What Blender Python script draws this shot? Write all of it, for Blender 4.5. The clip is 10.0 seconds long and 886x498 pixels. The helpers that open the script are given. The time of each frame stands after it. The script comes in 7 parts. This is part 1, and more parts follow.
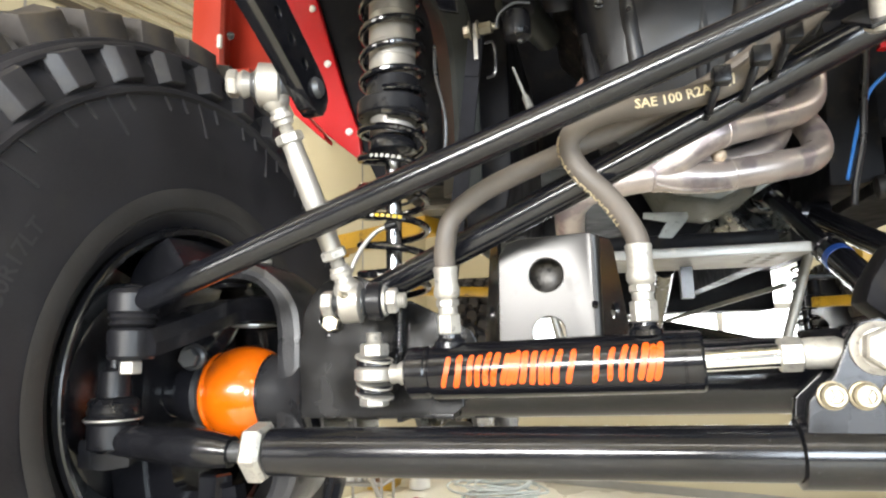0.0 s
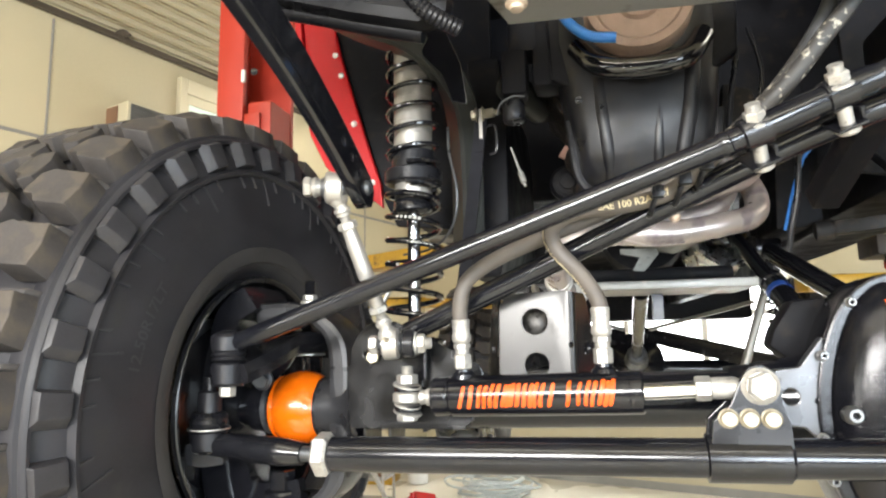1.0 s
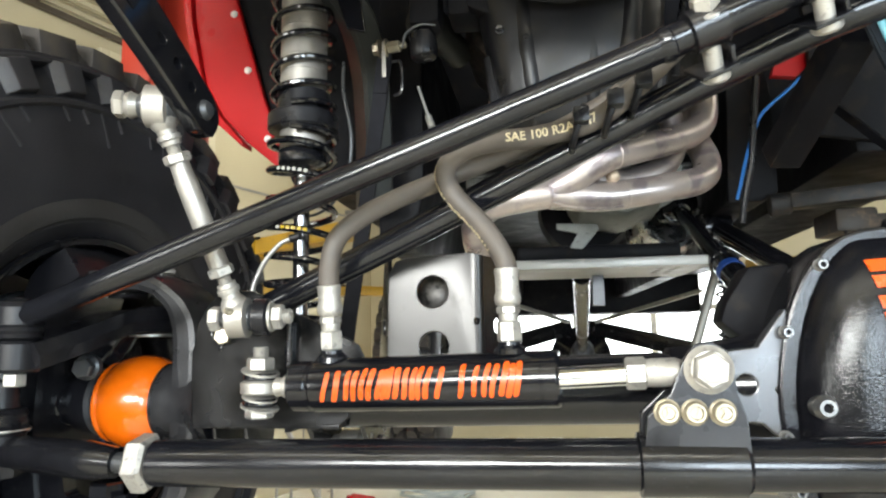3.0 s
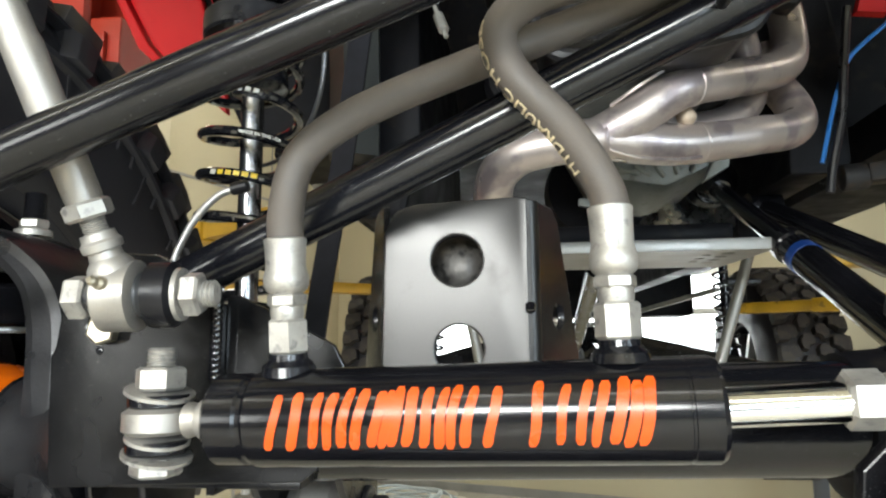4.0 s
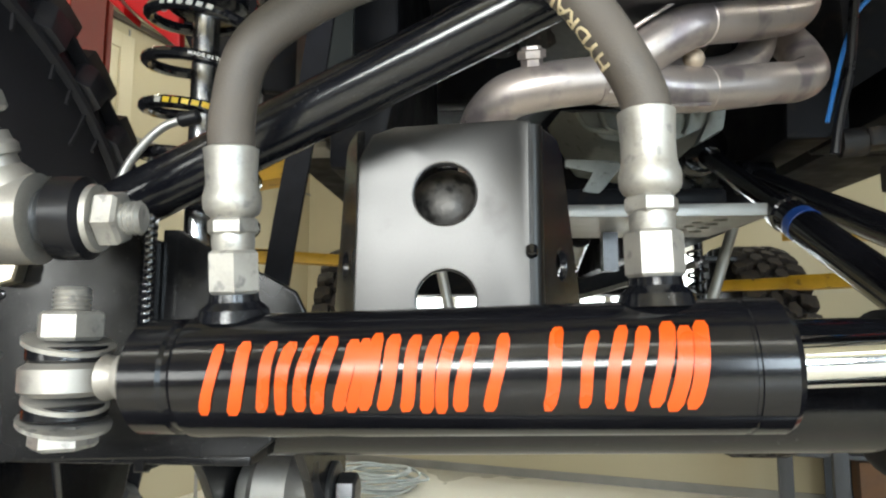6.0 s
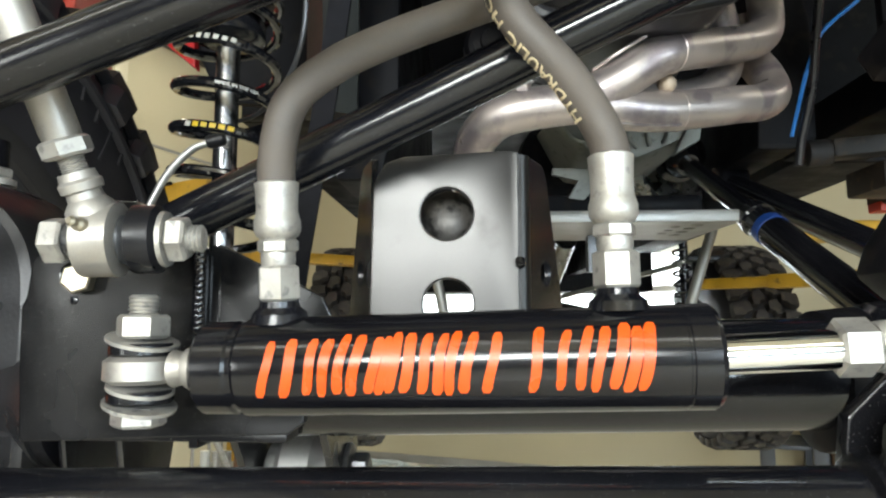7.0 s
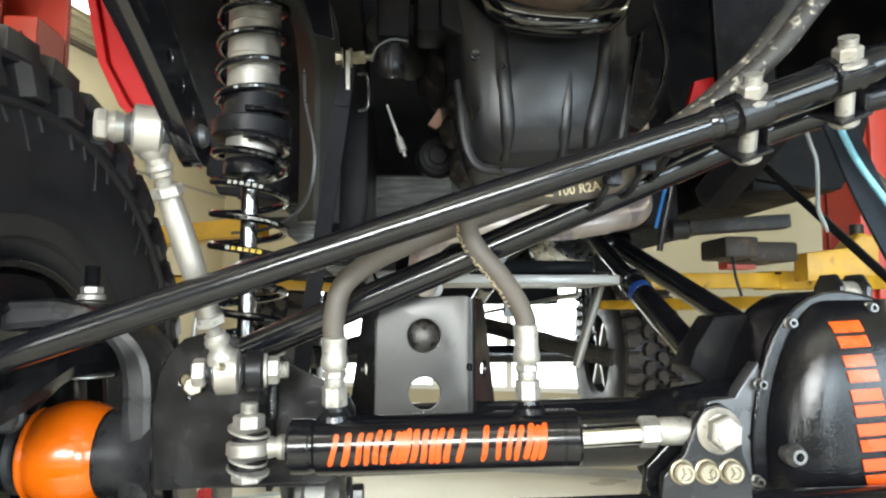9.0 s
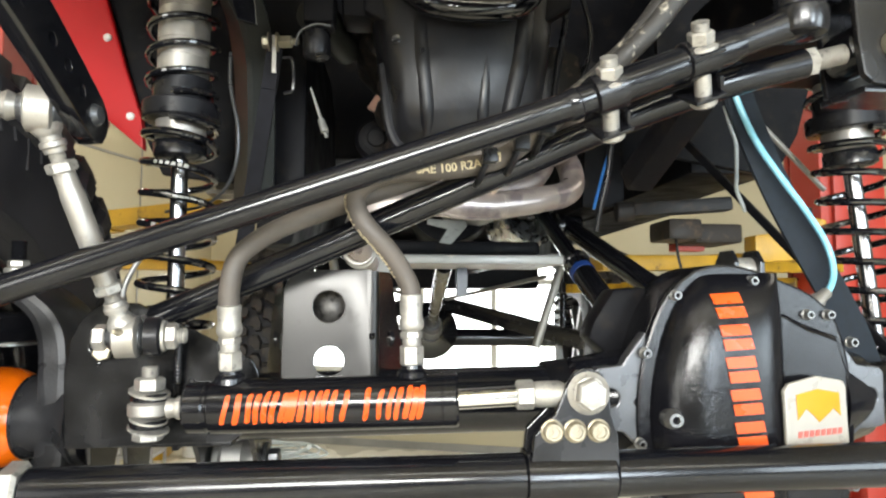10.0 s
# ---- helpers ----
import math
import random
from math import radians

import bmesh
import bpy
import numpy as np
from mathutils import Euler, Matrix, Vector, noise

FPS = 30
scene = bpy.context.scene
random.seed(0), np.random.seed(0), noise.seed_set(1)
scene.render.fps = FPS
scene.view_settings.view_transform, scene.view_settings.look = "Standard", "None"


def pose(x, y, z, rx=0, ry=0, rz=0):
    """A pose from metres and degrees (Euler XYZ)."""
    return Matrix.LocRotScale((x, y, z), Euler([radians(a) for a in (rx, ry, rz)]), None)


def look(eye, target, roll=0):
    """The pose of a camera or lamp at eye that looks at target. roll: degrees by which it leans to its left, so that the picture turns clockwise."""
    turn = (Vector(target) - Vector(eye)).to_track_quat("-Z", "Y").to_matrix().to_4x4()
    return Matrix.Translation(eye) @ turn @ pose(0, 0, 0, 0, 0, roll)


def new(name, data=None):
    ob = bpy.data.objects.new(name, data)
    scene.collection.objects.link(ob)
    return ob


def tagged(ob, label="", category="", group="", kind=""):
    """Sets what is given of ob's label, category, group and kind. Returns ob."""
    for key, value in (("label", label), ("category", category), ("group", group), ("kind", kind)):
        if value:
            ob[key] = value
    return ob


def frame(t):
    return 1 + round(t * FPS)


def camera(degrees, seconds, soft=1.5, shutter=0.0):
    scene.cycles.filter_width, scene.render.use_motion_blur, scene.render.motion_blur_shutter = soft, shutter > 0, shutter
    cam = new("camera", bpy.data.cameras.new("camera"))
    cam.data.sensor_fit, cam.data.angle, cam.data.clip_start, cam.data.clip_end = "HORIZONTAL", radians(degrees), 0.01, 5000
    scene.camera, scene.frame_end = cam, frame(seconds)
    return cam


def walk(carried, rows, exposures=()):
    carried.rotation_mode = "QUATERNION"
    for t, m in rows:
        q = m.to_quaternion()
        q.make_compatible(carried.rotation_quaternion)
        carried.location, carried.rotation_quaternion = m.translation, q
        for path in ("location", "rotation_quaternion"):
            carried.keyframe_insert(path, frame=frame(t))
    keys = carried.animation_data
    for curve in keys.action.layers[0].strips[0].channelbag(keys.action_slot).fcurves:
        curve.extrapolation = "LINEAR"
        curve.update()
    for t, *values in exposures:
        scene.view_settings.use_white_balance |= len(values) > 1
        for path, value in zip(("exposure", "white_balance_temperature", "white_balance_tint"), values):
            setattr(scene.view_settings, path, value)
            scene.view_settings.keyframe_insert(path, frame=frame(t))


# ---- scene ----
cam = camera(68.7, 10.0, soft=2.2)
PATH = [
    (0, (0.053, -0.013, 1.294), (-0.413, 1.91, 1.588), -1.2),
    (0.5, (0.091, -0.182, 1.31), (-0.363, 1.746, 1.589), -1.1),
    (1, (0.09, -0.297, 1.351), (-0.363, 1.631, 1.631), -0.9),
    (1.5, (0.193, -0.317, 1.396), (-0.264, 1.611, 1.673), -0.7),
    (2, (0.338, -0.288, 1.404), (-0.111, 1.642, 1.675), -0.8),
    (2.5, (0.343, -0.217, 1.35), (-0.064, 1.723, 1.619), -0.8),
    (2.7, (0.271, -0.149, 1.331), (-0.104, 1.798, 1.599), -0.8),
    (3.8, (0.022, 0.238, 1.31), (-0.212, 2.202, 1.603), -0.6),
    (4, (0.035, 0.293, 1.312), (-0.19, 2.259, 1.602), -0.5),
    (4.5, (0.031, 0.361, 1.295), (-0.17, 2.331, 1.575), 0.0),
    (5, (0.013, 0.381, 1.284), (-0.173, 2.357, 1.535), 0.2),
    (5.5, (0.013, 0.386, 1.286), (-0.154, 2.364, 1.527), 0.2),
    (6.8, (0.019, 0.353, 1.298), (-0.087, 2.339, 1.509), 0.0),
    (7, (0.011, 0.301, 1.294), (-0.097, 2.286, 1.513), 0.0),
    (7.5, (-0.032, 0.115, 1.276), (-0.077, 2.103, 1.497), -0.2),
    (8, (-0.007, 0.006, 1.319), (0.045, 1.995, 1.523), 0.1),
    (8.5, (-0.017, -0.012, 1.379), (0.109, 1.974, 1.584), 0.1),
    (9, (-0.057, -0.023, 1.411), (0.1, 1.961, 1.606), 0.1),
    (9.5, (-0.052, -0.03, 1.395), (0.114, 1.956, 1.559), 0.2),
    (10, (0.071, -0.076, 1.391), (0.228, 1.911, 1.547), 0.2),
]
walk(cam, [(t, look(eye, target, roll)) for t, eye, target, roll in PATH],
     [(0, 0.54, 6450, 10), (1, 0.54, 6450, 10), (2, 0.30, 6400, 9), (2.5, 0.25, 6350, 7.5), (4, -0.05, 6250, 6), (5, -0.20, 6250, 6), (7, -0.08, 6200, 4.5), (8, 0.06, 6250, 4.5), (9, 0.16, 6250, 4.5), (10, 0.14, 6450, 7.5)])

# ---------------------------------------------------------------- light
world = bpy.data.worlds.new("sky")
scene.world = world
world.use_nodes = True
wn = world.node_tree.nodes
sky = wn.new("ShaderNodeTexSky")
sky.sky_type = "NISHITA"
sky.sun_disc = False
sky.sun_elevation, sky.sun_rotation = radians(35), radians(160)
wn["Background"].inputs["Strength"].default_value = 0.08
world.node_tree.links.new(sky.outputs[0], wn["Background"].inputs["Color"])

ROOM = Matrix.Rotation(radians(-18), 4, "Z")


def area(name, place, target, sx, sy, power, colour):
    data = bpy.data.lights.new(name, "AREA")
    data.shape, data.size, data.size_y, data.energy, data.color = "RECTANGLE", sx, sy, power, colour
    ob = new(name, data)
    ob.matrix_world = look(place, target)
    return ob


# strip lights on the ceiling, the daylight of the windows behind the camera, and two added lamps
CEIL = 3.45
# each strip: place in the room, whether it runs across it, and its power
STRIPS = [(-3.2, 3.6, 0, 5), (2.6, 2.4, 0, 8), (-0.6, 4.6, 0, 20), (-2.3, -1.5, 1, 9), (-0.6, -1.5, 1, 9), (1.1, -1.5, 1, 9), (2.8, -1.5, 1, 9)]
for u, v, across, watt in STRIPS:
    p = ROOM @ Vector((u, v, CEIL - 0.16))
    d = ROOM.to_3x3() @ Vector((1, 0, 0) if across else (0, 1, 0))
    ob = area("strip_light", p, p + Vector((0, 0.001, -1)), 1.5, 0.20, watt, (1.0, 0.95, 0.87))
    ob.matrix_world = Matrix.Translation(p) @ Matrix.Rotation(math.atan2(d.y, d.x), 4, "Z")
# three long windows in the wall behind the camera and an open gate in the east wall: from, to, foot, head, power, colour
GATES = [(-3.3, -1.8, 0.95, 2.05, 60, (1.0, 0.97, 0.92)), (-0.7, 2.0, 1.90, 2.62, 340, (1.0, 0.985, 0.95)), (2.9, 4.4, 1.0, 2.6, 210, (0.80, 0.90, 1.0))]
for g0, g1, z0, z1, watt, tone in GATES:
    p = ROOM @ Vector(((g0 + g1) / 2, -4.22, (z0 + z1) / 2))
    area("window_daylight", p, p + ROOM.to_3x3() @ Vector((0, 1, 0)), g1 - g0, z1 - z0, watt, tone)
EAST = (-2.9, -0.6, 0.8, 2.5)
p = ROOM @ Vector((4.62, (EAST[0] + EAST[1]) / 2, (EAST[2] + EAST[3]) / 2))
area("gate_daylight", p, p + ROOM.to_3x3() @ Vector((-1, 0, 0)), EAST[1] - EAST[0], EAST[3] - EAST[2], 140, (0.78, 0.90, 1.0))
# the wide glazed door in the back wall
W0, W1, Z0, Z1 = -2.95, -0.16, 0.70, 2.0
p = ROOM @ Vector(((W0 + W1) / 2, 6.02, (Z0 + Z1) / 2))
area("door_daylight", p, p + ROOM.to_3x3() @ Vector((0, -1, -0.15)), W1 - W0, Z1 - Z0, 70, (0.95, 0.98, 1.0))
# two small unseen lamps, added near the camera for the paired highlights
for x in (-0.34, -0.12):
    area("unseen_twin_lamp", (x, -0.72, 1.60), (0.05, 0.8, 1.32), 0.08, 0.22, 2.5, (1.0, 0.98, 0.93))


# ---------------------------------------------------------------- materials
def material(name, colour, rough=0.5, metal=0.0, vary=0.25, scale=6.0, fine=160.0, bump=0.0, coat=0.0, speck=0.0,
             speck_colour=(0.5, 0.5, 0.5), rough_vary=0.12, spec=0.5, stain=None, stain_at=0.62):
    """A surface with slow patches, fine grain, relief, and where asked for specks of dust and stains."""
    m = bpy.data.materials.new(name)
    m.use_nodes = True
    n, l = m.node_tree.nodes, m.node_tree.links
    b = n["Principled BSDF"]
    tex = n.new("ShaderNodeTexCoord")

    def noise_at(s, detail=3.0):
        t = n.new("ShaderNodeTexNoise")
        t.inputs["Scale"].default_value, t.inputs["Detail"].default_value = s, detail
        l.new(tex.outputs["Object"], t.inputs["Vector"])
        return t.outputs["Fac"]

    def mixed(fac, a, c):
        x = n.new("ShaderNodeMix")
        x.data_type = "RGBA"
        if fac is not None:
            l.new(fac, x.inputs["Factor"])
        for sock, val in ((x.inputs["A"], a), (x.inputs["B"], c)):
            if isinstance(val, tuple):
                sock.default_value = (*val, 1)
            else:
                l.new(val, sock)
        return x.outputs["Result"]

    def ramp(fac, lo, hi):
        r = n.new("ShaderNodeMapRange")
        r.inputs["From Min"].default_value, r.inputs["From Max"].default_value = lo, hi
        l.new(fac, r.inputs["Value"])
        return r.outputs["Result"]

    big, small = noise_at(scale), noise_at(fine, 2.0)
    dark = tuple(c * (1 - vary) for c in colour)
    light = tuple(min(1, c * (1 + vary)) for c in colour)
    col = mixed(ramp(big, 0.3, 0.7), dark, light)
    col = mixed(ramp(small, 0.2, 0.8), col, mixed(None, col, light))
    if stain:
        col = mixed(ramp(noise_at(scale * 2.3, 5.0), stain_at, stain_at + 0.12), col, stain)
    if speck:
        col = mixed(ramp(noise_at(fine * 2.2, 1.0), 0.78 - speck, 0.80 - speck), col, speck_colour)
    l.new(col, b.inputs["Base Color"])
    rr = n.new("ShaderNodeMapRange")
    rr.inputs["To Min"].default_value, rr.inputs["To Max"].default_value = max(0.02, rough - rough_vary), min(1, rough + rough_vary)
    l.new(ramp(big, 0.3, 0.7), rr.inputs["Value"])
    l.new(rr.outputs["Result"], b.inputs["Roughness"])
    b.inputs["Metallic"].default_value = metal
    b.inputs["Coat Weight"].default_value = coat
    b.inputs["Coat Roughness"].default_value = 0.09
    b.inputs["Specular IOR Level"].default_value = spec
    if bump:
        bp = n.new("ShaderNodeBump")
        bp.inputs["Strength"].default_value, bp.inputs["Distance"].default_value = bump, 0.0006
        l.new(small, bp.inputs["Height"])
        l.new(bp.outputs["Normal"], b.inputs["Normal"])
    return m


def glowing(name, colour, strength):
    m = bpy.data.materials.new(name)
    m.use_nodes = True
    b = m.node_tree.nodes["Principled BSDF"]
    b.inputs["Base Color"].default_value = (*colour, 1)
    b.inputs["Emission Color"].default_value = (*colour, 1)
    b.inputs["Emission Strength"].default_value = strength
    return m


BLACK = material("black_powder_coat", (0.0050, 0.0052, 0.0070), 0.16, 0, 0.4, 9, 420, 0.07, spec=0.46, speck=0.05, speck_colour=(0.10, 0.10, 0.10), rough_vary=0.06)
BARREL = material("black_barrel_paint", (0.0050, 0.0050, 0.0065), 0.15, 0, 0.3, 12, 500, 0.03, spec=0.42, rough_vary=0.04)
SATIN = material("black_satin_paint", (0.0065, 0.0065, 0.0080), 0.22, 0, 0.4, 14, 380, 0.08, speck=0.05, speck_colour=(0.10, 0.10, 0.10), rough_vary=0.07)
GLOSS = material("black_gloss_paint", (0.006, 0.006, 0.0075), 0.10, 0, 0.3, 10, 300, 0.03, coat=0.5, rough_vary=0.03)
CAST = material("black_cast_iron", (0.0065, 0.0065, 0.0080), 0.21, 0, 0.4, 18, 300, 0.30, rough_vary=0.07, speck=0.04, speck_colour=(0.08, 0.08, 0.08))
COVER = material("black_wrinkle_paint", (0.0050, 0.0050, 0.0065), 0.13, 0, 0.3, 22, 430, 0.62, rough_vary=0.04, spec=0.36)
DARK = material("dirty_black_underbody", (0.0048, 0.0048, 0.0060), 0.48, 0, 0.6, 12, 140, 0.35, stain=(0.012, 0.010, 0.009), stain_at=0.55, spec=0.08)
GREYMETAL = material("dark_grey_steel", (0.085, 0.088, 0.094), 0.36, 0.7, 0.3, 16, 260, 0.1, stain=(0.03, 0.03, 0.032))
RAWPLATE = material("bare_steel_plate", (0.046, 0.045, 0.044), 0.32, 0.85, 0.14, 9, 500, 0.04, stain=(0.030, 0.029, 0.028), stain_at=0.60, rough_vary=0.09)
ZINC = material("zinc_plated_steel", (0.365, 0.350, 0.322), 0.46, 0.6, 0.2, 60, 500, 0.2, stain=(0.24, 0.235, 0.225), stain_at=0.57)
YZINC = material("yellow_zinc_steel", (0.33, 0.295, 0.225), 0.40, 0.85, 0.2, 50, 600, 0.1)
SHAFTM = material("worn_chrome_shaft", (0.34, 0.34, 0.35), 0.24, 1.0, 0.06, 20, 300, 0.02, rough_vary=0.04)
CHROME = material("polished_chrome", (0.86, 0.87, 0.88), 0.08, 1.0, 0.03, 20, 200, 0.0, rough_vary=0.03)
DUSTY = material("dusty_black_steel", (0.0085, 0.0082, 0.0086), 0.22, 0.0, 0.3, 16, 420, 0.08, spec=0.38, speck=0.05, speck_colour=(0.14, 0.13, 0.12))
ALU = material("machined_aluminium", (0.335, 0.318, 0.292), 0.44, 0.65, 0.18, 30, 800, 0.12, stain=(0.26, 0.245, 0.225), stain_at=0.62)
CASTALU = material("cast_aluminium", (0.34, 0.34, 0.33), 0.46, 0.8, 0.25, 25, 300, 0.25, stain=(0.3, 0.29, 0.26), stain_at=0.66)
HEADER = material("heat_coated_exhaust", (0.43, 0.383, 0.362), 0.35, 0.75, 0.18, 9, 500, 0.10, stain=(0.27, 0.235, 0.245), stain_at=0.52)
ORANGE = material("orange_rubber_boot", (0.56, 0.100, 0.002), 0.20, 0, 0.10, 20, 300, 0.02, coat=0.4)
LETTER = material("orange_decal_paint", (0.58, 0.068, 0.003), 0.34, 0, 0.1, 30, 300, 0.02)
HOSE = material("grey_brown_hose_rubber", (0.078, 0.066, 0.056), 0.62, 0, 0.2, 26, 900, 0.35)
SLEEVE = material("printed_braided_sleeve", (0.030, 0.028, 0.026), 0.6, 0, 0.3, 42, 900, 0.6, stain=(0.36, 0.33, 0.27), stain_at=0.57)
NECKM = material("dark_satin_casting", (0.024, 0.024, 0.026), 0.34, 0.35, 0.3, 24, 260, 0.35, spec=0.5)
LUGDARK = material("dark_worn_plate", (0.022, 0.022, 0.024), 0.30, 0.3, 0.3, 20, 300, 0.12, spec=0.4)
BOLTM = material("dull_socket_screw", (0.17, 0.17, 0.168), 0.38, 0.8, 0.3, 60, 300, 0.15)
BADGEM = material("off_white_badge", (0.37, 0.353, 0.32), 0.35, 0, 0.06, 30, 300, 0.02)
UPHOSE = material("smooth_grey_hose", (0.035, 0.036, 0.037), 0.42, 0, 0.25, 20, 500, 0.1, spec=0.4)
HOSETXT = material("cream_hose_print", (0.62, 0.53, 0.35), 0.6, 0, 0.2, 90, 800, 0.0)
WHITE = material("white_print", (0.62, 0.61, 0.57), 0.5, 0, 0.05, 40, 300, 0.0)
RUBBER = material("tyre_rubber", (0.0170, 0.0162, 0.0183), 0.50, 0, 0.35, 8, 260, 0.3, stain=(0.022, 0.021, 0.021), stain_at=0.6, spec=0.28)
GUARDM = material("dusty_rim_guard_rubber", (0.024, 0.022, 0.021), 0.6, 0, 0.2, 10, 200, 0.35, spec=0.22)
TREAD = material("dusty_tread_rubber", (0.036, 0.032, 0.030), 0.62, 0, 0.35, 14, 200, 0.45, stain=(0.054, 0.045, 0.036), stain_at=0.50, spec=0.25)
PLASTIC = material("black_plastic", (0.0075, 0.0075, 0.009), 0.32, 0, 0.3, 30, 300, 0.15, spec=0.25)
WEB = material("black_nylon_webbing", (0.010, 0.010, 0.012), 0.75, 0, 0.4, 60, 900, 0.6, spec=0.08)
BLUEWEB = material("slate_nylon_webbing", (0.014, 0.018, 0.024), 0.7, 0, 0.3, 60, 900, 0.6, spec=0.15)
BLUE = material("light_blue_tube", (0.20, 0.50, 0.64), 0.3, 0, 0.1, 20, 200, 0.0, coat=0.4)
DEEPBLUE = material("blue_wire", (0.03, 0.17, 0.52), 0.35, 0, 0.1, 20, 200, 0.0)
REDPAINT = material("red_body_paint", (0.34, 0.004, 0.006), 0.36, 0, 0.12, 4, 200, 0.0, spec=0.2)
POSTRED = material("red_lift_paint", (0.33, 0.026, 0.012), 0.42, 0, 0.14, 5, 200, 0.06, stain=(0.34, 0.03, 0.012), stain_at=0.64)
YELLOW = material("worn_yellow_lift_paint", (0.38, 0.215, 0.010), 0.42, 0, 0.3, 9, 160, 0.15, stain=(0.09, 0.05, 0.015), stain_at=0.60)
SILVERPLATE = material("brushed_aluminium_plate", (0.23, 0.226, 0.212), 0.42, 0.5, 0.2, 11, 400, 0.15, stain=(0.36, 0.33, 0.27), stain_at=0.66)
BEAMALU = material("dirty_mill_aluminium", (0.150, 0.147, 0.138), 0.48, 0.5, 0.2, 11, 400, 0.15, stain=(0.07, 0.062, 0.05), stain_at=0.62)
WINGM = material("smooth_black_wing", (0.0045, 0.0045, 0.0052), 0.30, 0, 0.3, 8, 300, 0.03, spec=0.12)
RUST = material("rusty_pulley_iron", (0.27, 0.19, 0.15), 0.6, 0.3, 0.3, 24, 260, 0.2)
BRACKETM = material("brown_rusty_steel", (0.022, 0.017, 0.013), 0.55, 0.1, 0.4, 20, 200, 0.3, stain=(0.06, 0.038, 0.022), stain_at=0.58, spec=0.25)
TOWERM = material("scuffed_grey_black_tower", (0.019, 0.020, 0.018), 0.45, 0, 0.35, 10, 200, 0.2, stain=(0.022, 0.023, 0.02), stain_at=0.55, spec=0.35)
GRIME = material("oily_brown_grime", (0.008, 0.007, 0.0065), 0.55, 0, 0.7, 34, 110, 1.0, stain=(0.045, 0.032, 0.024), stain_at=0.55, spec=0.18)
STOPM = material("dull_grey_cast_stop", (0.085, 0.08, 0.075), 0.5, 0.6, 0.6, 36, 200, 0.8, stain=(0.022, 0.021, 0.02), stain_at=0.52)
TANWELD = material("dull_tan_weld", (0.42, 0.34, 0.26), 0.6, 0.5, 0.25, 60, 300, 0.4)
NAVY = material("navy_blue_band", (0.012, 0.045, 0.20), 0.3, 0, 0.1, 20, 200, 0.0)
# grey of the unseen walls, set for how much light the black parts reflect
DARKWALL = material("unseen_wall_dark_grey", (0.24, 0.236, 0.23), 0.6, 0, 0.15, 1.2, 60, 0.05)
WALL = material("cream_wall_panel", (0.43, 0.375, 0.245), 0.6, 0, 0.06, 1.2, 60, 0.05)
CEILM = material("cream_ribbed_ceiling", (0.41, 0.36, 0.245), 0.5, 0, 0.06, 1.0, 60, 0.03)
FLOOR = material("sealed_concrete_floor", (0.66, 0.62, 0.52), 0.34, 0, 0.16, 0.9, 40, 0.06, stain=(0.36, 0.33, 0.27), stain_at=0.66)
TRIM = material("grey_trim", (0.22, 0.21, 0.19), 0.5, 0, 0.2, 5, 100, 0.05)
FRAME = material("white_door_frame", (0.74, 0.73, 0.68), 0.4, 0, 0.05, 3, 80, 0.02)
CABLE = material("grey_cable_sheath", (0.40, 0.43, 0.42), 0.45, 0, 0.15, 20, 200, 0.05)
BROWN = material("brown_cardboard", (0.16, 0.085, 0.045), 0.8, 0, 0.2, 9, 120, 0.1)
DAY = glowing("daylight_outside", (0.97, 0.96, 0.89), 0.82)
TUBE = glowing("fluorescent_tube", (1.0, 0.95, 0.84), 9.0)
glass = bpy.data.materials.new("window_glass")
glass.use_nodes = True
gb = glass.node_tree.nodes["Principled BSDF"]
gb.inputs["Transmission Weight"].default_value, gb.inputs["Roughness"].default_value, gb.inputs["IOR"].default_value = 1.0, 0.0, 1.05


# ---------------------------------------------------------------- mesh tools
def V3(p):
    return Vector(p)


def axes(a, b):
    z = (V3(b) - V3(a)).normalized()
    ref = Vector((0, 0, 1)) if abs(z.z) < 0.9 else Vector((0, 1, 0))
    x = ref.cross(z).normalized()
    return x, z.cross(x), z


def lathe(bm, a, b, prof, seg=24, turn=0.0, ring=False):
    """Turned body along a to b. prof: (metres from a, radius)."""
    x, y, z = axes(a, b)
    a = V3(a)
    rings = []
    for s, r in prof:
        if r <= 1e-6:
            rings.append([bm.verts.new(a + z * s)])
        else:
            rings.append([bm.verts.new(a + z * s + (x * math.cos(turn + k * math.tau / seg) + y * math.sin(turn + k * math.tau / seg)) * r) for k in range(seg)])
    for p, q in zip(rings, rings[1:] + (rings[:1] if ring else [])):
        for k in range(seg):
            k2 = (k + 1) % seg
            f = [p[k % len(p)], p[k2 % len(p)], q[k2 % len(q)], q[k % len(q)]]
            f = [v for i, v in enumerate(f) if v not in f[:i]]
            if len(f) > 2:
                bm.faces.new(f)
    for end in () if ring else (rings[0], rings[-1]):
        if len(end) > 2:
            bm.faces.new(end)
    return bm


def rod(bm, a, b, r, seg=20, ch=0.0012):
    n = (V3(b) - V3(a)).length
    ch = min(ch, r * 0.4, n * 0.3)
    return lathe(bm, a, b, [(0, r - ch), (ch, r), (n - ch, r), (n, r - ch)], seg)


def hexa(bm, a, b, r, turn=0.3):
    """Hexagon nut or bolt head with chamfered corners."""
    n = (V3(b) - V3(a)).length
    c = min(0.12 * r, n * 0.25)
    return lathe(bm, a, b, [(0, r * 0.86), (c, r), (n - c, r), (n, r * 0.86)], 6, turn)


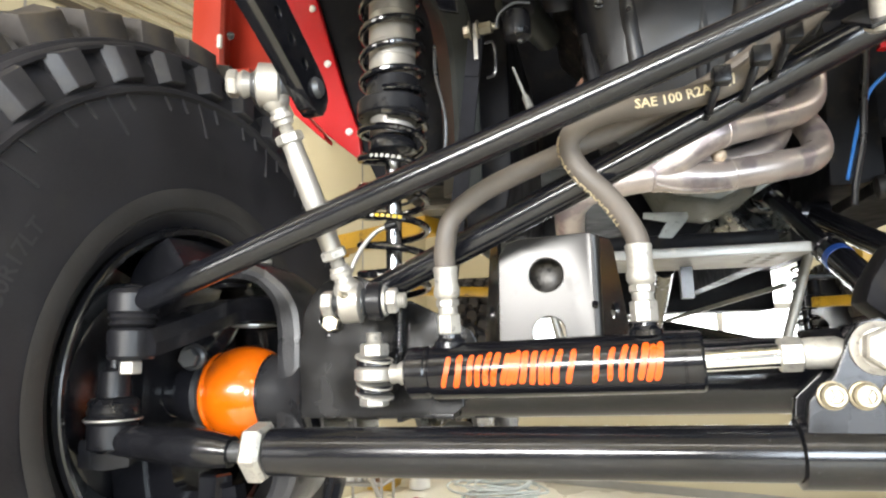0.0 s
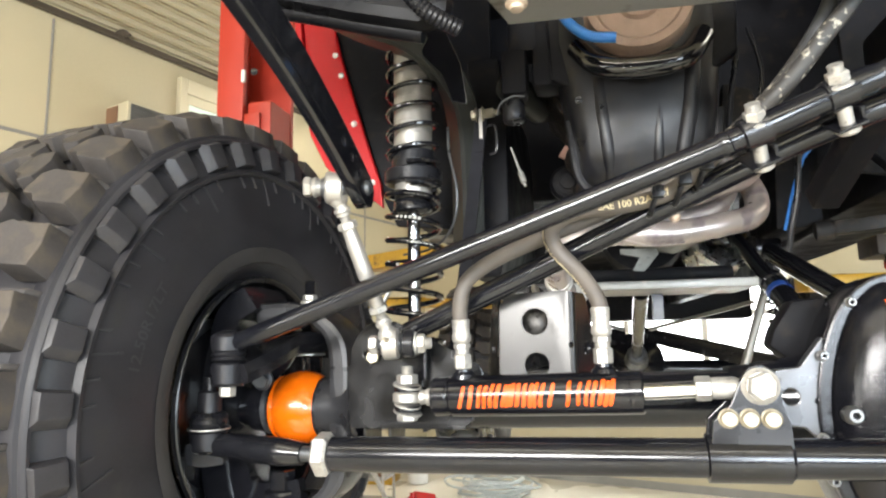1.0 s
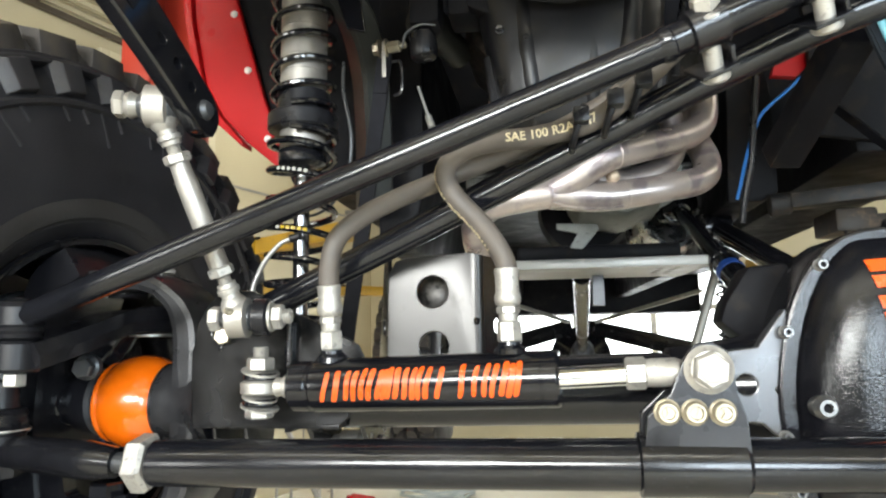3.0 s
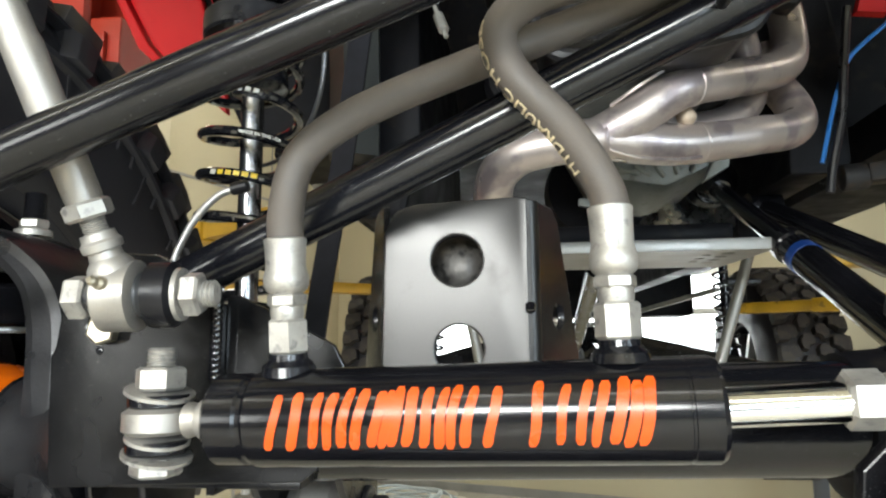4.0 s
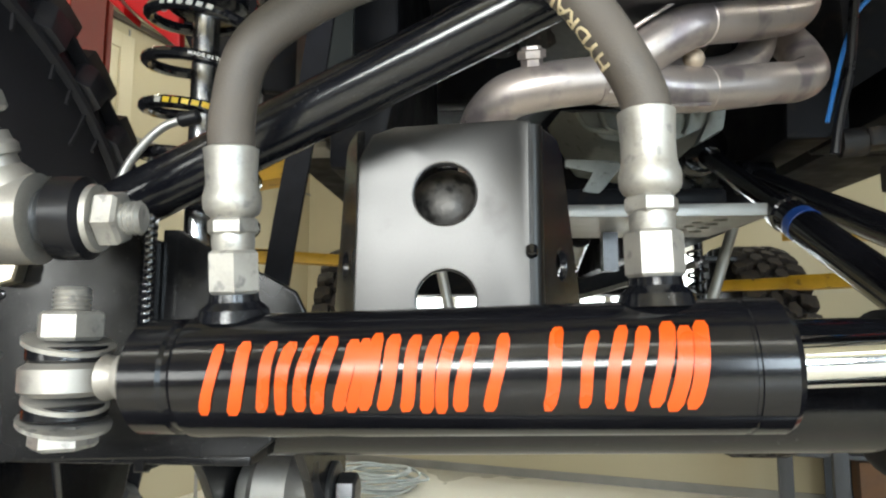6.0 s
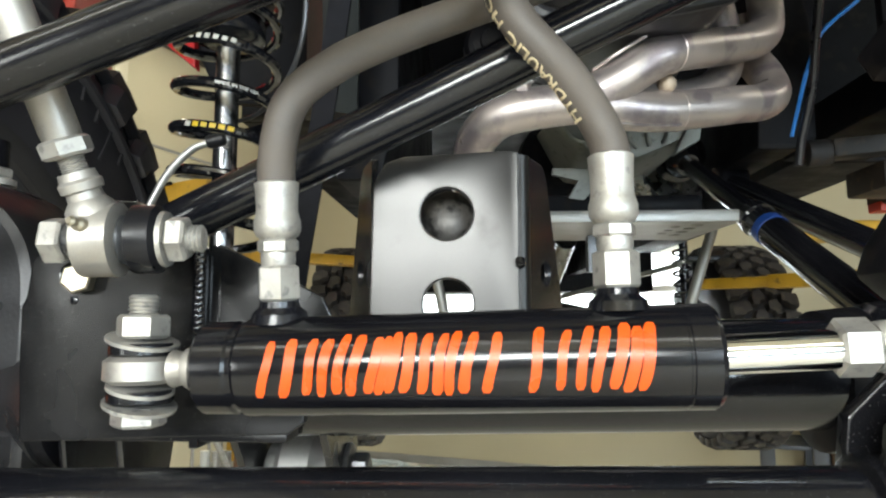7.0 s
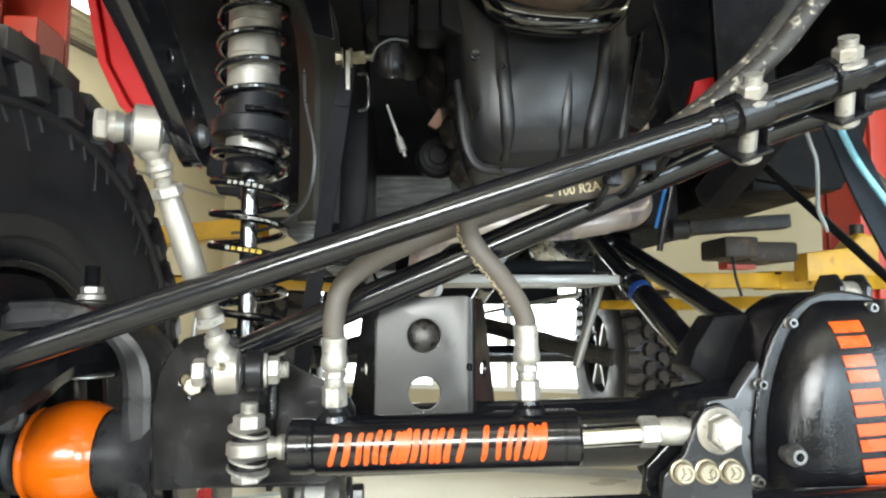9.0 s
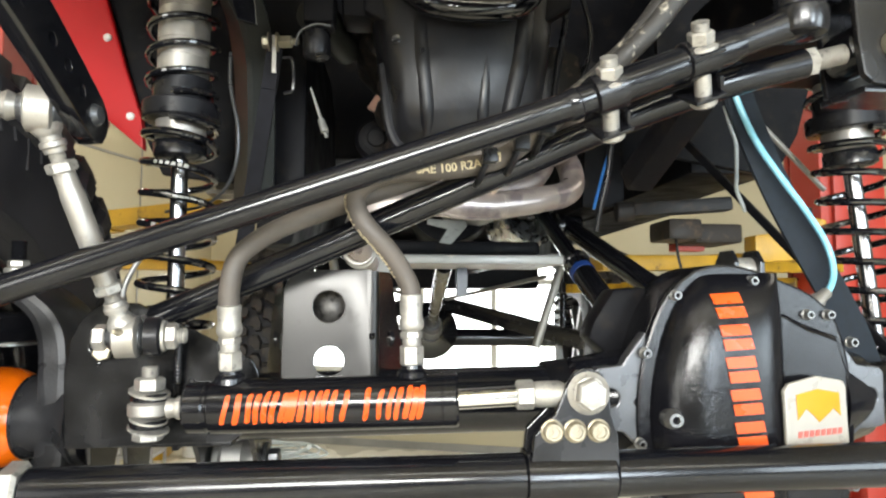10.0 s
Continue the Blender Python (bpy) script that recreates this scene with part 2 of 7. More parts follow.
def thread(bm, a, b, r, pitch=0.0022, seg=16):
    n = (V3(b) - V3(a)).length
    k = max(2, int(n / pitch))
    prof = [(0, r * 0.8)]
    for i in range(k):
        prof += [((i + 0.25) * n / k, r), ((i + 0.75) * n / k, r * 0.86)]
    return lathe(bm, a, b, prof + [(n, r * 0.8)], seg)


def smooth_path(pts, step=8):
    pts = [V3(p) for p in pts]
    if len(pts) < 3:
        return pts
    ext = [2 * pts[0] - pts[1]] + pts + [2 * pts[-1] - pts[-2]]
    out = []
    for i in range(1, len(ext) - 2):
        p0, p1, p2, p3 = ext[i - 1:i + 3]
        for k in range(step):
            t = k / step
            out.append(0.5 * (2 * p1 + (p2 - p0) * t + (2 * p0 - 5 * p1 + 4 * p2 - p3) * t * t + (3 * p1 - p0 - 3 * p2 + p3) * t ** 3))
    return out + [pts[-1]]


def frames_along(path):
    tang = [(path[min(i + 1, len(path) - 1)] - path[max(i - 1, 0)]).normalized() for i in range(len(path))]
    ref = Vector((0, 0, 1)) if abs(tang[0].z) < 0.9 else Vector((0, 1, 0))
    n = (ref - tang[0] * ref.dot(tang[0])).normalized()
    out = []
    for t in tang:
        n = (n - t * n.dot(t)).normalized()
        out.append((n, t.cross(n)))
    return out


def sweep(bm, pts, r, seg=14, step=8, section=None, closed=False):
    """A pipe, or any outline given as section, drawn along a smooth path."""
    path = smooth_path(pts, step)
    fr = frames_along(path)
    rings = []
    for i, (p, (n, m)) in enumerate(zip(path, fr)):
        rad = r if not isinstance(r, (list, tuple)) else np.interp(i / (len(path) - 1), np.linspace(0, 1, len(r)), r)
        if section:
            rings.append([bm.verts.new(p + n * a + m * b) for a, b in section])
        else:
            rings.append([bm.verts.new(p + (n * math.cos(k * math.tau / seg) + m * math.sin(k * math.tau / seg)) * rad) for k in range(seg)])
    for p, q in zip(rings, rings[1:]):
        for k in range(len(p)):
            k2 = (k + 1) % len(p)
            bm.faces.new((p[k], p[k2], q[k2], q[k]))
    if not closed:
        bm.faces.new(rings[0])
        bm.faces.new(rings[-1])
    return bm


def circle(cx, cy, r, n=28):
    return [(cx + r * math.cos(k * math.tau / n), cy + r * math.sin(k * math.tau / n)) for k in range(n)]


def plate(bm, outline, thick, put, holes=()):
    """A flat plate cut to an outline, with holes through it. put(a, b, c): plane coordinates and depth to a place."""
    loops = [outline, *holes]
    faces2 = []
    for depth in (0.0, thick):
        es, vs = [], []
        for lp in loops:
            v = [bm.verts.new(put(a, b, depth)) for a, b in lp]
            vs.append(v)
            es += [bm.edges.new((v[i], v[(i + 1) % len(v)])) for i in range(len(v))]
        if len(loops) == 1:
            bm.faces.new(vs[0])
        else:
            bmesh.ops.triangle_fill(bm, use_beauty=True, use_dissolve=True, edges=es)
        faces2.append(vs)
    for va, vb in zip(*faces2):
        for i in range(len(va)):
            j = (i + 1) % len(va)
            bm.faces.new((va[i], va[j], vb[j], vb[i]))
    return bm


def XZ(y, back=1):
    return lambda a, b, c: (a, y + back * c, b)


def YZ(x, back=1):
    return lambda a, b, c: (x + back * c, a, b)


def XY(z, back=1):
    return lambda a, b, c: (a, b, z + back * c)


def block(bm, lo, hi, m=None):
    vs = [bm.verts.new((x, y, z)) for x in (lo[0], hi[0]) for y in (lo[1], hi[1]) for z in (lo[2], hi[2])]
    for f in ((0, 1, 3, 2), (4, 6, 7, 5), (0, 4, 5, 1), (2, 3, 7, 6), (0, 2, 6, 4), (1, 5, 7, 3)):
        bm.faces.new([vs[i] for i in f])
    if m:
        bmesh.ops.transform(bm, matrix=m, verts=vs)
    return bm


def beam(bm, a, b, w, h, up=(0, 0, 1)):
    """Square bar from a to b, w wide and h high."""
    z = (V3(b) - V3(a)).normalized()
    x = V3(up).cross(z).normalized()
    y = z.cross(x)
    ends = []
    for p in (V3(a), V3(b)):
        ends.append([bm.verts.new(p + x * i * w / 2 + y * j * h / 2) for i, j in ((-1, -1), (1, -1), (1, 1), (-1, 1))])
    bm.faces.new(ends[0][::-1])
    bm.faces.new(ends[1])
    for k in range(4):
        bm.faces.new((ends[0][k], ends[0][(k + 1) % 4], ends[1][(k + 1) % 4], ends[1][k]))
    return bm


def B():
    return bmesh.new()


def data_of(name, bm, mat, bevel=0.0, sharp=32):
    bmesh.ops.recalc_face_normals(bm, faces=bm.faces)
    if bevel:
        es = [e for e in bm.edges if len(e.link_faces) == 2 and e.calc_face_angle() > radians(35)]
        bmesh.ops.bevel(bm, geom=es, offset=bevel, segments=2, affect="EDGES", profile=0.6, clamp_overlap=True)
        bm.normal_update()
    for f in bm.faces:
        f.smooth = True
    for e in bm.edges:
        if len(e.link_faces) == 2:
            s = [f.calc_area() for f in e.link_faces]
            e.smooth = e.calc_face_angle() < radians(sharp) and not (bevel and max(s) > 25 * min(s) + 1e-9 and e.calc_face_angle() > radians(4))
    me = bpy.data.meshes.new(name)
    bm.to_mesh(me)
    bm.free()
    me.materials.append(mat)
    return me


def thing(name, place, label, category, group="", kind=""):
    ob = new(name)
    ob.empty_display_size = 0.05
    ob.matrix_world = Matrix.Translation(place)
    return tagged(ob, label, category, group, kind)


def under(ob, parent):
    ob.parent = parent
    if parent.type == "EMPTY":
        ob.matrix_parent_inverse = parent.matrix_basis.inverted()
    return ob


def part(name, bm, mat, parent, label="", bevel=0.0, sharp=32):
    """One mesh object, drawn in world places, under a thing or a part."""
    return tagged(under(new(name, data_of(name, bm, mat, bevel, sharp)), parent), label)


def whole(name, bm, mat, label, category, group="", kind="", bevel=0.0):
    return tagged(new(name, data_of(name, bm, mat, bevel)), label, category, group, kind)


def lettering(words, size, place_of, mat, name, parent, label=""):
    """Words of the built-in font, laid on a curved surface by place_of(along, across, proud)."""
    cu = bpy.data.curves.new(name, "FONT")
    cu.body, cu.size, cu.resolution_u, cu.offset = words, size, 2, size * 0.018
    tmp = new(name, cu)
    me = bpy.data.meshes.new_from_object(tmp)
    bpy.data.objects.remove(tmp)
    bm = B()
    bm.from_mesh(me)
    bpy.data.meshes.remove(me)
    bmesh.ops.triangulate(bm, faces=bm.faces)
    bmesh.ops.subdivide_edges(bm, edges=[e for e in bm.edges if e.calc_length() > size * 0.35], cuts=1)
    for v in bm.verts:
        v.co = place_of(v.co.x, v.co.y, 0.0005)
    return part(name, bm, mat, parent, label)


def bolt(parent, a, b, r, mat=None, washer=True, name="bolt", stud=0.0):
    """Bolt head or nut standing from a towards b, with its washer and, if asked for, the threaded end."""
    mat = mat or ZINC
    z = (V3(b) - V3(a)).normalized()
    n = (V3(b) - V3(a)).length
    bm = B()
    o = V3(a)
    if washer:
        lathe(bm, o, o + z * r * 0.25, [(0, r * 1.5), (r * 0.18, r * 1.5), (r * 0.25, r * 1.42)], 24)
        o = o + z * r * 0.25
    hexa(bm, o, o + z * n, r)
    if stud:
        thread(bm, o + z * n, o + z * (n + stud), r * 0.55)
    return part(name, bm, mat, parent)


# ---------------------------------------------------------------- the shop
U0, U1, V0, V1 = -3.8, 4.6, -4.2, 5.9


def rb(bm, lo, hi):
    return block(bm, lo, hi, ROOM)


whole("floor", rb(B(), (U0 - 0.2, V0 - 0.2, -0.2), (U1 + 0.2, V1 + 0.2, 0)), FLOOR, "pale sealed concrete workshop floor", "floor", kind="structure")

bm = B()
rb(bm, (U0 - 0.2, V0 - 0.2, CEIL + 0.02), (U1 + 0.2, V1 + 0.2, CEIL + 0.15))
u = U0
while u < U1:
    rb(bm, (u, V0, CEIL - 0.012), (u + 0.035, V1, CEIL + 0.02))
    rb(bm, (u + 0.075, V0, CEIL + 0.006), (u + 0.09, V1, CEIL + 0.02))
    u += 0.15
whole("ceiling", bm, CEILM, "cream ribbed steel ceiling", "ceiling", kind="structure")

wall = whole("wall_west", rb(B(), (U0 - 0.2, V0, 0), (U0, V1, CEIL)), WALL, "cream panelled workshop wall", "wall", kind="structure")
for v in (-3.2, -1.2, 0.55, 1.72, 3.6, 4.8):
    part("trim", rb(B(), (U0, v - 0.006, 0.1), (U0 + 0.008, v + 0.006, CEIL - 0.1)), TRIM, wall)
part("trim", rb(B(), (U0, V0, 2.58), (U0 + 0.01, V1, 2.60)), TRIM, wall)
# walls out of view, their dark tone invented to keep reflections low
east = rb(B(), (U1, V0, 0), (U1 + 0.2, EAST[0], CEIL))
rb(east, (U1, EAST[1], 0), (U1 + 0.2, V1, CEIL))
rb(east, (U1, EAST[0], EAST[3]), (U1 + 0.2, EAST[1], CEIL))
rb(east, (U1, EAST[0], 0), (U1 + 0.2, EAST[1], EAST[2]))
whole("wall_east", east, DARKWALL, "unseen workshop wall in dark grey", "wall", kind="structure")
south = B()
cuts = [U0 - 0.2] + [c for g in GATES for c in g[:2]] + [U1 + 0.2]
for a, b in zip(cuts[::2], cuts[1::2]):
    rb(south, (a, V0 - 0.2, 0), (b, V0, CEIL))
for g in GATES:
    rb(south, (g[0], V0 - 0.2, 0), (g[1], V0, g[2]))
    rb(south, (g[0], V0 - 0.2, g[3]), (g[1], V0, CEIL))
whole("wall_south", south, DARKWALL, "unseen workshop wall in dark grey with three openings", "wall", kind="structure")

# back wall with the wide glazed door
north = rb(B(), (U0 - 0.2, V1, 0), (W0, V1 + 0.2, CEIL))
rb(north, (W1, V1, 0), (U1 + 0.2, V1 + 0.2, CEIL))
rb(north, (W0, V1, 0), (W1, V1 + 0.2, Z0))
rb(north, (W0, V1, Z1), (W1, V1 + 0.2, CEIL))
whole("wall_north", north, WALL, "cream back wall of the workshop", "wall", kind="structure")
whole("baseboard", rb(B(), (U0, V1 - 0.015, 0), (U1, V1, 0.07)), TRIM, "grey strip along the foot of the wall", "trim", kind="structure")
win = tagged(new("window_1"), "wide glazed shop door, bright daylight outside", "window", kind="structure")
for k in range(5):
    u = W0 + (W1 - W0) * k / 4
    part("mullion", rb(B(), (u - 0.025, V1 + 0.02, Z0), (u + 0.025, V1 + 0.08, Z1)), FRAME, win)
for z, h in ((Z0, 0.04), (0.97, 0.07), (1.53, 0.05), (Z1 - 0.04, 0.04)):
    part("rail", rb(B(), (W0, V1 + 0.015, z), (W1, V1 + 0.085, z + h)), FRAME, win)
for k in range(4):
    for a, b in ((0.74, 0.97), (1.04, 1.53), (1.58, 1.96)):
        u = W0 + (W1 - W0) * k / 4
        p = part("pane", rb(B(), (u + 0.025, V1 + 0.045, a), (u + (W1 - W0) / 4 - 0.025, V1 + 0.051, b)), glass, win)
        p.visible_shadow = False
whole("backdrop", rb(B(), (W0 - 1.5, V1 + 0.9, -0.5), (W1 + 1.5, V1 + 0.92, 3.0)), DAY, "bright overcast daylight outside", "sky", kind="structure")

# side wall: door, control box, rail of the overhead door
JAMB = material("cream_enamel", (0.47, 0.42, 0.29), 0.45, 0, 0.05, 3, 80, 0.02)
TRACKM = material("dark_brown_track", (0.07, 0.055, 0.04), 0.5, 0.3, 0.2, 9, 100, 0.05)
door = tagged(new("door_1"), "white framed side door with a frosted pane", "door", kind="structure")
bm = B()
rb(bm, (U0, 2.60, 0.0), (U0 + 0.05, 2.66, 3.28))
rb(bm, (U0, 3.50, 0.0), (U0 + 0.05, 3.61, 3.28))
rb(bm, (U0, 2.66, 3.17), (U0 + 0.05, 3.50, 3.28))
part("door_frame", bm, JAMB, door, bevel=0.006)
bm = B()
rb(bm, (U0, 2.66, 0.02), (U0 + 0.03, 3.5, 1.2))
rb(bm, (U0, 2.66, 1.2), (U0 + 0.03, 2.69, 3.17))
rb(bm, (U0, 3.38, 1.2), (U0 + 0.03, 3.5, 3.17))
rb(bm, (U0, 2.69, 3.10), (U0 + 0.03, 3.38, 3.17))
part("door_leaf", bm, JAMB, door)
part("pane", rb(B(), (U0 + 0.008, 2.69, 1.2), (U0 + 0.02, 3.38, 3.10)), material("frosted_green_glass", (0.52, 0.66, 0.58), 0.35, 0, 0.1, 2, 90, 0.05), door, "pale green frosted glass")
GRILLE = material("dark_grey_grille", (0.07, 0.068, 0.064), 0.5, 0, 0.2, 8, 90, 0.05)
ac = thing("wall_unit", ROOM @ Vector((U0, 2.3, 2.6)), "boxy wall heater with a dark grille", "heater")
part("casing", rb(B(), (U0, 2.095, 2.63), (U0 + 0.22, 2.42, 2.90)), JAMB, ac, bevel=0.008)
part("grille", rb(B(), (U0 + 0.22, 2.118, 2.67), (U0 + 0.226, 2.405, 2.885)), GRILLE, ac, "dark grille")
for k in range(8):
    part("slat", rb(B(), (U0 + 0.226, 2.13, 2.682 + k * 0.025), (U0 + 0.231, 2.39, 2.688 + k * 0.025)), GRILLE, ac)
part("side_panel", rb(B(), (U0, 2.088, 2.65), (U0 + 0.12, 2.095, 2.885)), BROWN, ac, "brown side panel")
track = thing("door_track", ROOM @ Vector((U0 + 0.5, 1, CEIL)), "dark steel overhead door track below the ceiling", "door track")
part("rail", rb(B(), (U0 + 0.02, -1.0, 3.365), (U0 + 0.05, 5.2, 3.405)), TRACKM, track, bevel=0.004)
for v in (0.2, 2.15, 4.2):
    bm = B()
    rod(bm, ROOM @ Vector((U0 + 0.04, v, 3.37)), ROOM @ Vector((U0 + 0.04, v, CEIL)), 0.014, 12)
    lathe(bm, ROOM @ Vector((U0 + 0.04, v, 3.40)), ROOM @ Vector((U0 + 0.04, v, 3.44)), [(0, 0.03), (0.02, 0.05), (0.04, 0.03)], 16)
    part("hanger", bm, TRACKM, track)

# strip lights
for u, v, across, watt in STRIPS:
    o = ROOM @ Vector((u, v, CEIL))
    st = thing("ceiling_light", o, "long white fluorescent strip light on the ceiling", "ceiling light", "strip lights")
    hu, hv = (0.79, 0.09) if across else (0.09, 0.79)
    part("housing", rb(B(), (u - hu, v - hv, CEIL - 0.07), (u + hu, v + hv, CEIL - 0.004)), FRAME, st, bevel=0.008)
    for d in (-0.045, 0.045):
        a, b = ((-0.75, d), (0.75, d)) if across else ((d, -0.75), (d, 0.75))
        part("tube", rod(B(), ROOM @ Vector((u + a[0], v + a[1], CEIL - 0.088)), ROOM @ Vector((u + b[0], v + b[1], CEIL - 0.088)), 0.015, 14), TUBE, st)


# ---------------------------------------------------------------- the two-post lift
def lift_post(x, y, sign, label):
    ob = thing("lift_post", (x, y, 0), label, "lift post", "posts of the lift")
    bm = B()
    w, d = 0.25, 0.26
    plate(bm, [(x, y), (x + sign * w * 0.52, y), (x + sign * w * 0.52, y + 0.04), (x + sign * 0.03, y + 0.04), (x + sign * 0.03, y + d - 0.03),
               (x + sign * w, y + d - 0.03), (x + sign * w, y + d), (x, y + d)], 3.1, XY(0.02))
    part("column", bm, POSTRED, ob, bevel=0.006)
    bm = B()
    block(bm, (min(x + sign * 0.15, x + sign * 0.262), y + 0.01, 1.15), (max(x + sign * 0.15, x + sign * 0.262), y + 0.2, 2.42))
    part("carriage", bm, POSTRED, ob, bevel=0.008)
    bm = B()
    block(bm, (min(x + sign * 0.145, x + sign * 0.22), y - 0.012, 1.3), (max(x + sign * 0.145, x + sign * 0.22), y + 0.004, 2.36))
    part("cover_strip", bm, POSTRED, ob, bevel=0.004)
    bm = B()
    block(bm, (x - 0.14 + sign * 0.15, y - 0.14, 0), (x + 0.14 + sign * 0.15, y + 0.42, 0.02))
    part("base_plate", bm, POSTRED, ob)
    for z in (1.36, 1.9, 2.25, 2.55):
        bolt(ob, (x + sign * 0.19, y - 0.012, z), (x + sign * 0.19, y - 0.024, z), 0.011, GREYMETAL)
    part("latch_plate", block(B(), (x + sign * 0.135 - 0.008, y - 0.014, 2.51), (x + sign * 0.135 + 0.008, y, 2.565)), WHITE, ob, "white sticker")
    return ob


post_w = lift_post(-1.535, 2.2, 1, "tall red steel post of the car lift")
post_e = lift_post(2.0, 2.3, -1, "red steel post of the car lift beside the rear wheel")


OILY = material("oily_grey_steel", (0.018, 0.017, 0.017), 0.5, 0.1, 0.4, 18, 200, 0.3, stain=(0.035, 0.026, 0.02), stain_at=0.55, spec=0.25)


def lift_arm(post, root, elbow, tip, h, pad_z, pad):
    arm_ob = part("lift_arm", beam(B(), root, elbow, 0.10, h), YELLOW, post, "worn yellow swing arm", bevel=0.006)
    d = (V3(tip) - V3(elbow)).normalized()
    part("inner_arm", beam(B(), V3(elbow) - d * 0.12, tip, 0.08, h * 0.8), YELLOW, arm_ob, bevel=0.005)
    part("edge_strip", beam(B(), V3(root) + V3((0, -0.052, h * 0.36)), V3(elbow) + V3((0, -0.052, h * 0.36)), 0.006, h * 0.12), DARK, arm_ob)
    t = V3(tip)
    if pad_z:
        part("pad_stem", lathe(B(), t - V3((0, 0, 0.02)), t + V3((0, 0, pad_z)), [(0, 0.04), (0.05, 0.04), (0.055, 0.028), (pad_z + 0.02, 0.028)], 24), DARK, arm_ob)
        part("pad", block(B(), t + V3((-pad, -0.07, pad_z)), t + V3((pad, 0.07, pad_z + 0.022))), PLASTIC, arm_ob, "black rubber pad", bevel=0.006)
    return arm_ob


arm_ob = lift_arm(post_e, (1.76, 2.3, 1.530), (1.15, 1.98, 1.515), (0.70, 1.88, 1.505), 0.060, 0, 0)
part("handle", block(B(), (0.91, 1.78, 1.538), (1.0, 1.83, 1.560)), POSTRED, arm_ob, "small red handle", bevel=0.004)
part("arm_end", block(B(), (0.912, 1.66, 1.552), (1.052, 1.84, 1.606)), BRACKETM, arm_ob, "worn brown arm end", bevel=0.010)
part("pad_box", block(B(), (0.812, 1.60, 1.555), (0.906, 1.74, 1.612)), BRACKETM, arm_ob, "rusty brown steel pad box", bevel=0.010)
part("pad_cap", lathe(B(), (0.672, 1.62, 1.628), (0.722, 1.612, 1.630), [(0, 0.020), (0.004, 0.027), (0.044, 0.027), (0.05, 0.022)], 20), OILY, arm_ob)
part("pad", beam(B(), (0.715, 1.612, 1.632), (0.968, 1.575, 1.648), 0.055, 0.036), OILY, arm_ob, "dark steel pad plate", bevel=0.006)
part("pad_lead", sweep(B(), [(0.83, 1.60, 1.555), (0.828, 1.59, 1.53), (0.832, 1.59, 1.50), (0.845, 1.59, 1.455)], 0.004, 8), PLASTIC, arm_ob)
bm = plate(B(), [(1.17, 1.505), (1.395, 1.520), (1.40, 1.640), (1.34, 1.652), (1.30, 1.606), (1.17, 1.590)], 0.07, XZ(1.80))
part("arm_bracket", bm, YELLOW, arm_ob, "worn yellow arm bracket", bevel=0.008)
part("bracket_pin", rod(B(), (1.355, 1.835, 1.60), (1.355, 1.835, 1.68), 0.02, 16), BRACKETM, arm_ob)
lift_arm(post_e, (1.76, 2.5, 1.46), (1.20, 3.0, 1.45), (0.98, 3.2, 1.45), 0.055, 0.10, 0.07)
arm_ob = lift_arm(post_w, (-1.26, 2.3, 1.62), (-0.80, 2.0, 1.632), (-0.43, 1.86, 1.655), 0.066, 0, 0)
part("pad", block(B(), (-0.46, 1.80, 1.69), (-0.35, 1.9, 1.704)), TRIM, arm_ob, "worn steel pad plate", bevel=0.003)
lift_arm(post_w, (-1.26, 2.5, 1.53), (-0.72, 2.75, 1.535), (-0.32, 2.9, 1.52), 0.05, 0.05, 0.07)


# ---------------------------------------------------------------- front axle
AY, AZ = 0.858, 1.232
axle = thing("front_axle", (0.2, AY, AZ - 0.05), "black solid front axle with welded brackets", "axle")
part("axle_tube", lathe(B(), (-0.37, AY, AZ + 0.006), (0.44, AY, AZ + 0.022), [(0, 0.046), (0.02, 0.047), (0.10, 0.047), (0.11, 0.0455), (0.69, 0.0455), (0.70, 0.056), (0.81, 0.072)], 36), BLACK, axle)
part("axle_tube", lathe(B(), (0.70, AY, AZ + 0.02), (1.10, AY, AZ + 0.03), [(0, 0.08), (0.06, 0.062), (0.08, 0.046), (0.40, 0.046)], 36), BLACK, axle)

# inner yoke: a forged C round the joint
outer = [(-0.53, 1.424), (-0.46, 1.425), (-0.415, 1.412), (-0.386, 1.394), (-0.365, 1.374), (-0.351, 1.348), (-0.346, 1.315), (-0.345, 1.27)]
inner = [(-0.53, 1.386), (-0.46, 1.392), (-0.428, 1.388), (-0.408, 1.376), (-0.392, 1.356), (-0.384, 1.322), (-0.383, 1.281)]
outer = [(p.x, p.y) for p in smooth_path([(a, b, 0) for a, b in outer], 5)]
inner = [(p.x, p.y) for p in smooth_path([(a, b, 0) for a, b in inner], 5)]
profile = outer + [(x, 2 * AZ - z) for x, z in outer[::-1]] + [(x, 2 * AZ - z) for x, z in inner] + inner[::-1]
# yoke in the paler neck casting: its lit look is put into colour
part("yoke", plate(B(), profile, 0.115, XZ(0.803)), NECKM, axle, "rough forged black yoke", bevel=0.010)
part("yoke_neck", lathe(B(), (-0.412, AY - 0.004, AZ), (-0.34, AY - 0.004, AZ), [(0, 0.0500), (0.002, 0.0535), (0.03, 0.0545), (0.055, 0.0575), (0.072, 0.066)], 48), NECKM, axle, "dark satin tapered neck")
part("yoke_ring", lathe(B(), (-0.345, AY, AZ), (-0.325, AY, AZ), [(0, 0.060), (0.004, 0.066), (0.016, 0.066), (0.02, 0.052)], 36), CAST, axle)

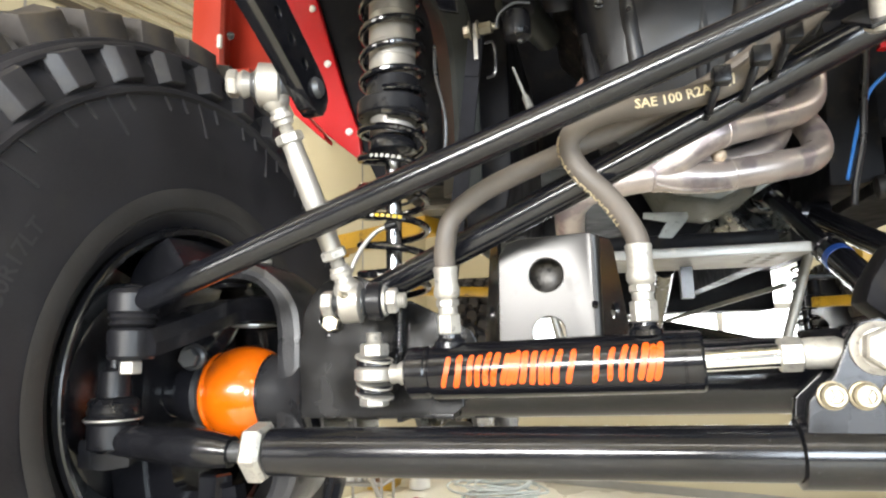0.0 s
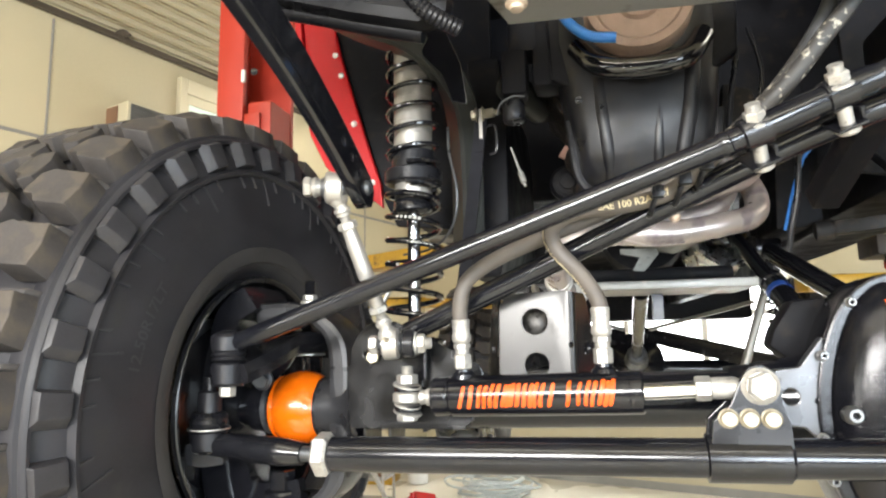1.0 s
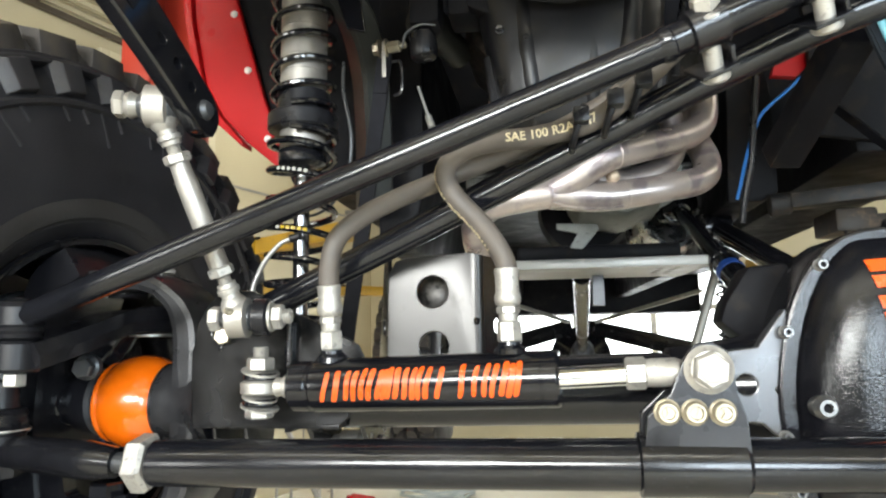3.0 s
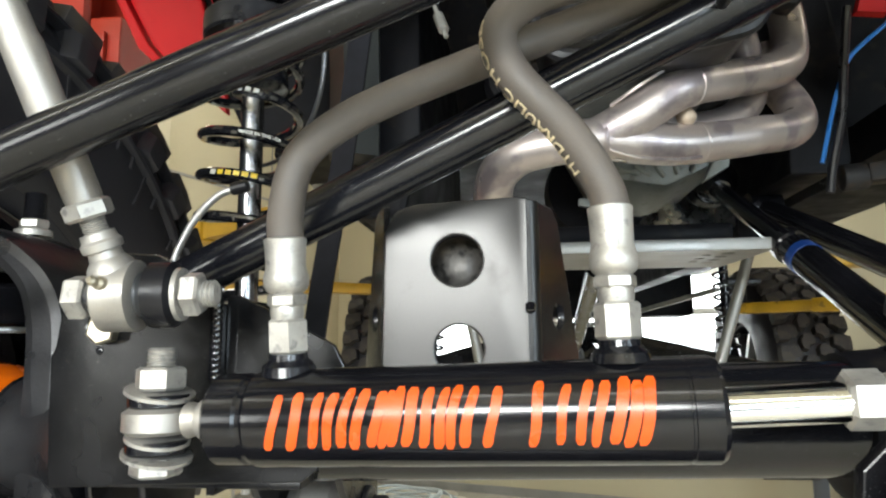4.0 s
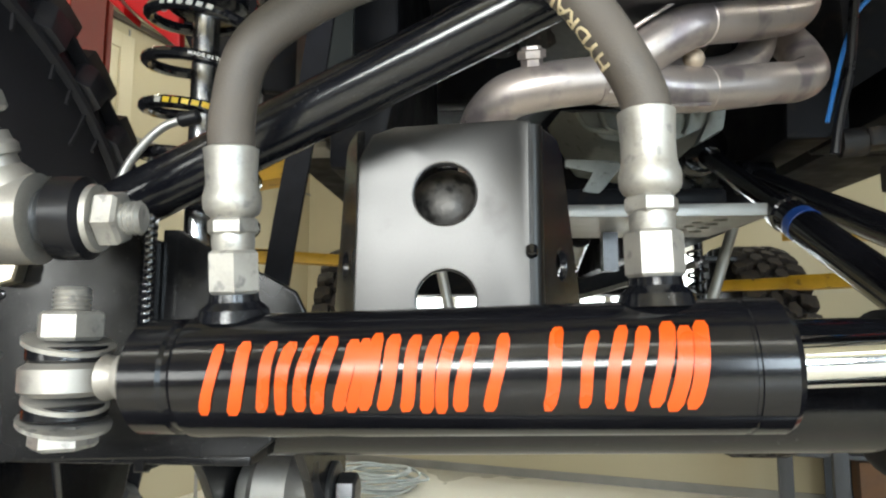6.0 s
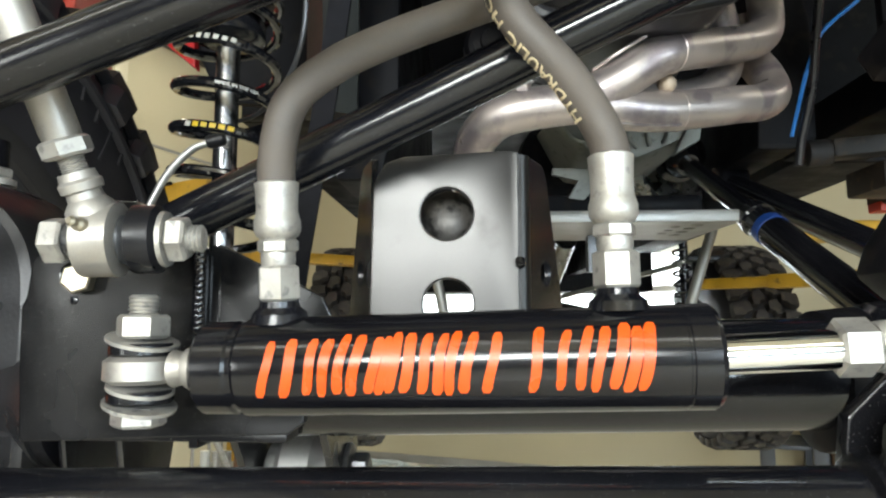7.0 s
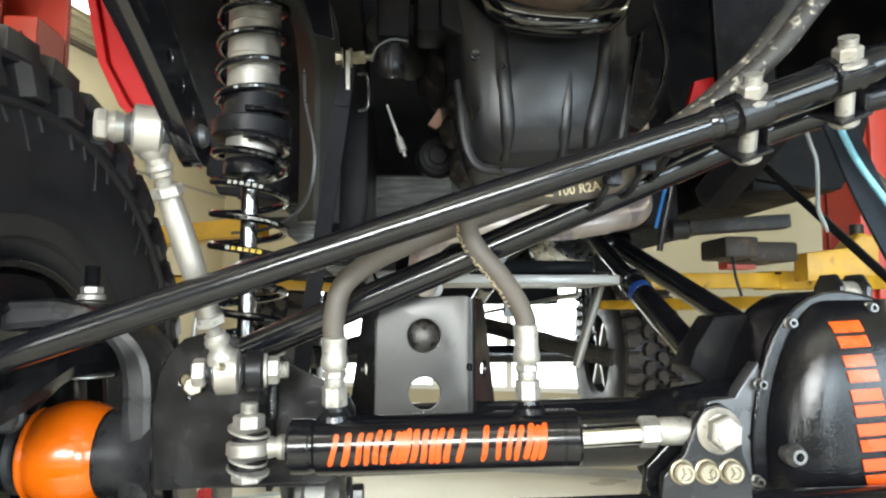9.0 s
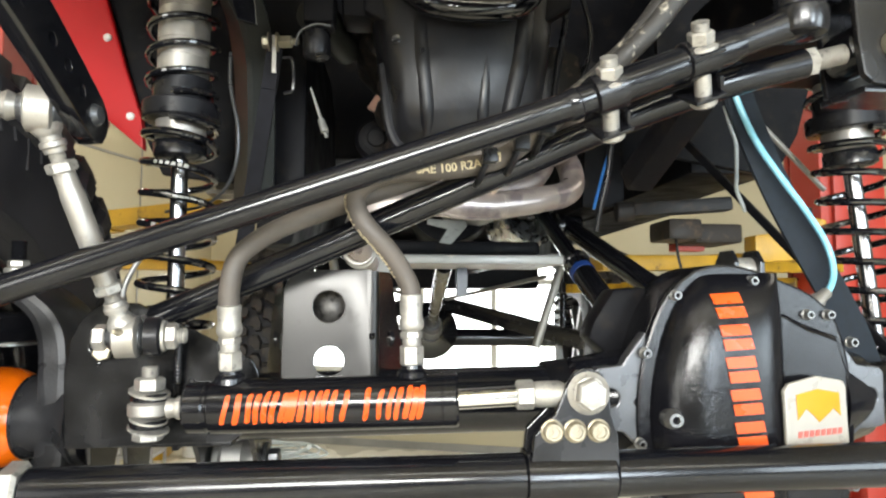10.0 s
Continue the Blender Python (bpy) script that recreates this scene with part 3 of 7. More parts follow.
# bracket for track bar, ram and sway-bar link
BY = 0.778
bm = plate(B(), [(-0.331, 1.204), (-0.335, 1.258), (-0.3365, 1.304), (-0.333, 1.312), (-0.330, 1.338), (-0.320, 1.361), (-0.303, 1.379), (-0.278, 1.387), (-0.250, 1.385),
                 (-0.224, 1.372), (-0.206, 1.352), (-0.201, 1.33), (-0.201, 1.262), (-0.120, 1.252), (-0.116, 1.220), (-0.128, 1.211)], 0.008, XZ(BY), [circle(-0.300, 1.33, 0.007, 12)])
part("bracket_plate", bm, DUSTY, axle, "dusty black steel bracket plate", bevel=0.0015)
bm = plate(B(), [(BY + 0.002, 1.20), (BY + 0.002, 1.345), (BY + 0.06, 1.34), (BY + 0.06, 1.20)], 0.007, YZ(-0.203), )
part("bracket_side", bm, DUSTY, axle, bevel=0.0012)
part("bracket_fold", plate(B(), [(BY + 0.004, 1.205), (BY + 0.004, 1.302), (BY + 0.05, 1.300), (BY + 0.05, 1.205)], 0.006, YZ(-0.3355)), DUSTY, axle, bevel=0.0015)
part("bracket_foot", block(B(), (-0.330, BY + 0.004, 1.2045), (-0.130, BY + 0.05, 1.2115)), DUSTY, axle, bevel=0.0015)
part("weld_drip", lathe(B(), (-0.295, BY + 0.001, 1.309), (-0.295, BY - 0.002, 1.309), [(0, 0.004), (0.002, 0.003), (0.003, 0)], 10), BLACK, axle)
bm = plate(B(), [(-0.196, 1.352), (-0.186, 1.352), (-0.108, 1.312), (-0.100, 1.296), (-0.098, 1.255), (-0.196, 1.255)], 0.007, XZ(0.790))
part("gusset", bm, DUSTY, axle, bevel=0.001)
for k in range(16):
    z = 1.286 + k * 0.0046
    bm = lathe(B(), (-0.1975, 0.776 - 0.0045, z), (-0.1975, 0.776 + 0.004, z + 0.003), [(0, 0.0), (0.001, 0.003), (0.003, 0.0048), (0.006, 0.0048), (0.009, 0.0)], 10)
    part("weld_bead", bm, GLOSS, axle)
# lower link mount under the tube
for x in (-0.200, -0.122):
    bm = plate(B(), [(0.83, 1.215), (0.99, 1.215), (0.985, 1.16), (0.965, 1.125), (0.935, 1.112), (0.905, 1.125), (0.868, 1.175)], 0.007, YZ(x))
    part("link_mount", bm, SATIN, axle, bevel=0.0012)
part("link_bush", lathe(B(), (-0.191, 0.935, 1.150), (-0.124, 0.935, 1.150), [(0, 0.020), (0.003, 0.026), (0.012, 0.028), (0.018, 0.034), (0.045, 0.034), (0.052, 0.028), (0.064, 0.026), (0.067, 0.020)], 32), CASTALU, axle, "shiny metal joint bush")
bolt(axle, (-0.115, 0.935, 1.150), (-0.098, 0.935, 1.150), 0.018, GREYMETAL)
part("link_stub", rod(B(), (-0.157, 0.95, 1.152), (-0.150, 1.20, 1.205), 0.020, 20), BLACK, axle)
for x in (-0.318, -0.272):
    part("gusset", plate(B(), [(0.80, 1.215), (0.90, 1.215), (0.885, 1.16), (0.84, 1.120), (0.82, 1.13)], 0.006, YZ(x)), SATIN, axle, bevel=0.001)

# perforated upright box on the tube
bm = plate(B(), [(-0.079, 1.24), (-0.076, 1.405), (-0.066, 1.424), (-0.05, 1.4295), (0.036, 1.4335), (0.0450, 1.4325), (0.0450, 1.24)], 0.006, XZ(0.826),
           [circle(-0.0145, 1.381, 0.0215, 36), circle(-0.0135, 1.307, 0.0205, 36)])
part("tower_face", bm, RAWPLATE, axle, "bare grey steel face with two round holes", bevel=0.0018)
arc = [(0.0445 + 0.0095 * math.sin(a), 0.8355 - 0.0095 * math.cos(a)) for a in [k * math.pi / 16 for k in range(9)]]
arc += [(0.0445 + 0.0035 * math.sin(a), 0.8355 - 0.0035 * math.cos(a)) for a in [k * math.pi / 16 for k in range(8, -1, -1)]]
part("tower_bend", plate(B(), arc, 0.190, XY(1.24)), RAWPLATE, axle, "rounded folded edge")
for x0, lean in ((0.0535, 0.47), (-0.0785, -0.42)):
    def flare(a, b, c, x0=x0, lean=lean):
        return (x0 + lean * a - (0.006 if lean > 0 else -0.006) * c / 0.006, 0.8355 + a, b)
    bm = plate(B(), [(0.0, 1.24), (0.0, 1.430), (0.030, 1.430), (0.040, 1.420), (0.098, 1.24)], 0.006, flare, [circle(0.036, 1.335, 0.0115, 24)])
    part("tower_side", bm, SATIN, axle, bevel=0.001)
bm = lathe(B(), (-0.014, 0.885, 1.345), (-0.014, 0.885, 1.415), [(0, 0)] + [(0.033 - 0.033 * math.cos(a), 0.033 * math.sin(a)) for a in [k * math.pi / 14 for k in range(1, 14)]] + [(0.066, 0)], 28)
part("stop_web", block(B(), (-0.075, 0.882, 1.372), (0.068, 0.888, 1.384)), SATIN, axle)
part("bump_stop", bm, STOPM, axle, "dull round metal stop inside")
part("weld_spot", lathe(B(), (0.045, 0.823, 1.335), (0.045, 0.829, 1.347), [(0, 0), (0.003, 0.004), (0.009, 0.0045), (0.0132, 0)], 10), GLOSS, axle)

# differential and its cover
CX, CZ = 0.552, 1.232
outl = []
for k in range(48):
    a = math.tau * k / 48
    x, z = math.cos(a), math.sin(a)
    rx = 0.158 if x > 0 else 0.150
    bump = 0.022 * math.exp(-((a - 2.0) / 0.55) ** 2) + 0.018 * math.exp(-((a - 0.75) / 0.36) ** 2) + 0.022 * math.exp(-((a - 4.3) / 0.55) ** 2) + 0.018 * math.exp(-((a - 5.53) / 0.36) ** 2)
    outl.append((CX + x * (rx + bump), CZ + z * (0.195 + bump)))
bm = plate(B(), outl, 0.10, XZ(0.800))
part("housing", bm, CAST, axle, "black cast differential housing", bevel=0.006)
bm = lathe(B(), (0.56, 0.88, 1.23), (0.592, 1.12, 1.205), [(0, 0.11), (0.10, 0.085), (0.18, 0.062), (0.20, 0.05), (0.245, 0.045)], 28)
part("pinion_snout", bm, CAST, axle)
cover = part("cover", plate(B(), outl, 0.014, XZ(0.786)), COVER, axle, "glossy black ribbed differential cover", bevel=0.004)


def shrink(o, c, k, dx=0.0, dz=0.0):
    return [(c[0] + (a - c[0]) * k + dx, c[1] + (b - c[1]) * k + dz) for a, b in o]


def stack(bm, loops):
    """Skin over outlines set at growing depth: (outline, y)."""
    rings = [[bm.verts.new((a, y, b)) for a, b in o] for o, y in loops]
    for p, q in zip(rings, rings[1:]):
        for k in range(len(p)):
            j = (k + 1) % len(p)
            bm.faces.new((p[k], p[j], q[j], q[k]))
    bm.faces.new(rings[-1])
    bm.faces.new(rings[0])
    return bm


DH, DT = 0.046, 0.198


def dome_edges(z):
    lim = min(abs(z - CZ), 0.198) * (1 if z > CZ else -1)
    left = CX
    for (xa, za), (xb, zb) in zip(outl, outl[1:] + outl[:1]):
        if min(za, zb) <= CZ + lim <= max(za, zb) and abs(zb - za) > 1e-6:
            left = min(left, xa + (xb - xa) * (CZ + lim - za) / (zb - za))
    return left + 0.017, 0.606


def dome_y(x, z):
    x0, x1 = dome_edges(z)
    u = min(1, max(-1, 2 * (x - x0) / (x1 - x0) - 1))
    v = min(1, abs(z - CZ) / DT)
    return 0.7885 - DH * max(0, 1 - abs(u) ** (3.2 if u < 0 else 5)) ** 0.7 * max(0, 1 - v ** 4) ** 0.7


def bulge(bm, nx=32, nz=44):
    """The pressed dome of the cover, following its round edge."""
    rows = []
    for j in range(nz + 1):
        z = CZ - DT + 2 * DT * j / nz
        x0, x1 = dome_edges(z)
        row = []
        for i in range(nx + 1):
            x = x0 + (x1 - x0) * (0.5 - 0.5 * math.cos(math.pi * i / nx))
            row.append(bm.verts.new((x, dome_y(x, z), z)))
        rows.append(row)
    for a, b in zip(rows, rows[1:]):
        for i in range(nx):
            bm.faces.new((a[i], a[i + 1], b[i + 1], b[i]))
    return bm


part("dome", bulge(B()), COVER, cover, sharp=60)
bm = stack(B(), [([(0.590, 1.10), (0.68, 1.11), (0.700, 1.16), (0.704, 1.30), (0.690, 1.345), (0.64, 1.362), (0.592, 1.385)], 0.790), ([(0.594, 1.105), (0.676, 1.116), (0.694, 1.165), (0.697, 1.297), (0.684, 1.338), (0.64, 1.353), (0.596, 1.376)], 0.779)])
part("side_pad", bm, COVER, cover, bevel=0.003)
LUGM = material("worn_grey_lug_paint", (0.09, 0.092, 0.098), 0.30, 0.5, 0.2, 20, 300, 0.1)
for sx, x0 in ((-1, 0.372), (1, 0.733)):
    o = [(0.026, 1.222), (0.027, 1.292), (0.022, 1.299), (-0.012, 1.303), (-0.028, 1.325), (-0.046, 1.348), (-0.046, 1.185), (-0.030, 1.198), (-0.012, 1.214), (0.020, 1.217)]
    bm = plate(B(), [(x0 + sx * a, b) for a, b in o], 0.026, XZ(0.792), [circle(x0 + sx * 0.004, 1.259, 0.0125, 24)])
    part("lug", bm, LUGM, cover, "grey drilled mounting lug", bevel=0.002)
for x, z in ((0.414, 1.320), (0.458, 1.398), (0.562, 1.418), (0.646, 1.372), (0.676, 1.372), (0.708, 1.334), (0.405, 1.20), (0.414, 1.14), (0.46, 1.062), (0.562, 1.044), (0.65, 1.085), (0.70, 1.14)):
    bm = B()
    yb = min(0.788, dome_y(x, z) + 0.006)
    lathe(bm, (x, yb, z), (x, yb - 0.018, z), [(0, 0.0078), (0.003, 0.0078), (0.004, 0.0062), (0.011, 0.0062), (0.0125, 0.0054), (0.0125, 0.0034), (0.007, 0.003), (0.007, 0)], 20)
    part("bolt", bm, BOLTM, cover)
    # dark disc in the recess: the socket's shade put into colour
    part("socket_shade", lathe(B(), (x, yb - 0.004, z), (x, yb - 0.0085, z), [(0, 0.0034), (0.0045, 0.0033), (0.0045, 0)], 12), DARK, cover)
bm = lathe(B(), (0.438, 0.770, 1.237), (0.438, 0.744, 1.237), [(0, 0.0130), (0.016, 0.0130), (0.018, 0.0115), (0.023, 0.0105), (0.025, 0.009), (0.025, 0.0052), (0.018, 0.0048), (0.018, 0)], 24)
part("fill_plug", bm, BOLTM, cover)
# same dark disc for the shade inside the plug's recess
part("plug_shade", lathe(B(), (0.438, 0.758, 1.237), (0.438, 0.7515, 1.237), [(0, 0.0052), (0.0065, 0.0051), (0.0065, 0)], 12), DARK, cover)
# the maker's mark: plain slanted bars and a plain badge
def on_dome(a, b, c):
    return (a, dome_y(a, b) - 0.0018 + c, b)


def dome_bar(x0, x1, z0, z1, slope):
    """A thin painted bar that lies on the dome."""
    bm = B()
    nx, nz = 10, 4
    grid = [[[bm.verts.new(on_dome(x0 + (x1 - x0) * i / nx - slope * (z1 - z0) * j / nz, z0 + (z1 - z0) * j / nz + 0.06 * (x1 - x0) * i / nx, c)) for i in range(nx + 1)] for j in range(nz + 1)] for c in (0.0, 0.0016)]
    for g in grid:
        for j in range(nz):
            for i in range(nx):
                bm.faces.new((g[j][i], g[j][i + 1], g[j + 1][i + 1], g[j + 1][i]))
    f, b = grid
    rim = [(0, i) for i in range(nx)] + [(j, nx) for j in range(nz)] + [(nz, i) for i in range(nx, 0, -1)] + [(j, 0) for j in range(nz, 0, -1)]
    for (j, i), (q, p) in zip(rim, rim[1:] + rim[:1]):
        bm.faces.new((f[j][i], f[q][p], b[q][p], b[j][i]))
    return bm


for k in range(8):
    z = CZ + 0.168 - k * 0.0415
    x = 0.518 + 0.0046 * k
    for d in (0, 1):
        part("mark", dome_bar(x - 0.020 + 0.003 * d, x + 0.019 + 0.003 * d, z - 0.0140 - 0.0185 * d, z - 0.0185 * d, 0.2), LETTER, cover, "orange painted bar")


def on_badge(off):
    return lambda a, b, c: (a, 0.741 + (a - 0.582) * 0.34 + off + c, b)


bm = plate(B(), [(0.581, 1.274), (0.590, 1.283), (0.64, 1.291), (0.688, 1.283), (0.695, 1.274), (0.697, 1.192), (0.584, 1.192)], 0.008, on_badge(0))
badge = part("badge", bm, BADGEM, cover, "white badge with a plain amber shape", bevel=0.003)
bm = plate(B(), [(0.601, 1.268), (0.64, 1.274), (0.679, 1.267), (0.681, 1.236), (0.668, 1.247), (0.656, 1.239), (0.641, 1.230), (0.632, 1.239), (0.618, 1.249), (0.603, 1.235)], 0.001, on_badge(-0.0012))
part("emblem", bm, material("amber_print", (0.52, 0.26, 0.02), 0.4, 0, 0.05, 20, 200, 0), badge)
pink = material("faded_red_print", (0.52, 0.12, 0.10), 0.5, 0, 0.1, 40, 300, 0)
for k in range(8):
    x = 0.602 + k * 0.0103
    part("emblem_bar", plate(B(), [(x + 0.0015, 1.2205), (x + 0.0088, 1.2205), (x + 0.0074, 1.2125), (x, 1.2125)], 0.001, on_badge(-0.0012)), pink, badge)
neck = [(0, 0.050), (0.004, 0.058), (0.022, 0.060), (0.06, 0.063), (0.10, 0.067), (0.125, 0.070), (0.16, 0.072)]
part("housing_neck", lathe(B(), (0.288, AY + 0.01, AZ + 0.012), (0.448, AY + 0.01, AZ + 0.012), neck, 40), DARK, axle, "cast neck between tube and differential")
part("truss_leg", plate(B(), [(0.362, 1.335), (0.372, 1.362), (0.402, 1.408), (0.455, 1.412), (0.455, 1.30), (0.39, 1.31)], 0.06, XZ(0.872)), DARK, axle, bevel=0.01)
# upper mount ears on the differential
for x in (0.585, 0.625):
    part("mount_ear", plate(B(), [(0.86, 1.38), (0.86, 1.45), (0.875, 1.468), (0.905, 1.468), (0.92, 1.45), (0.93, 1.38)], 0.008, YZ(x)), SATIN, axle, bevel=0.0015)
part("mount_bush", rod(B(), (0.588, 0.89, 1.438), (0.632, 0.89, 1.438), 0.02, 20), ZINC, axle)

# joint boot
bm = lathe(B(), (-0.499, AY - 0.004, AZ), (-0.412, AY - 0.004, AZ), [(0, 0.030), (0.001, 0.052), (0.003, 0.0545), (0.008, 0.0560), (0.011, 0.0590), (0.022, 0.0645), (0.036, 0.0672), (0.050, 0.0672), (0.064, 0.0648), (0.075, 0.0610), (0.082, 0.0575), (0.086, 0.0545), (0.087, 0.03)], 56)
boot = thing("joint_boot", (-0.462, AY - 0.004, AZ - 0.06), "glossy orange barrel-shaped axle joint boot", "joint boot")
part("barrel", bm, ORANGE, boot)
part("rim_lip", lathe(B(), (-0.500, AY - 0.004, AZ), (-0.490, AY - 0.004, AZ), [(0, 0.0520), (0.001, 0.0565), (0.0035, 0.0580), (0.006, 0.0578), (0.0075, 0.0560), (0.008, 0.0520)], 56, ring=True), ORANGE, boot)
part("seal_ring", lathe(B(), (-0.4145, AY - 0.004, AZ), (-0.4095, AY - 0.004, AZ), [(0, 0.048), (0.0005, 0.0545), (0.003, 0.0555), (0.005, 0.054), (0.005, 0.048)], 48, ring=True), PLASTIC, boot, "black rubber seal ring")
axshaft = thing("axle_shaft", (-0.55, AY, AZ), "black universal-joint axle shaft into the hub", "axle shaft")
part("shaft", lathe(B(), (-0.64, AY, AZ), (-0.505, AY, AZ), [(0, 0.05), (0.06, 0.05), (0.07, 0.035), (0.085, 0.035), (0.09, 0.045), (0.115, 0.047), (0.135, 0.045)], 32), GLOSS, axshaft)
part("clamp_ring", lathe(B(), (-0.522, AY, AZ), (-0.510, AY, AZ), [(0, 0.046), (0.002, 0.049), (0.010, 0.049), (0.012, 0.046)], 32), GREYMETAL, axshaft)

# ---------------------------------------------------------------- steering knuckle
kn = thing("steering_knuckle", (-0.56, AY, 1.05), "black cast steering knuckle with high steering arm", "knuckle")
bm = sweep(B(), [(-0.53, AY, 1.435), (-0.575, AY, 1.40), (-0.595, AY, 1.30), (-0.60, AY, 1.22), (-0.595, AY, 1.14), (-0.575, AY, 1.06), (-0.53, AY, 1.03)], 0, section=[(-0.025, -0.075), (0.025, -0.075), (0.03, 0), (0.025, 0.075), (-0.025, 0.075), (-0.03, 0)])
part("knuckle_body", bm, CAST, kn)
bm = sweep(B(), [(-0.444, 0.935, 1.338), (-0.446, 0.905, 1.346), (-0.449, 0.88, 1.349), (-0.463, 0.835, 1.349), (-0.474, 0.80, 1.345), (-0.477, 0.75, 1.331), (-0.482, 0.70, 1.316), (-0.492, 0.655, 1.303)], 0, section=[(-0.016, -0.036), (0.0, -0.042), (0.016, -0.036), (0.018, 0), (0.016, 0.036), (0, 0.042), (-0.016, 0.036), (-0.018, 0)])
part("steering_arm", bm, CAST, kn, "glossy black curved steering arm")
part("arm_boss", lathe(B(), (-0.452, 0.868, 1.332), (-0.452, 0.868, 1.372), [(0, 0.030), (0.002, 0.034), (0.030, 0.034), (0.036, 0.030), (0.040, 0.020), (0.040, 0)], 36), CAST, kn)
part("clip_ring", lathe(B(), (-0.452, 0.864, 1.3265), (-0.452, 0.864, 1.3305), [(0, 0.028), (0.001, 0.0335), (0.003, 0.0335), (0.004, 0.028)], 36, ring=True), CASTALU, kn, "bright clip ring")
part("arm_web", sweep(B(), [(-0.478, 0.85, 1.345), (-0.505, 0.858, 1.325), (-0.532, 0.862, 1.300), (-0.552, 0.862, 1.268)], [0.018, 0.026, 0.027, 0.022], 20), CAST, kn)
bm = B()
lathe(bm, (-0.514, 0.815, 1.285), (-0.512, 0.800, 1.284), [(0, 0.016), (0.003, 0.0185), (0.012, 0.0185), (0.015, 0.015)], 24)
hexa(bm, (-0.512, 0.800, 1.284), (-0.510, 0.788, 1.283), 0.0145, 0.2)
part("stop_bolt", bm, GREYMETAL, kn)
part("arm_eye", lathe(B(), (-0.492, 0.655, 1.285), (-0.492, 0.655, 1.322), [(0, 0.024), (0.004, 0.027), (0.033, 0.027), (0.037, 0.023)], 28), PLASTIC, kn)
bm = B()
lathe(bm, (-0.472, 0.915, 1.428), (-0.472, 0.915, 1.436), [(0, 0.018), (0.006, 0.018), (0.008, 0.014)], 24)
hexa(bm, (-0.472, 0.915, 1.436), (-0.472, 0.915, 1.446), 0.0145)
part("stud_washer", bm, ZINC, kn)
bm = B()
thread(bm, (-0.472, 0.915, 1.444), (-0.472, 0.915, 1.475), 0.011)
part("stud", bm, SATIN, kn)
bm = sweep(B(), [(-0.595, AY - 0.05, 1.16), (-0.585, 0.77, 1.165), (-0.565, 0.72, 1.17), (-0.553, 0.69, 1.17)], 0, section=[(-0.016, -0.03), (0.016, -0.03), (0.02, 0), (0.016, 0.03), (-0.016, 0.03), (-0.02, 0)])
part("tie_rod_arm", bm, CAST, kn)
bm = lathe(B(), (-0.47, AY, 1.00), (-0.47, AY, 1.075), [(0, 0.02), (0.006, 0.026), (0.03, 0.026), (0.034, 0.034), (0.06, 0.034), (0.075, 0.028)], 28)
part("ball_joint", bm, CAST, kn)
bm = lathe(B(), (-0.49, AY, 1.385), (-0.49, AY, 1.428), [(0, 0.028), (0.01, 0.034), (0.03, 0.034), (0.043, 0.022)], 28)
part("ball_joint", bm, CAST, kn)
bm = sweep(B(), [(-0.560, 0.80, 1.165), (-0.556, 0.80, 1.125), (-0.545, 0.80, 1.095), (-0.515, 0.80, 1.078), (-0.46, 0.80, 1.080), (-0.425, 0.80, 1.086)], 0, section=[(-0.012, -0.03), (-0.008, -0.034), (0.008, -0.034), (0.012, -0.03), (0.012, 0.03), (-0.012, 0.03)])
part("lower_plate", bm, GLOSS, kn, "glossy black lower casting")
bm = B()
hexa(bm, (-0.468, 0.80, 1.094), (-0.468, 0.80, 1.130), 0.024, 0.1)
lathe(bm, (-0.468, 0.80, 1.088), (-0.468, 0.80, 1.096), [(0, 0.027), (0.002, 0.029), (0.006, 0.029), (0.008, 0.025)], 28)
part("lower_nut", bm, GLOSS, kn)
# brake disc and calliper inside the wheel
br = thing("brake", (-0.66, AY, AZ - 0.2), "dark brake disc and calliper inside the wheel", "brake")
part("disc", lathe(B(), (-0.668, AY, AZ), (-0.640, AY, AZ), [(0, 0.165), (0.004, 0.168), (0.024, 0.168), (0.028, 0.165)], 56), GREYMETAL, br)
part("shield", lathe(B(), (-0.632, AY, AZ), (-0.626, AY, AZ), [(0, 0.15), (0.003, 0.155), (0.006, 0.15)], 48), SATIN, br)
bm = sweep(B(), [(-0.645, AY + 0.15, AZ - 0.11), (-0.645, AY + 0.19, AZ), (-0.645, AY + 0.15, AZ + 0.11)], 0, section=[(-0.03, -0.045), (0.03, -0.045), (0.03, 0.045), (-0.03, 0.045)])
part("calliper", bm, SATIN, br)

# ---------------------------------------------------------------- tie rod
tie = thing("tie_rod", (0.0, 0.644, 1.19), "thick black tubular tie rod with a bolted clamp", "tie rod")


def tr(x):
    return V3((x, 0.694 + 0.012 * (x + 0.3), 1.1765 + 0.012 * (x + 0.3)))


part("tube", lathe(B(), tr(-0.329), tr(1.10), [(0, 0.0240), (0.002, 0.0265), (0.04, 0.0270), (0.042, 0.0272), (1.417, 0.0272), (1.429, 0.026)], 44), BLACK, tie)
bm = B()
hexa(bm, tr(-0.355), tr(-0.330), 0.0345, 0.2)
part("jam_nut", bm, ZINC, tie, "pale zinc jam nut")
bm = B()
lathe(bm, tr(-0.400), tr(-0.350), [(0, 0.012), (0.05, 0.012)], 20)
part("thread", bm, GREYMETAL, tie)
bm = sweep(B(), [tr(-0.378), (-0.42, 0.694, 1.178), (-0.48, 0.700, 1.181), (-0.53, 0.705, 1.184), (-0.556, 0.708, 1.186)], [0.018, 0.023, 0.022, 0.020, 0.022], 24)
part("rod_end", bm, SATIN, tie)
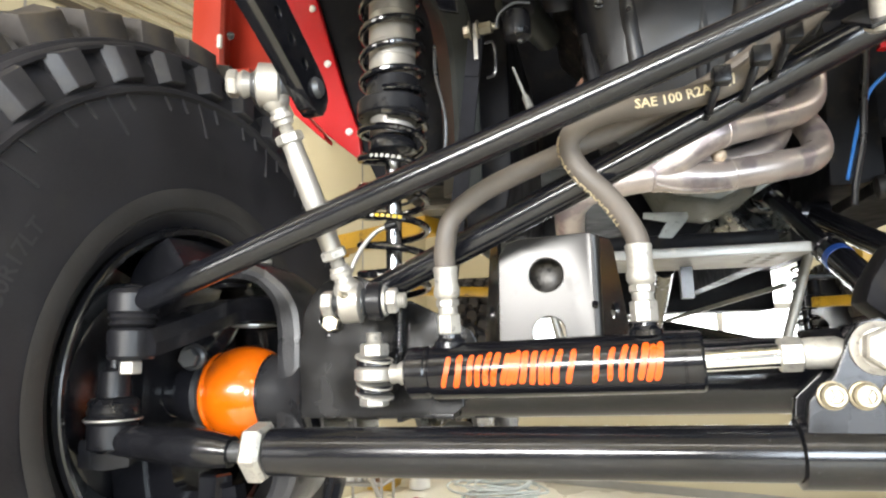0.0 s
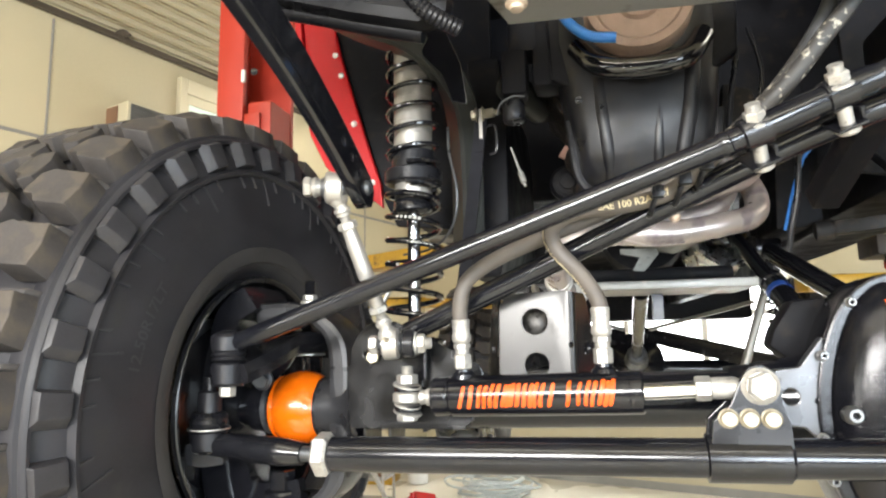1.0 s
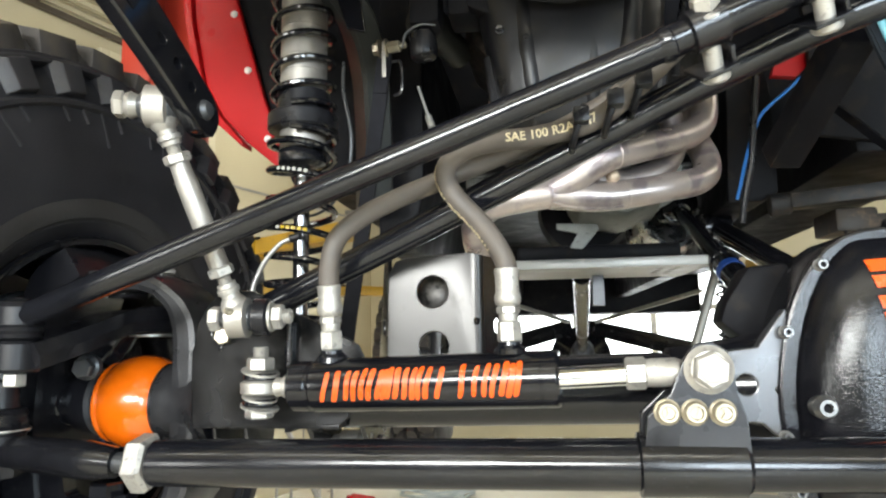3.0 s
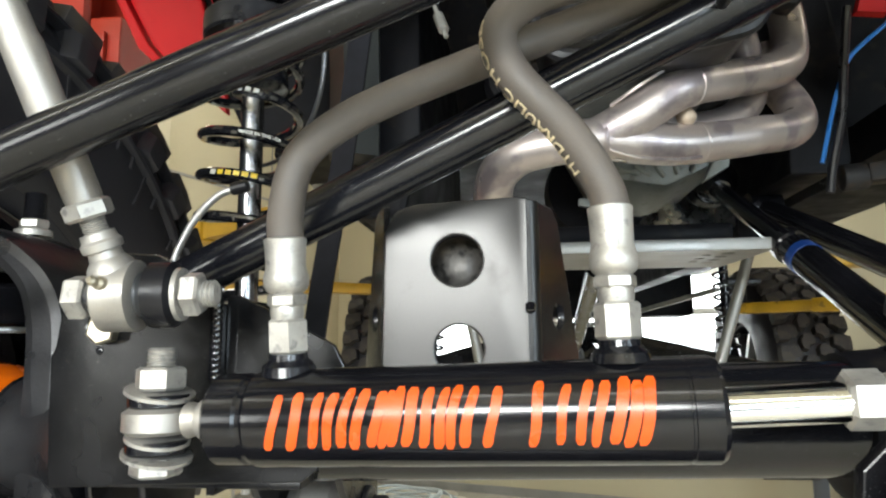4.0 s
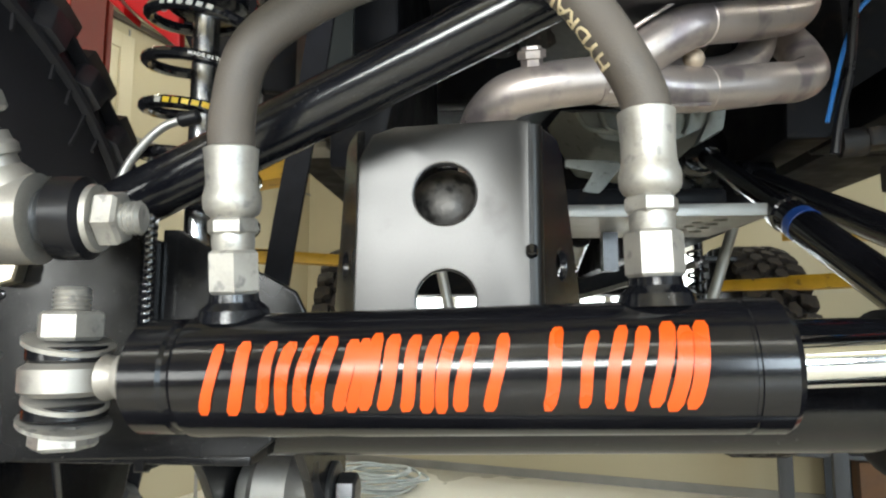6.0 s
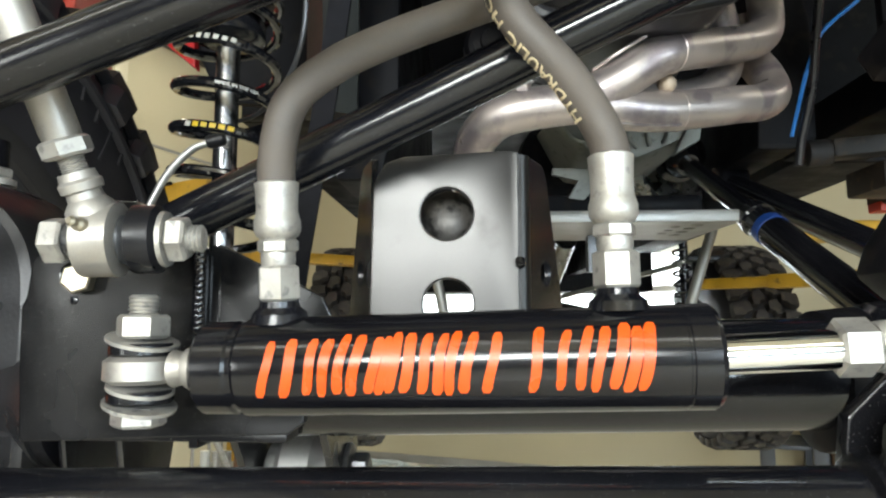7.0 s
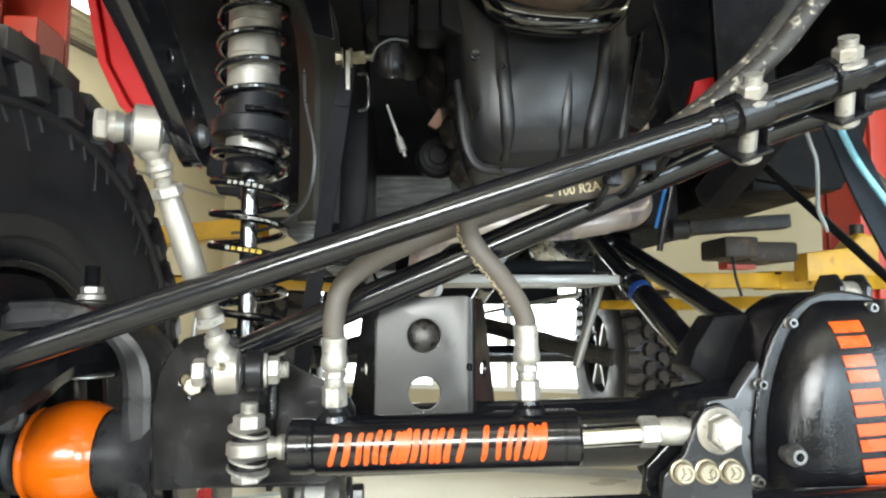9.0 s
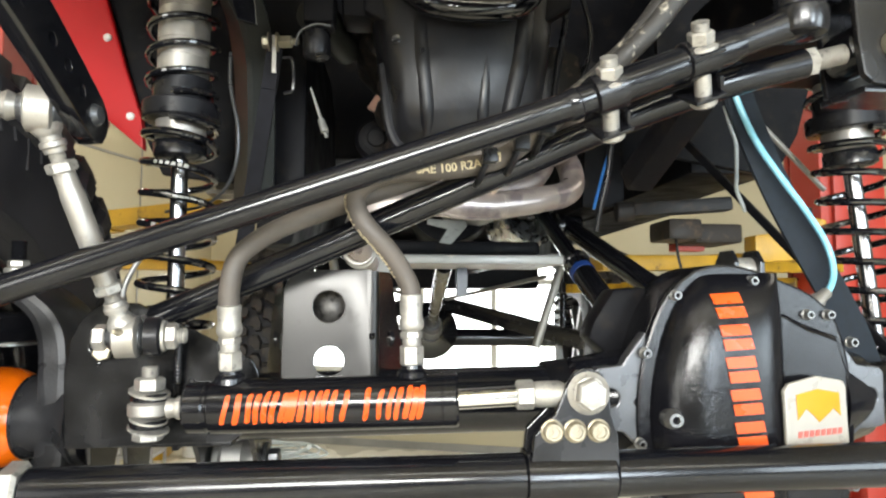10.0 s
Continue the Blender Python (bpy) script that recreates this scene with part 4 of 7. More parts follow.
bm = lathe(B(), (-0.557, 0.708, 1.170), (-0.557, 0.708, 1.295), [(0, 0.020), (0.006, 0.030), (0.034, 0.030), (0.038, 0.034), (0.042, 0.034), (0.046, 0.030), (0.05, 0.0315), (0.056, 0.0295), (0.060, 0.031), (0.066, 0.027), (0.068, 0.020), (0.10, 0.019), (0.104, 0.012), (0.125, 0.0115)], 32)
part("ball_stud", bm, PLASTIC, tie)
part("boot_clip", lathe(B(), (-0.557, 0.708, 1.2095), (-0.557, 0.708, 1.2115), [(0, 0.035), (0.002, 0.035)], 32), ZINC, tie)
# clamp with the ram's mounting plate
bm = lathe(B(), tr(0.228), tr(0.338), [(0, 0.0275), (0.002, 0.0335), (0.105, 0.0335), (0.11, 0.0285)], 44)
clamp = part("clamp", bm, SATIN, tie, "rough black clamp sleeve")
bm = plate(B(), [(0.232, 1.19), (0.238, 1.235), (0.262, 1.258), (0.277, 1.292), (0.288, 1.308), (0.305, 1.312), (0.32, 1.303), (0.326, 1.288), (0.328, 1.258), (0.336, 1.235), (0.338, 1.19)], 0.012, XZ(0.676), [circle(0.301, 1.283, 0.008, 16)])
part("clamp_plate", bm, LUGDARK, clamp, "dark grey steel mounting plate", bevel=0.0015)
bm = plate(B(), [(0.232, 1.19), (0.238, 1.235), (0.262, 1.258), (0.285, 1.29), (0.32, 1.29), (0.328, 1.258), (0.336, 1.235), (0.338, 1.19)], 0.012, XZ(0.722))
part("clamp_plate", bm, SATIN, clamp, bevel=0.0015)
for x in (0.2575, 0.2845, 0.312):
    bm = B()
    lathe(bm, (x, 0.676, 1.240), (x, 0.664, 1.240), [(0, 0.0135), (0.003, 0.0135), (0.004, 0.0115), (0.010, 0.0115), (0.012, 0.0095), (0.012, 0.007), (0.0105, 0.006), (0.0105, 0)], 24)
    for k in range(3):
        a = math.tau * k / 3 + x * 40
        beam(bm, (x, 0.6635, 1.240), (x + 0.008 * math.cos(a), 0.6635, 1.240 + 0.008 * math.sin(a)), 0.0012, 0.0014, (0, 1, 0))
    part("clamp_bolt", bm, YZINC, clamp, "pale yellow zinc bolt head")

# ---------------------------------------------------------------- steering ram
ram = thing("hydraulic_ram", (0.0, 0.705, 1.27), "black hydraulic steering ram with orange brush-stroke marking", "hydraulic ram")
RA, RB = V3((-0.168, 0.7240, 1.2630)), V3((0.151, 0.7005, 1.2730))
RD = (RB - RA).normalized()
RU = (Vector((0, 0, 1)) - RD * RD.z).normalized()
RN = RD.cross(RU)
if RN.y > 0:
    RN = -RN
L = (RB - RA).length
RR = 0.0315
part("barrel", lathe(B(), RA, RB, [(0, 0.018), (0.0005, 0.026), (0.004, 0.0298), (0.024, 0.0300), (0.026, 0.0285), (0.029, 0.0285), (0.032, 0.0312), (0.036, RR), (L - 0.020, RR), (L - 0.0195, 0.0309), (L - 0.0180, 0.0309), (L - 0.0175, RR), (L - 0.003, RR), (L, 0.0295), (L + 0.0002, 0.012)], 64), BARREL, ram, "satin black cylinder barrel")
RE = V3((0.302, 0.6945, 1.2805))
part("piston_rod", lathe(B(), RB - RD * 0.01, RE - RD * 0.045, [(0, 0.0120), (0.105, 0.0120), (0.107, 0.0105)], 40), CHROME, ram, "polished chrome rod")
bm = B()
hexa(bm, RE - RD * 0.082, RE - RD * 0.060, 0.0175, 0.5)
lathe(bm, RE - RD * 0.060, RE - RD * 0.018, [(0, 0.0145), (0.006, 0.0155), (0.030, 0.0155), (0.042, 0.010)], 28)
part("rod_end", bm, ZINC, ram)
bm = B()
lathe(bm, RE + RN * -0.018, RE + RN * 0.014, [(0, 0.016), (0.003, 0.0205), (0.029, 0.0205), (0.032, 0.016)], 28)
part("rod_eye", bm, ZINC, ram)
# big flanged bolt through the clamp plate
o = V3((0.301, 0.6765, 1.283))
bm = B()
lathe(bm, o, o + V3((0, -0.024, 0)), [(0, 0.0250), (0.003, 0.0250), (0.006, 0.0205), (0.008, 0.019)], 36)
hexa(bm, o + V3((0, -0.006, 0)), o + V3((0, -0.022, 0)), 0.0190, 0.4)
lathe(bm, o + V3((0, -0.020, 0)), o + V3((0, -0.024, 0)), [(0, 0.0140), (0.003, 0.0132), (0.004, 0.0105)], 28)
part("end_bolt", bm, ZINC, ram, "large zinc flange bolt")
bm = B()
thread(bm, o + V3((0, 0.05, -0.02)), o + V3((0, 0.05, -0.055)), 0.006)
part("grease_stud", bm, ZINC, ram)
# fixed end: eye between washers and spacers on an upright bolt
E0 = V3((-0.2135, 0.7275, 1.2615))
bm = B()
sweep(bm, [RA + RD * 0.004, RA - RD * 0.014, RA - RD * 0.022], [0.0115, 0.0105, 0.0125], 20, 3)
lathe(bm, RA - RD * 0.012, RA - RD * 0.004, [(0, 0.013), (0.002, 0.0138), (0.006, 0.0138), (0.008, 0.0125)], 24)
lathe(bm, E0 - V3((0, 0, 0.009)), E0 + V3((0, 0, 0.009)), [(0, 0.019), (0.003, 0.0235), (0.015, 0.0235), (0.018, 0.019)], 32)
part("fixed_eye", bm, ALU, ram, "bright rod eye")
for dz, mt in ((-0.0135, ZINC), (-0.0245, ZINC), (0.0175, ZINC)):
    bm = lathe(B(), E0 + V3((0, 0, dz)), E0 + V3((0.0006, -0.0004, dz + 0.0028)), [(0, 0.0232 if abs(dz) > 0.015 else 0.0215), (0.0024, 0.0234 if abs(dz) > 0.015 else 0.0215), (0.0028, 0.02)], 32)
    part("washer", bm, mt, ram)
for dz in (0.0090, -0.0220):
    bm = lathe(B(), E0 + V3((0, 0, dz)), E0 + V3((0, 0, dz + 0.0085)), [(0, 0.0195), (0.0015, 0.0208), (0.007, 0.0208), (0.0085, 0.0195)], 32)
    part("spacer", bm, SATIN, ram, "black rubber spacer")
bm = B()
hexa(bm, E0 + V3((0, 0, 0.0203)), E0 + V3((0, 0, 0.0365)), 0.0172, 0.2)
thread(bm, E0 + V3((0, 0, 0.0365)), E0 + V3((0, 0, 0.0495)), 0.0100)
part("pivot_nut", bm, ZINC, ram)
bm = B()
hexa(bm, E0 - V3((0, 0, 0.037)), E0 - V3((0, 0, 0.0245)), 0.0172, 0.4)
part("pivot_bolt", bm, ZINC, ram)


def on_ram(s, h, proud):
    """s along the barrel, h up its front."""
    a = h / RR
    return RA + RD * s + (RN * math.cos(a) + RU * math.sin(a)) * (RR + proud)


def stroke(p, q, w0, w1):
    """A brush stroke on the barrel between two points (along, up)."""
    bm = B()
    rows = []
    n = 12
    for i in range(n + 1):
        t = i / n
        w = (w0 + (w1 - w0) * t) * (1 if 0 < i < n else 0.55)
        c = (p[0] + (q[0] - p[0]) * t + 0.0008 * math.sin(t * 5 + p[0] * 90), p[1] + (q[1] - p[1]) * t)
        rows.append([[bm.verts.new(on_ram(c[0] + d * w / 2, c[1], pr)) for d in (-1, -0.3, 0.3, 1)] for pr in (0.0003, 0.0009)])
    for a, b in zip(rows, rows[1:]):
        for k in range(3):
            bm.faces.new((a[1][k], a[1][k + 1], b[1][k + 1], b[1][k]))
            bm.faces.new((a[0][k], b[0][k], b[0][k + 1], a[0][k + 1]))
        bm.faces.new((a[0][0], a[1][0], b[1][0], b[0][0]))
        bm.faces.new((a[0][3], b[0][3], b[1][3], a[1][3]))
    for r in (rows[0], rows[-1]):
        bm.faces.new((r[0][0], r[0][1], r[0][2], r[0][3], r[1][3], r[1][2], r[1][1], r[1][0]))
    return bm


# each mark: start along the barrel, width, and its number of slanted bars
rnd = random.Random(4)
marks = [(0.0467, 0.026, 2), (0.0742, 0.021, 2), (0.0932, 0.021, 2), (0.1134, 0.024, 3), (0.1338, 0.022, 2), (0.1529, 0.019, 2), (0.1693, 0.026, 2), (0.2085, 0.027, 2), (0.2353, 0.021, 2), (0.2554, 0.027, 3)]
for start, w, n in marks:
    lo, hi = -0.0165, 0.0195 + 0.012 * (start - 0.046)
    for i in range(n):
        x = start + 0.003 + i * (w - 0.012) / (n - 1)
        part("mark", stroke((x, lo + rnd.uniform(-0.0015, 0.001)), (x + 0.0070, hi + rnd.uniform(-0.003, 0.001)), rnd.uniform(0.0050, 0.0070), rnd.uniform(0.0052, 0.0070)), LETTER, ram, "orange brush-stroke bar")

# ports, fittings and hoses
hoses = [
    ((-0.1185, 0.7115), [(-0.1200, 0.712, 1.372), (-0.1205, 0.712, 1.405), (-0.112, 0.714, 1.440), (-0.084, 0.718, 1.4655), (-0.045, 0.724, 1.4865), (0.0085, 0.729, 1.508), (0.042, 0.732, 1.5215), (0.084, 0.734, 1.537), (0.125, 0.735, 1.5525), (0.180, 0.730, 1.574), (0.235, 0.715, 1.602), (0.300, 0.700, 1.648), (0.342, 0.678, 1.686), (0.368, 0.667, 1.715), (0.402, 0.662, 1.763), (0.430, 0.660, 1.815), (0.442, 0.662, 1.8675), (0.450, 0.680, 1.98), (0.455, 0.70, 2.15)]),
    ((0.0965, 0.7035), [(0.0945, 0.704, 1.385), (0.092, 0.704, 1.408), (0.070, 0.700, 1.445), (0.036, 0.695, 1.484), (0.027, 0.692, 1.512), (0.045, 0.690, 1.532), (0.080, 0.691, 1.543), (0.140, 0.693, 1.548), (0.200, 0.691, 1.562), (0.248, 0.682, 1.595), (0.300, 0.672, 1.641), (0.345, 0.648, 1.680), (0.374, 0.638, 1.710), (0.410, 0.634, 1.755), (0.448, 0.636, 1.800), (0.476, 0.645, 1.842), (0.505, 0.67, 1.92), (0.54, 0.70, 2.10)]),
]
hose_paths = []
for (x, y), pts in hoses:
    top = V3(pts[0])
    base = RA + RD * ((x - RA.x) / RD.x) + V3((0, 0, RR - 0.003))
    up = (top - base).normalized()
    ob = thing("hydraulic_hose", base, "grey-brown rubber hydraulic hose with crimped zinc fitting", "hose", "hoses of the ram")
    part("port_boss", lathe(B(), base, base + up * 0.014, [(0, 0.019), (0.006, 0.0175), (0.010, 0.013), (0.014, 0.0125)], 32), BLACK, ob)
    bm = B()
    rod(bm, base + up * 0.008, base + up * 0.030, 0.0085)
    hexa(bm, base + up * 0.014, base + up * 0.037, 0.0142, 0.9)
    lathe(bm, base + up * 0.036, base + up * 0.048, [(0, 0.0105), (0.004, 0.0112), (0.008, 0.0112), (0.012, 0.0105)], 24)
    hexa(bm, base + up * 0.045, base + up * 0.054, 0.0134, 0.1)
    part("swivel_nut", bm, ZINC, ob)
    n = (top - base).length
    bm = lathe(B(), base + up * 0.054, top + up * 0.012, [(0, 0.011), (0.002, 0.0135), (0.005, 0.0150), (0.011, 0.0152), (0.015, 0.0140), (0.018, 0.0134), (n - 0.060, 0.0133), (n - 0.050, 0.0137), (n - 0.043, 0.0143), (n - 0.042, 0.0125)], 32)
    part("crimp_sleeve", bm, ZINC, ob, "bright crimped ferrule")
    path = smooth_path(pts, 10)
    hose_paths.append((path, frames_along(path)))
    part("rubber_hose", sweep(B(), path[:101], 0.0122, 20, 1), HOSE, ob)
    part("braided_sleeve", sweep(B(), path[100:138], 0.0118, 18, 1), SLEEVE, ob, "dark braided sleeve with cream print")
    part("upper_hose", sweep(B(), path[137:], 0.0112, 18, 1), UPHOSE, ob, "smooth dark grey hose")


def on_path(path, start, turn, r):
    lens = [0]
    for a, b in zip(path, path[1:]):
        lens.append(lens[-1] + (b - a).length)

    def place(s, h, proud):
        d = min(max(start + s, 0), lens[-1] - 1e-4)
        i = max(k for k in range(len(lens) - 1) if lens[k] <= d)
        t = (d - lens[i]) / (lens[i + 1] - lens[i])
        p = path[i].lerp(path[i + 1], t)
        z = (path[i + 1] - path[i]).normalized()
        ref = Vector((0, -1, 0))
        n = (ref - z * z.dot(ref)).normalized()
        m = z.cross(n)
        a = turn - h / r
        return p + (n * math.cos(a) + m * math.sin(a)) * (r + proud)
    return place


hose_obs = [o for o in bpy.data.objects if o.name.startswith("hydraulic_hose")]
lettering("HYDRAULIC HOSE", 0.0135, on_path(hose_paths[1][0], 0.040, -0.95, 0.0122), HOSETXT, "print", hose_obs[1], "cream printed words")
lettering("SAE 100 R2A - 47", 0.0145, on_path(hose_paths[1][0], 0.232, 0.42, 0.0122), HOSETXT, "print", hose_obs[1], "cream printed words")
# zip ties holding the hoses to the track bar
for x, z, y in ((0.185, 1.563, 0.688), (0.222, 1.578, 0.684), (0.252, 1.597, 0.682)):
    ob = thing("cable_tie", (x, y, z), "black nylon cable tie round the hoses", "cable tie", "cable ties on the hoses")
    bm = sweep(B(), [(x - 0.004 + 0.019 * 0.4 * math.sin(a), y + 0.012 - 0.030 * math.cos(a), z - 0.008 + 0.024 * math.sin(a)) for a in [k * math.tau / 16 for k in range(17)]], 0.0042, 8, 3)
    part("strap", bm, PLASTIC, ob)
    part("buckle", block(B(), (x - 0.010, y - 0.034, z - 0.013), (x + 0.007, y - 0.017, z + 0.004)), PLASTIC, ob, bevel=0.001)

# ---------------------------------------------------------------- drag link
drag = thing("drag_link", (0.0, 0.63, 1.5), "long black drag link with clamped adjusting sleeve", "drag link")
DA, DB, DC = V3((-0.478, 0.650, 1.352)), V3((0.266, 0.594, 1.6015)), V3((0.518, 0.585, 1.700))
bm = B()
rod(bm, DA, DB, 0.0158, 32)
part("tube", bm, BLACK, drag)
bm = lathe(B(), (-0.492, 0.655, 1.322), (-0.492, 0.655, 1.372), [(0, 0.020), (0.004, 0.0265), (0.008, 0.024), (0.012, 0.0275), (0.016, 0.025), (0.019, 0.028), (0.040, 0.028), (0.046, 0.023), (0.050, 0.010), (0.0505, 0)], 32)
part("rod_end", bm, PLASTIC, drag)
bm = B()
hexa(bm, (-0.492, 0.655, 1.268), (-0.492, 0.655, 1.284), 0.013)
part("castle_nut", bm, ZINC, drag)
part("grease_cap", lathe(B(), (-0.492, 0.655, 1.3705), (-0.492, 0.655, 1.374), [(0, 0.012), (0.003, 0.01), (0.0035, 0)], 20), SATIN, drag)
dd = (DC - DB).normalized()
bm = B()
lathe(bm, DB - dd * 0.010, DB + dd * 0.20, [(0, 0.0155), (0.004, 0.0180), (0.012, 0.0180), (0.014, 0.0165), (0.030, 0.0165), (0.032, 0.0192), (0.190, 0.0192), (0.206, 0.0165)], 32)
sleeve = part("adjuster_sleeve", bm, BLACK, drag)
bm = B()
lathe(bm, DB + dd * 0.18, DC + dd * 0.02, [(0, 0.0155), (0.05, 0.0160), (0.075, 0.0185), (0.10, 0.020)], 28)
part("end_shank", bm, SATIN, drag)
bm = lathe(B(), DC + V3((0, 0, -0.022)), DC + V3((0, 0, 0.062)), [(0, 0.015), (0.004, 0.026), (0.012, 0.029), (0.030, 0.029), (0.034, 0.026), (0.040, 0.0275), (0.044, 0.025), (0.050, 0.0265), (0.054, 0.023), (0.062, 0.019)], 32)
part("rod_end", bm, SATIN, drag, "ribbed rubber-booted joint")
for (a, b) in (((0.295, 0.568, 1.645), (0.314, 0.618, 1.576)), ((0.392, 0.562, 1.684), (0.416, 0.607, 1.615))):
    a, b = V3(a), V3(b)
    a = b + (a - b) * 1.0
    z = (b - a).normalized()
    bm = B()
    thread(bm, a, a + z * 0.012, 0.0095)
    hexa(bm, a + z * 0.010, a + z * 0.024, 0.0140, 0.1)
    lathe(bm, a + z * 0.024, a + z * 0.030, [(0, 0.0135), (0.002, 0.0170), (0.005, 0.0175), (0.006, 0.016)], 28)
    lathe(bm, a + z * 0.030, a + z * 0.084, [(0, 0.0090), (0.054, 0.0090)], 20)
    lathe(bm, a + z * 0.082, a + z * 0.094, [(0, 0.0145), (0.003, 0.0150), (0.009, 0.0145), (0.012, 0.0115)], 24)
    part("clamp_bolt", bm, ZINC, sleeve, "bright zinc clamp bolt")
    side = dd.cross(z).normalized()
    if side.y > 0:
        side = -side
    c = a + z * 0.056
    for f in (0.031, 0.080):
        bm = B()
        p = a + z * f
        w = dd * 0.0185
        vs = []
        lo = [p - w + side * 0.017, p + w + side * 0.017, p + w - side * 0.034, p - w - side * 0.034]
        va = [bm.verts.new(q) for q in lo]
        vb = [bm.verts.new(q + z * 0.0042) for q in lo]
        bm.faces.new(va)
        bm.faces.new(vb)
        for k in range(4):
            bm.faces.new((va[k], va[(k + 1) % 4], vb[(k + 1) % 4], vb[k]))
        part("clamp_jaw", bm, SATIN, sleeve, bevel=0.001)
        lip = z * (0.019 if f < 0.05 else -0.017)
        edge = p + w - dd * 0.002 + side * -0.004
        part("jaw_lip", beam(B(), edge, edge + lip, 0.030, 0.0040, dd), SATIN, sleeve, bevel=0.0008)
    mid = DB + dd * ((c - DB).dot(dd))
    part("clamp_band", lathe(B(), mid - dd * 0.0175, mid + dd * 0.0175, [(0, 0.019), (0.001, 0.0222), (0.034, 0.0222), (0.035, 0.019)], 32), SATIN, sleeve)

# ---------------------------------------------------------------- track bar
tb = thing("track_bar", (0.0, 0.74, 1.45), "thick black tubular track bar between axle and frame", "track bar")
pts = [(-0.232, 0.792, 1.3645), (-0.20, 0.787, 1.378), (0.0, 0.756, 1.463), (0.2, 0.725, 1.549), (0.36, 0.700, 1.617), (0.47, 0.676, 1.655), (0.575, 0.666, 1.683)]
part("bar", sweep(B(), pts, 0.0185, 28, 8), BLACK, tb)
bm = B()
d = (V3((0.622, 0.661, 1.694)) - V3((0.575, 0.666, 1.683))).normalized()
hexa(bm, V3((0.572, 0.666, 1.6825)), V3((0.588, 0.665, 1.686)), 0.0185, 0.2)
thread(bm, V3((0.586, 0.665, 1.6855)), V3((0.625, 0.661, 1.695)), 0.0125)
part("jam_nut", bm, ZINC, tb)
part("joint", lathe(B(), (0.655, 0.646, 1.706), (0.655, 0.706, 1.706), [(0, 0.026), (0.004, 0.031), (0.056, 0.031), (0.06, 0.026)], 28), SATIN, tb)


# ---------------------------------------------------------------- sway bar arm and link
link = thing("sway_bar_link", (-0.24, 0.71, 1.34), "bright adjustable sway bar link with two rod ends", "sway bar link")
LT, LB = V3((-0.296, 0.616, 1.587)), V3((-0.2345, 0.710, 1.3465))
ld = (LT - LB).normalized()
ln = (LT - LB).length
part("link_body", lathe(B(), LB + ld * 0.068, LT - ld * 0.060, [(0, 0.0118), (0.004, 0.0122), (0.030, 0.0122), (0.034, 0.0128), (ln - 0.16, 0.0128), (ln - 0.155, 0.0118), (ln - 0.130, 0.0112), (ln - 0.128, 0.009)], 28), ALU, link, "machined aluminium body")
for end, sgn in ((LB, 1), (LT, -1)):
    z = ld * sgn
    bm = B()
    thread(bm, end + z * 0.026, end + z * 0.075, 0.0085, 0.0018)
    part("stud", bm, ZINC, link)
    bm = B()
    hexa(bm, end + z * 0.056, end + z * 0.068, 0.0158, 0.7)
    part("jam_nut", bm, ZINC, link)
    ax = V3((0.93, 0.35, -0.02)).normalized() if sgn < 0 else V3((0.985, 0.12, 0.02)).normalized()
    bm = B()
    lathe(bm, end - ax * 0.0135, end + ax * 0.0135, [(0, 0.0195), (0.0025, 0.0245), (0.0245, 0.0245), (0.027, 0.0195)], 36)
    lathe(bm, end + z * 0.015, end + z * 0.046, [(0, 0.017), (0.008, 0.0150), (0.013, 0.0112), (0.018, 0.0108), (0.019, 0.0132), (0.024, 0.0136), (0.026, 0.0118), (0.031, 0.0112)], 24)
    part("rod_end", bm, ALU, link, "turned metal rod end")
    bm = B()
    lathe(bm, end - ax * 0.022, end + ax * 0.022, [(0, 0.011), (0.007, 0.0165), (0.037, 0.0165), (0.044, 0.011)], 28)
    part("ball", bm, GREYMETAL, link)
    if sgn > 0:
        g = end + V3((0, -0.0245, 0.006))
        bm = lathe(B(), g + V3((0, 0.004, 0)), g + V3((-0.002, -0.010, 0.002)), [(0, 0.0045), (0.006, 0.0045), (0.008, 0.003), (0.012, 0.0034), (0.014, 0.002)], 12)
        part("grease_nipple", bm, YZINC, link)
# lower bolt through bushing
LBX = V3((0.985, 0.12, 0.02)).normalized()
bm = lathe(B(), LB + LBX * 0.018, LB + LBX * 0.039, [(0, 0.016), (0.003, 0.0225), (0.018, 0.0225), (0.021, 0.018)], 32)
part("bushing", bm, PLASTIC, link, "black rubber bushing")
bm = B()
lathe(bm, LB + LBX * 0.039, LB + LBX * 0.042, [(0, 0.0185), (0.003, 0.0180)], 28)
hexa(bm, LB + LBX * 0.042, LB + LBX * 0.055, 0.0155, 0.3)
thread(bm, LB + LBX * 0.054, LB + LBX * 0.065, 0.0095)
part("lower_nut", bm, ZINC, link)
bm = B()
hexa(bm, LB - LBX * 0.036, LB - LBX * 0.022, 0.0155, 0.3)
part("lower_bolt", bm, ZINC, link)
o = V3((-0.289, BY - 0.001, 1.325))
bolt(link, o, o + V3((0.003, -0.014, 0)), 0.0115, YZINC, False, "bracket_bolt")
# upper bolt, outer side
UX = V3((0.93, 0.35, -0.02)).normalized()
bm = B()
lathe(bm, LT - UX * 0.034, LT - UX * 0.020, [(0, 0.0125), (0.006, 0.016), (0.014, 0.0125)], 24)
lathe(bm, LT - UX * 0.046, LT - UX * 0.034, [(0, 0.0135), (0.003, 0.016), (0.010, 0.016), (0.012, 0.0145)], 6)
part("upper_bolt", bm, ALU, link)

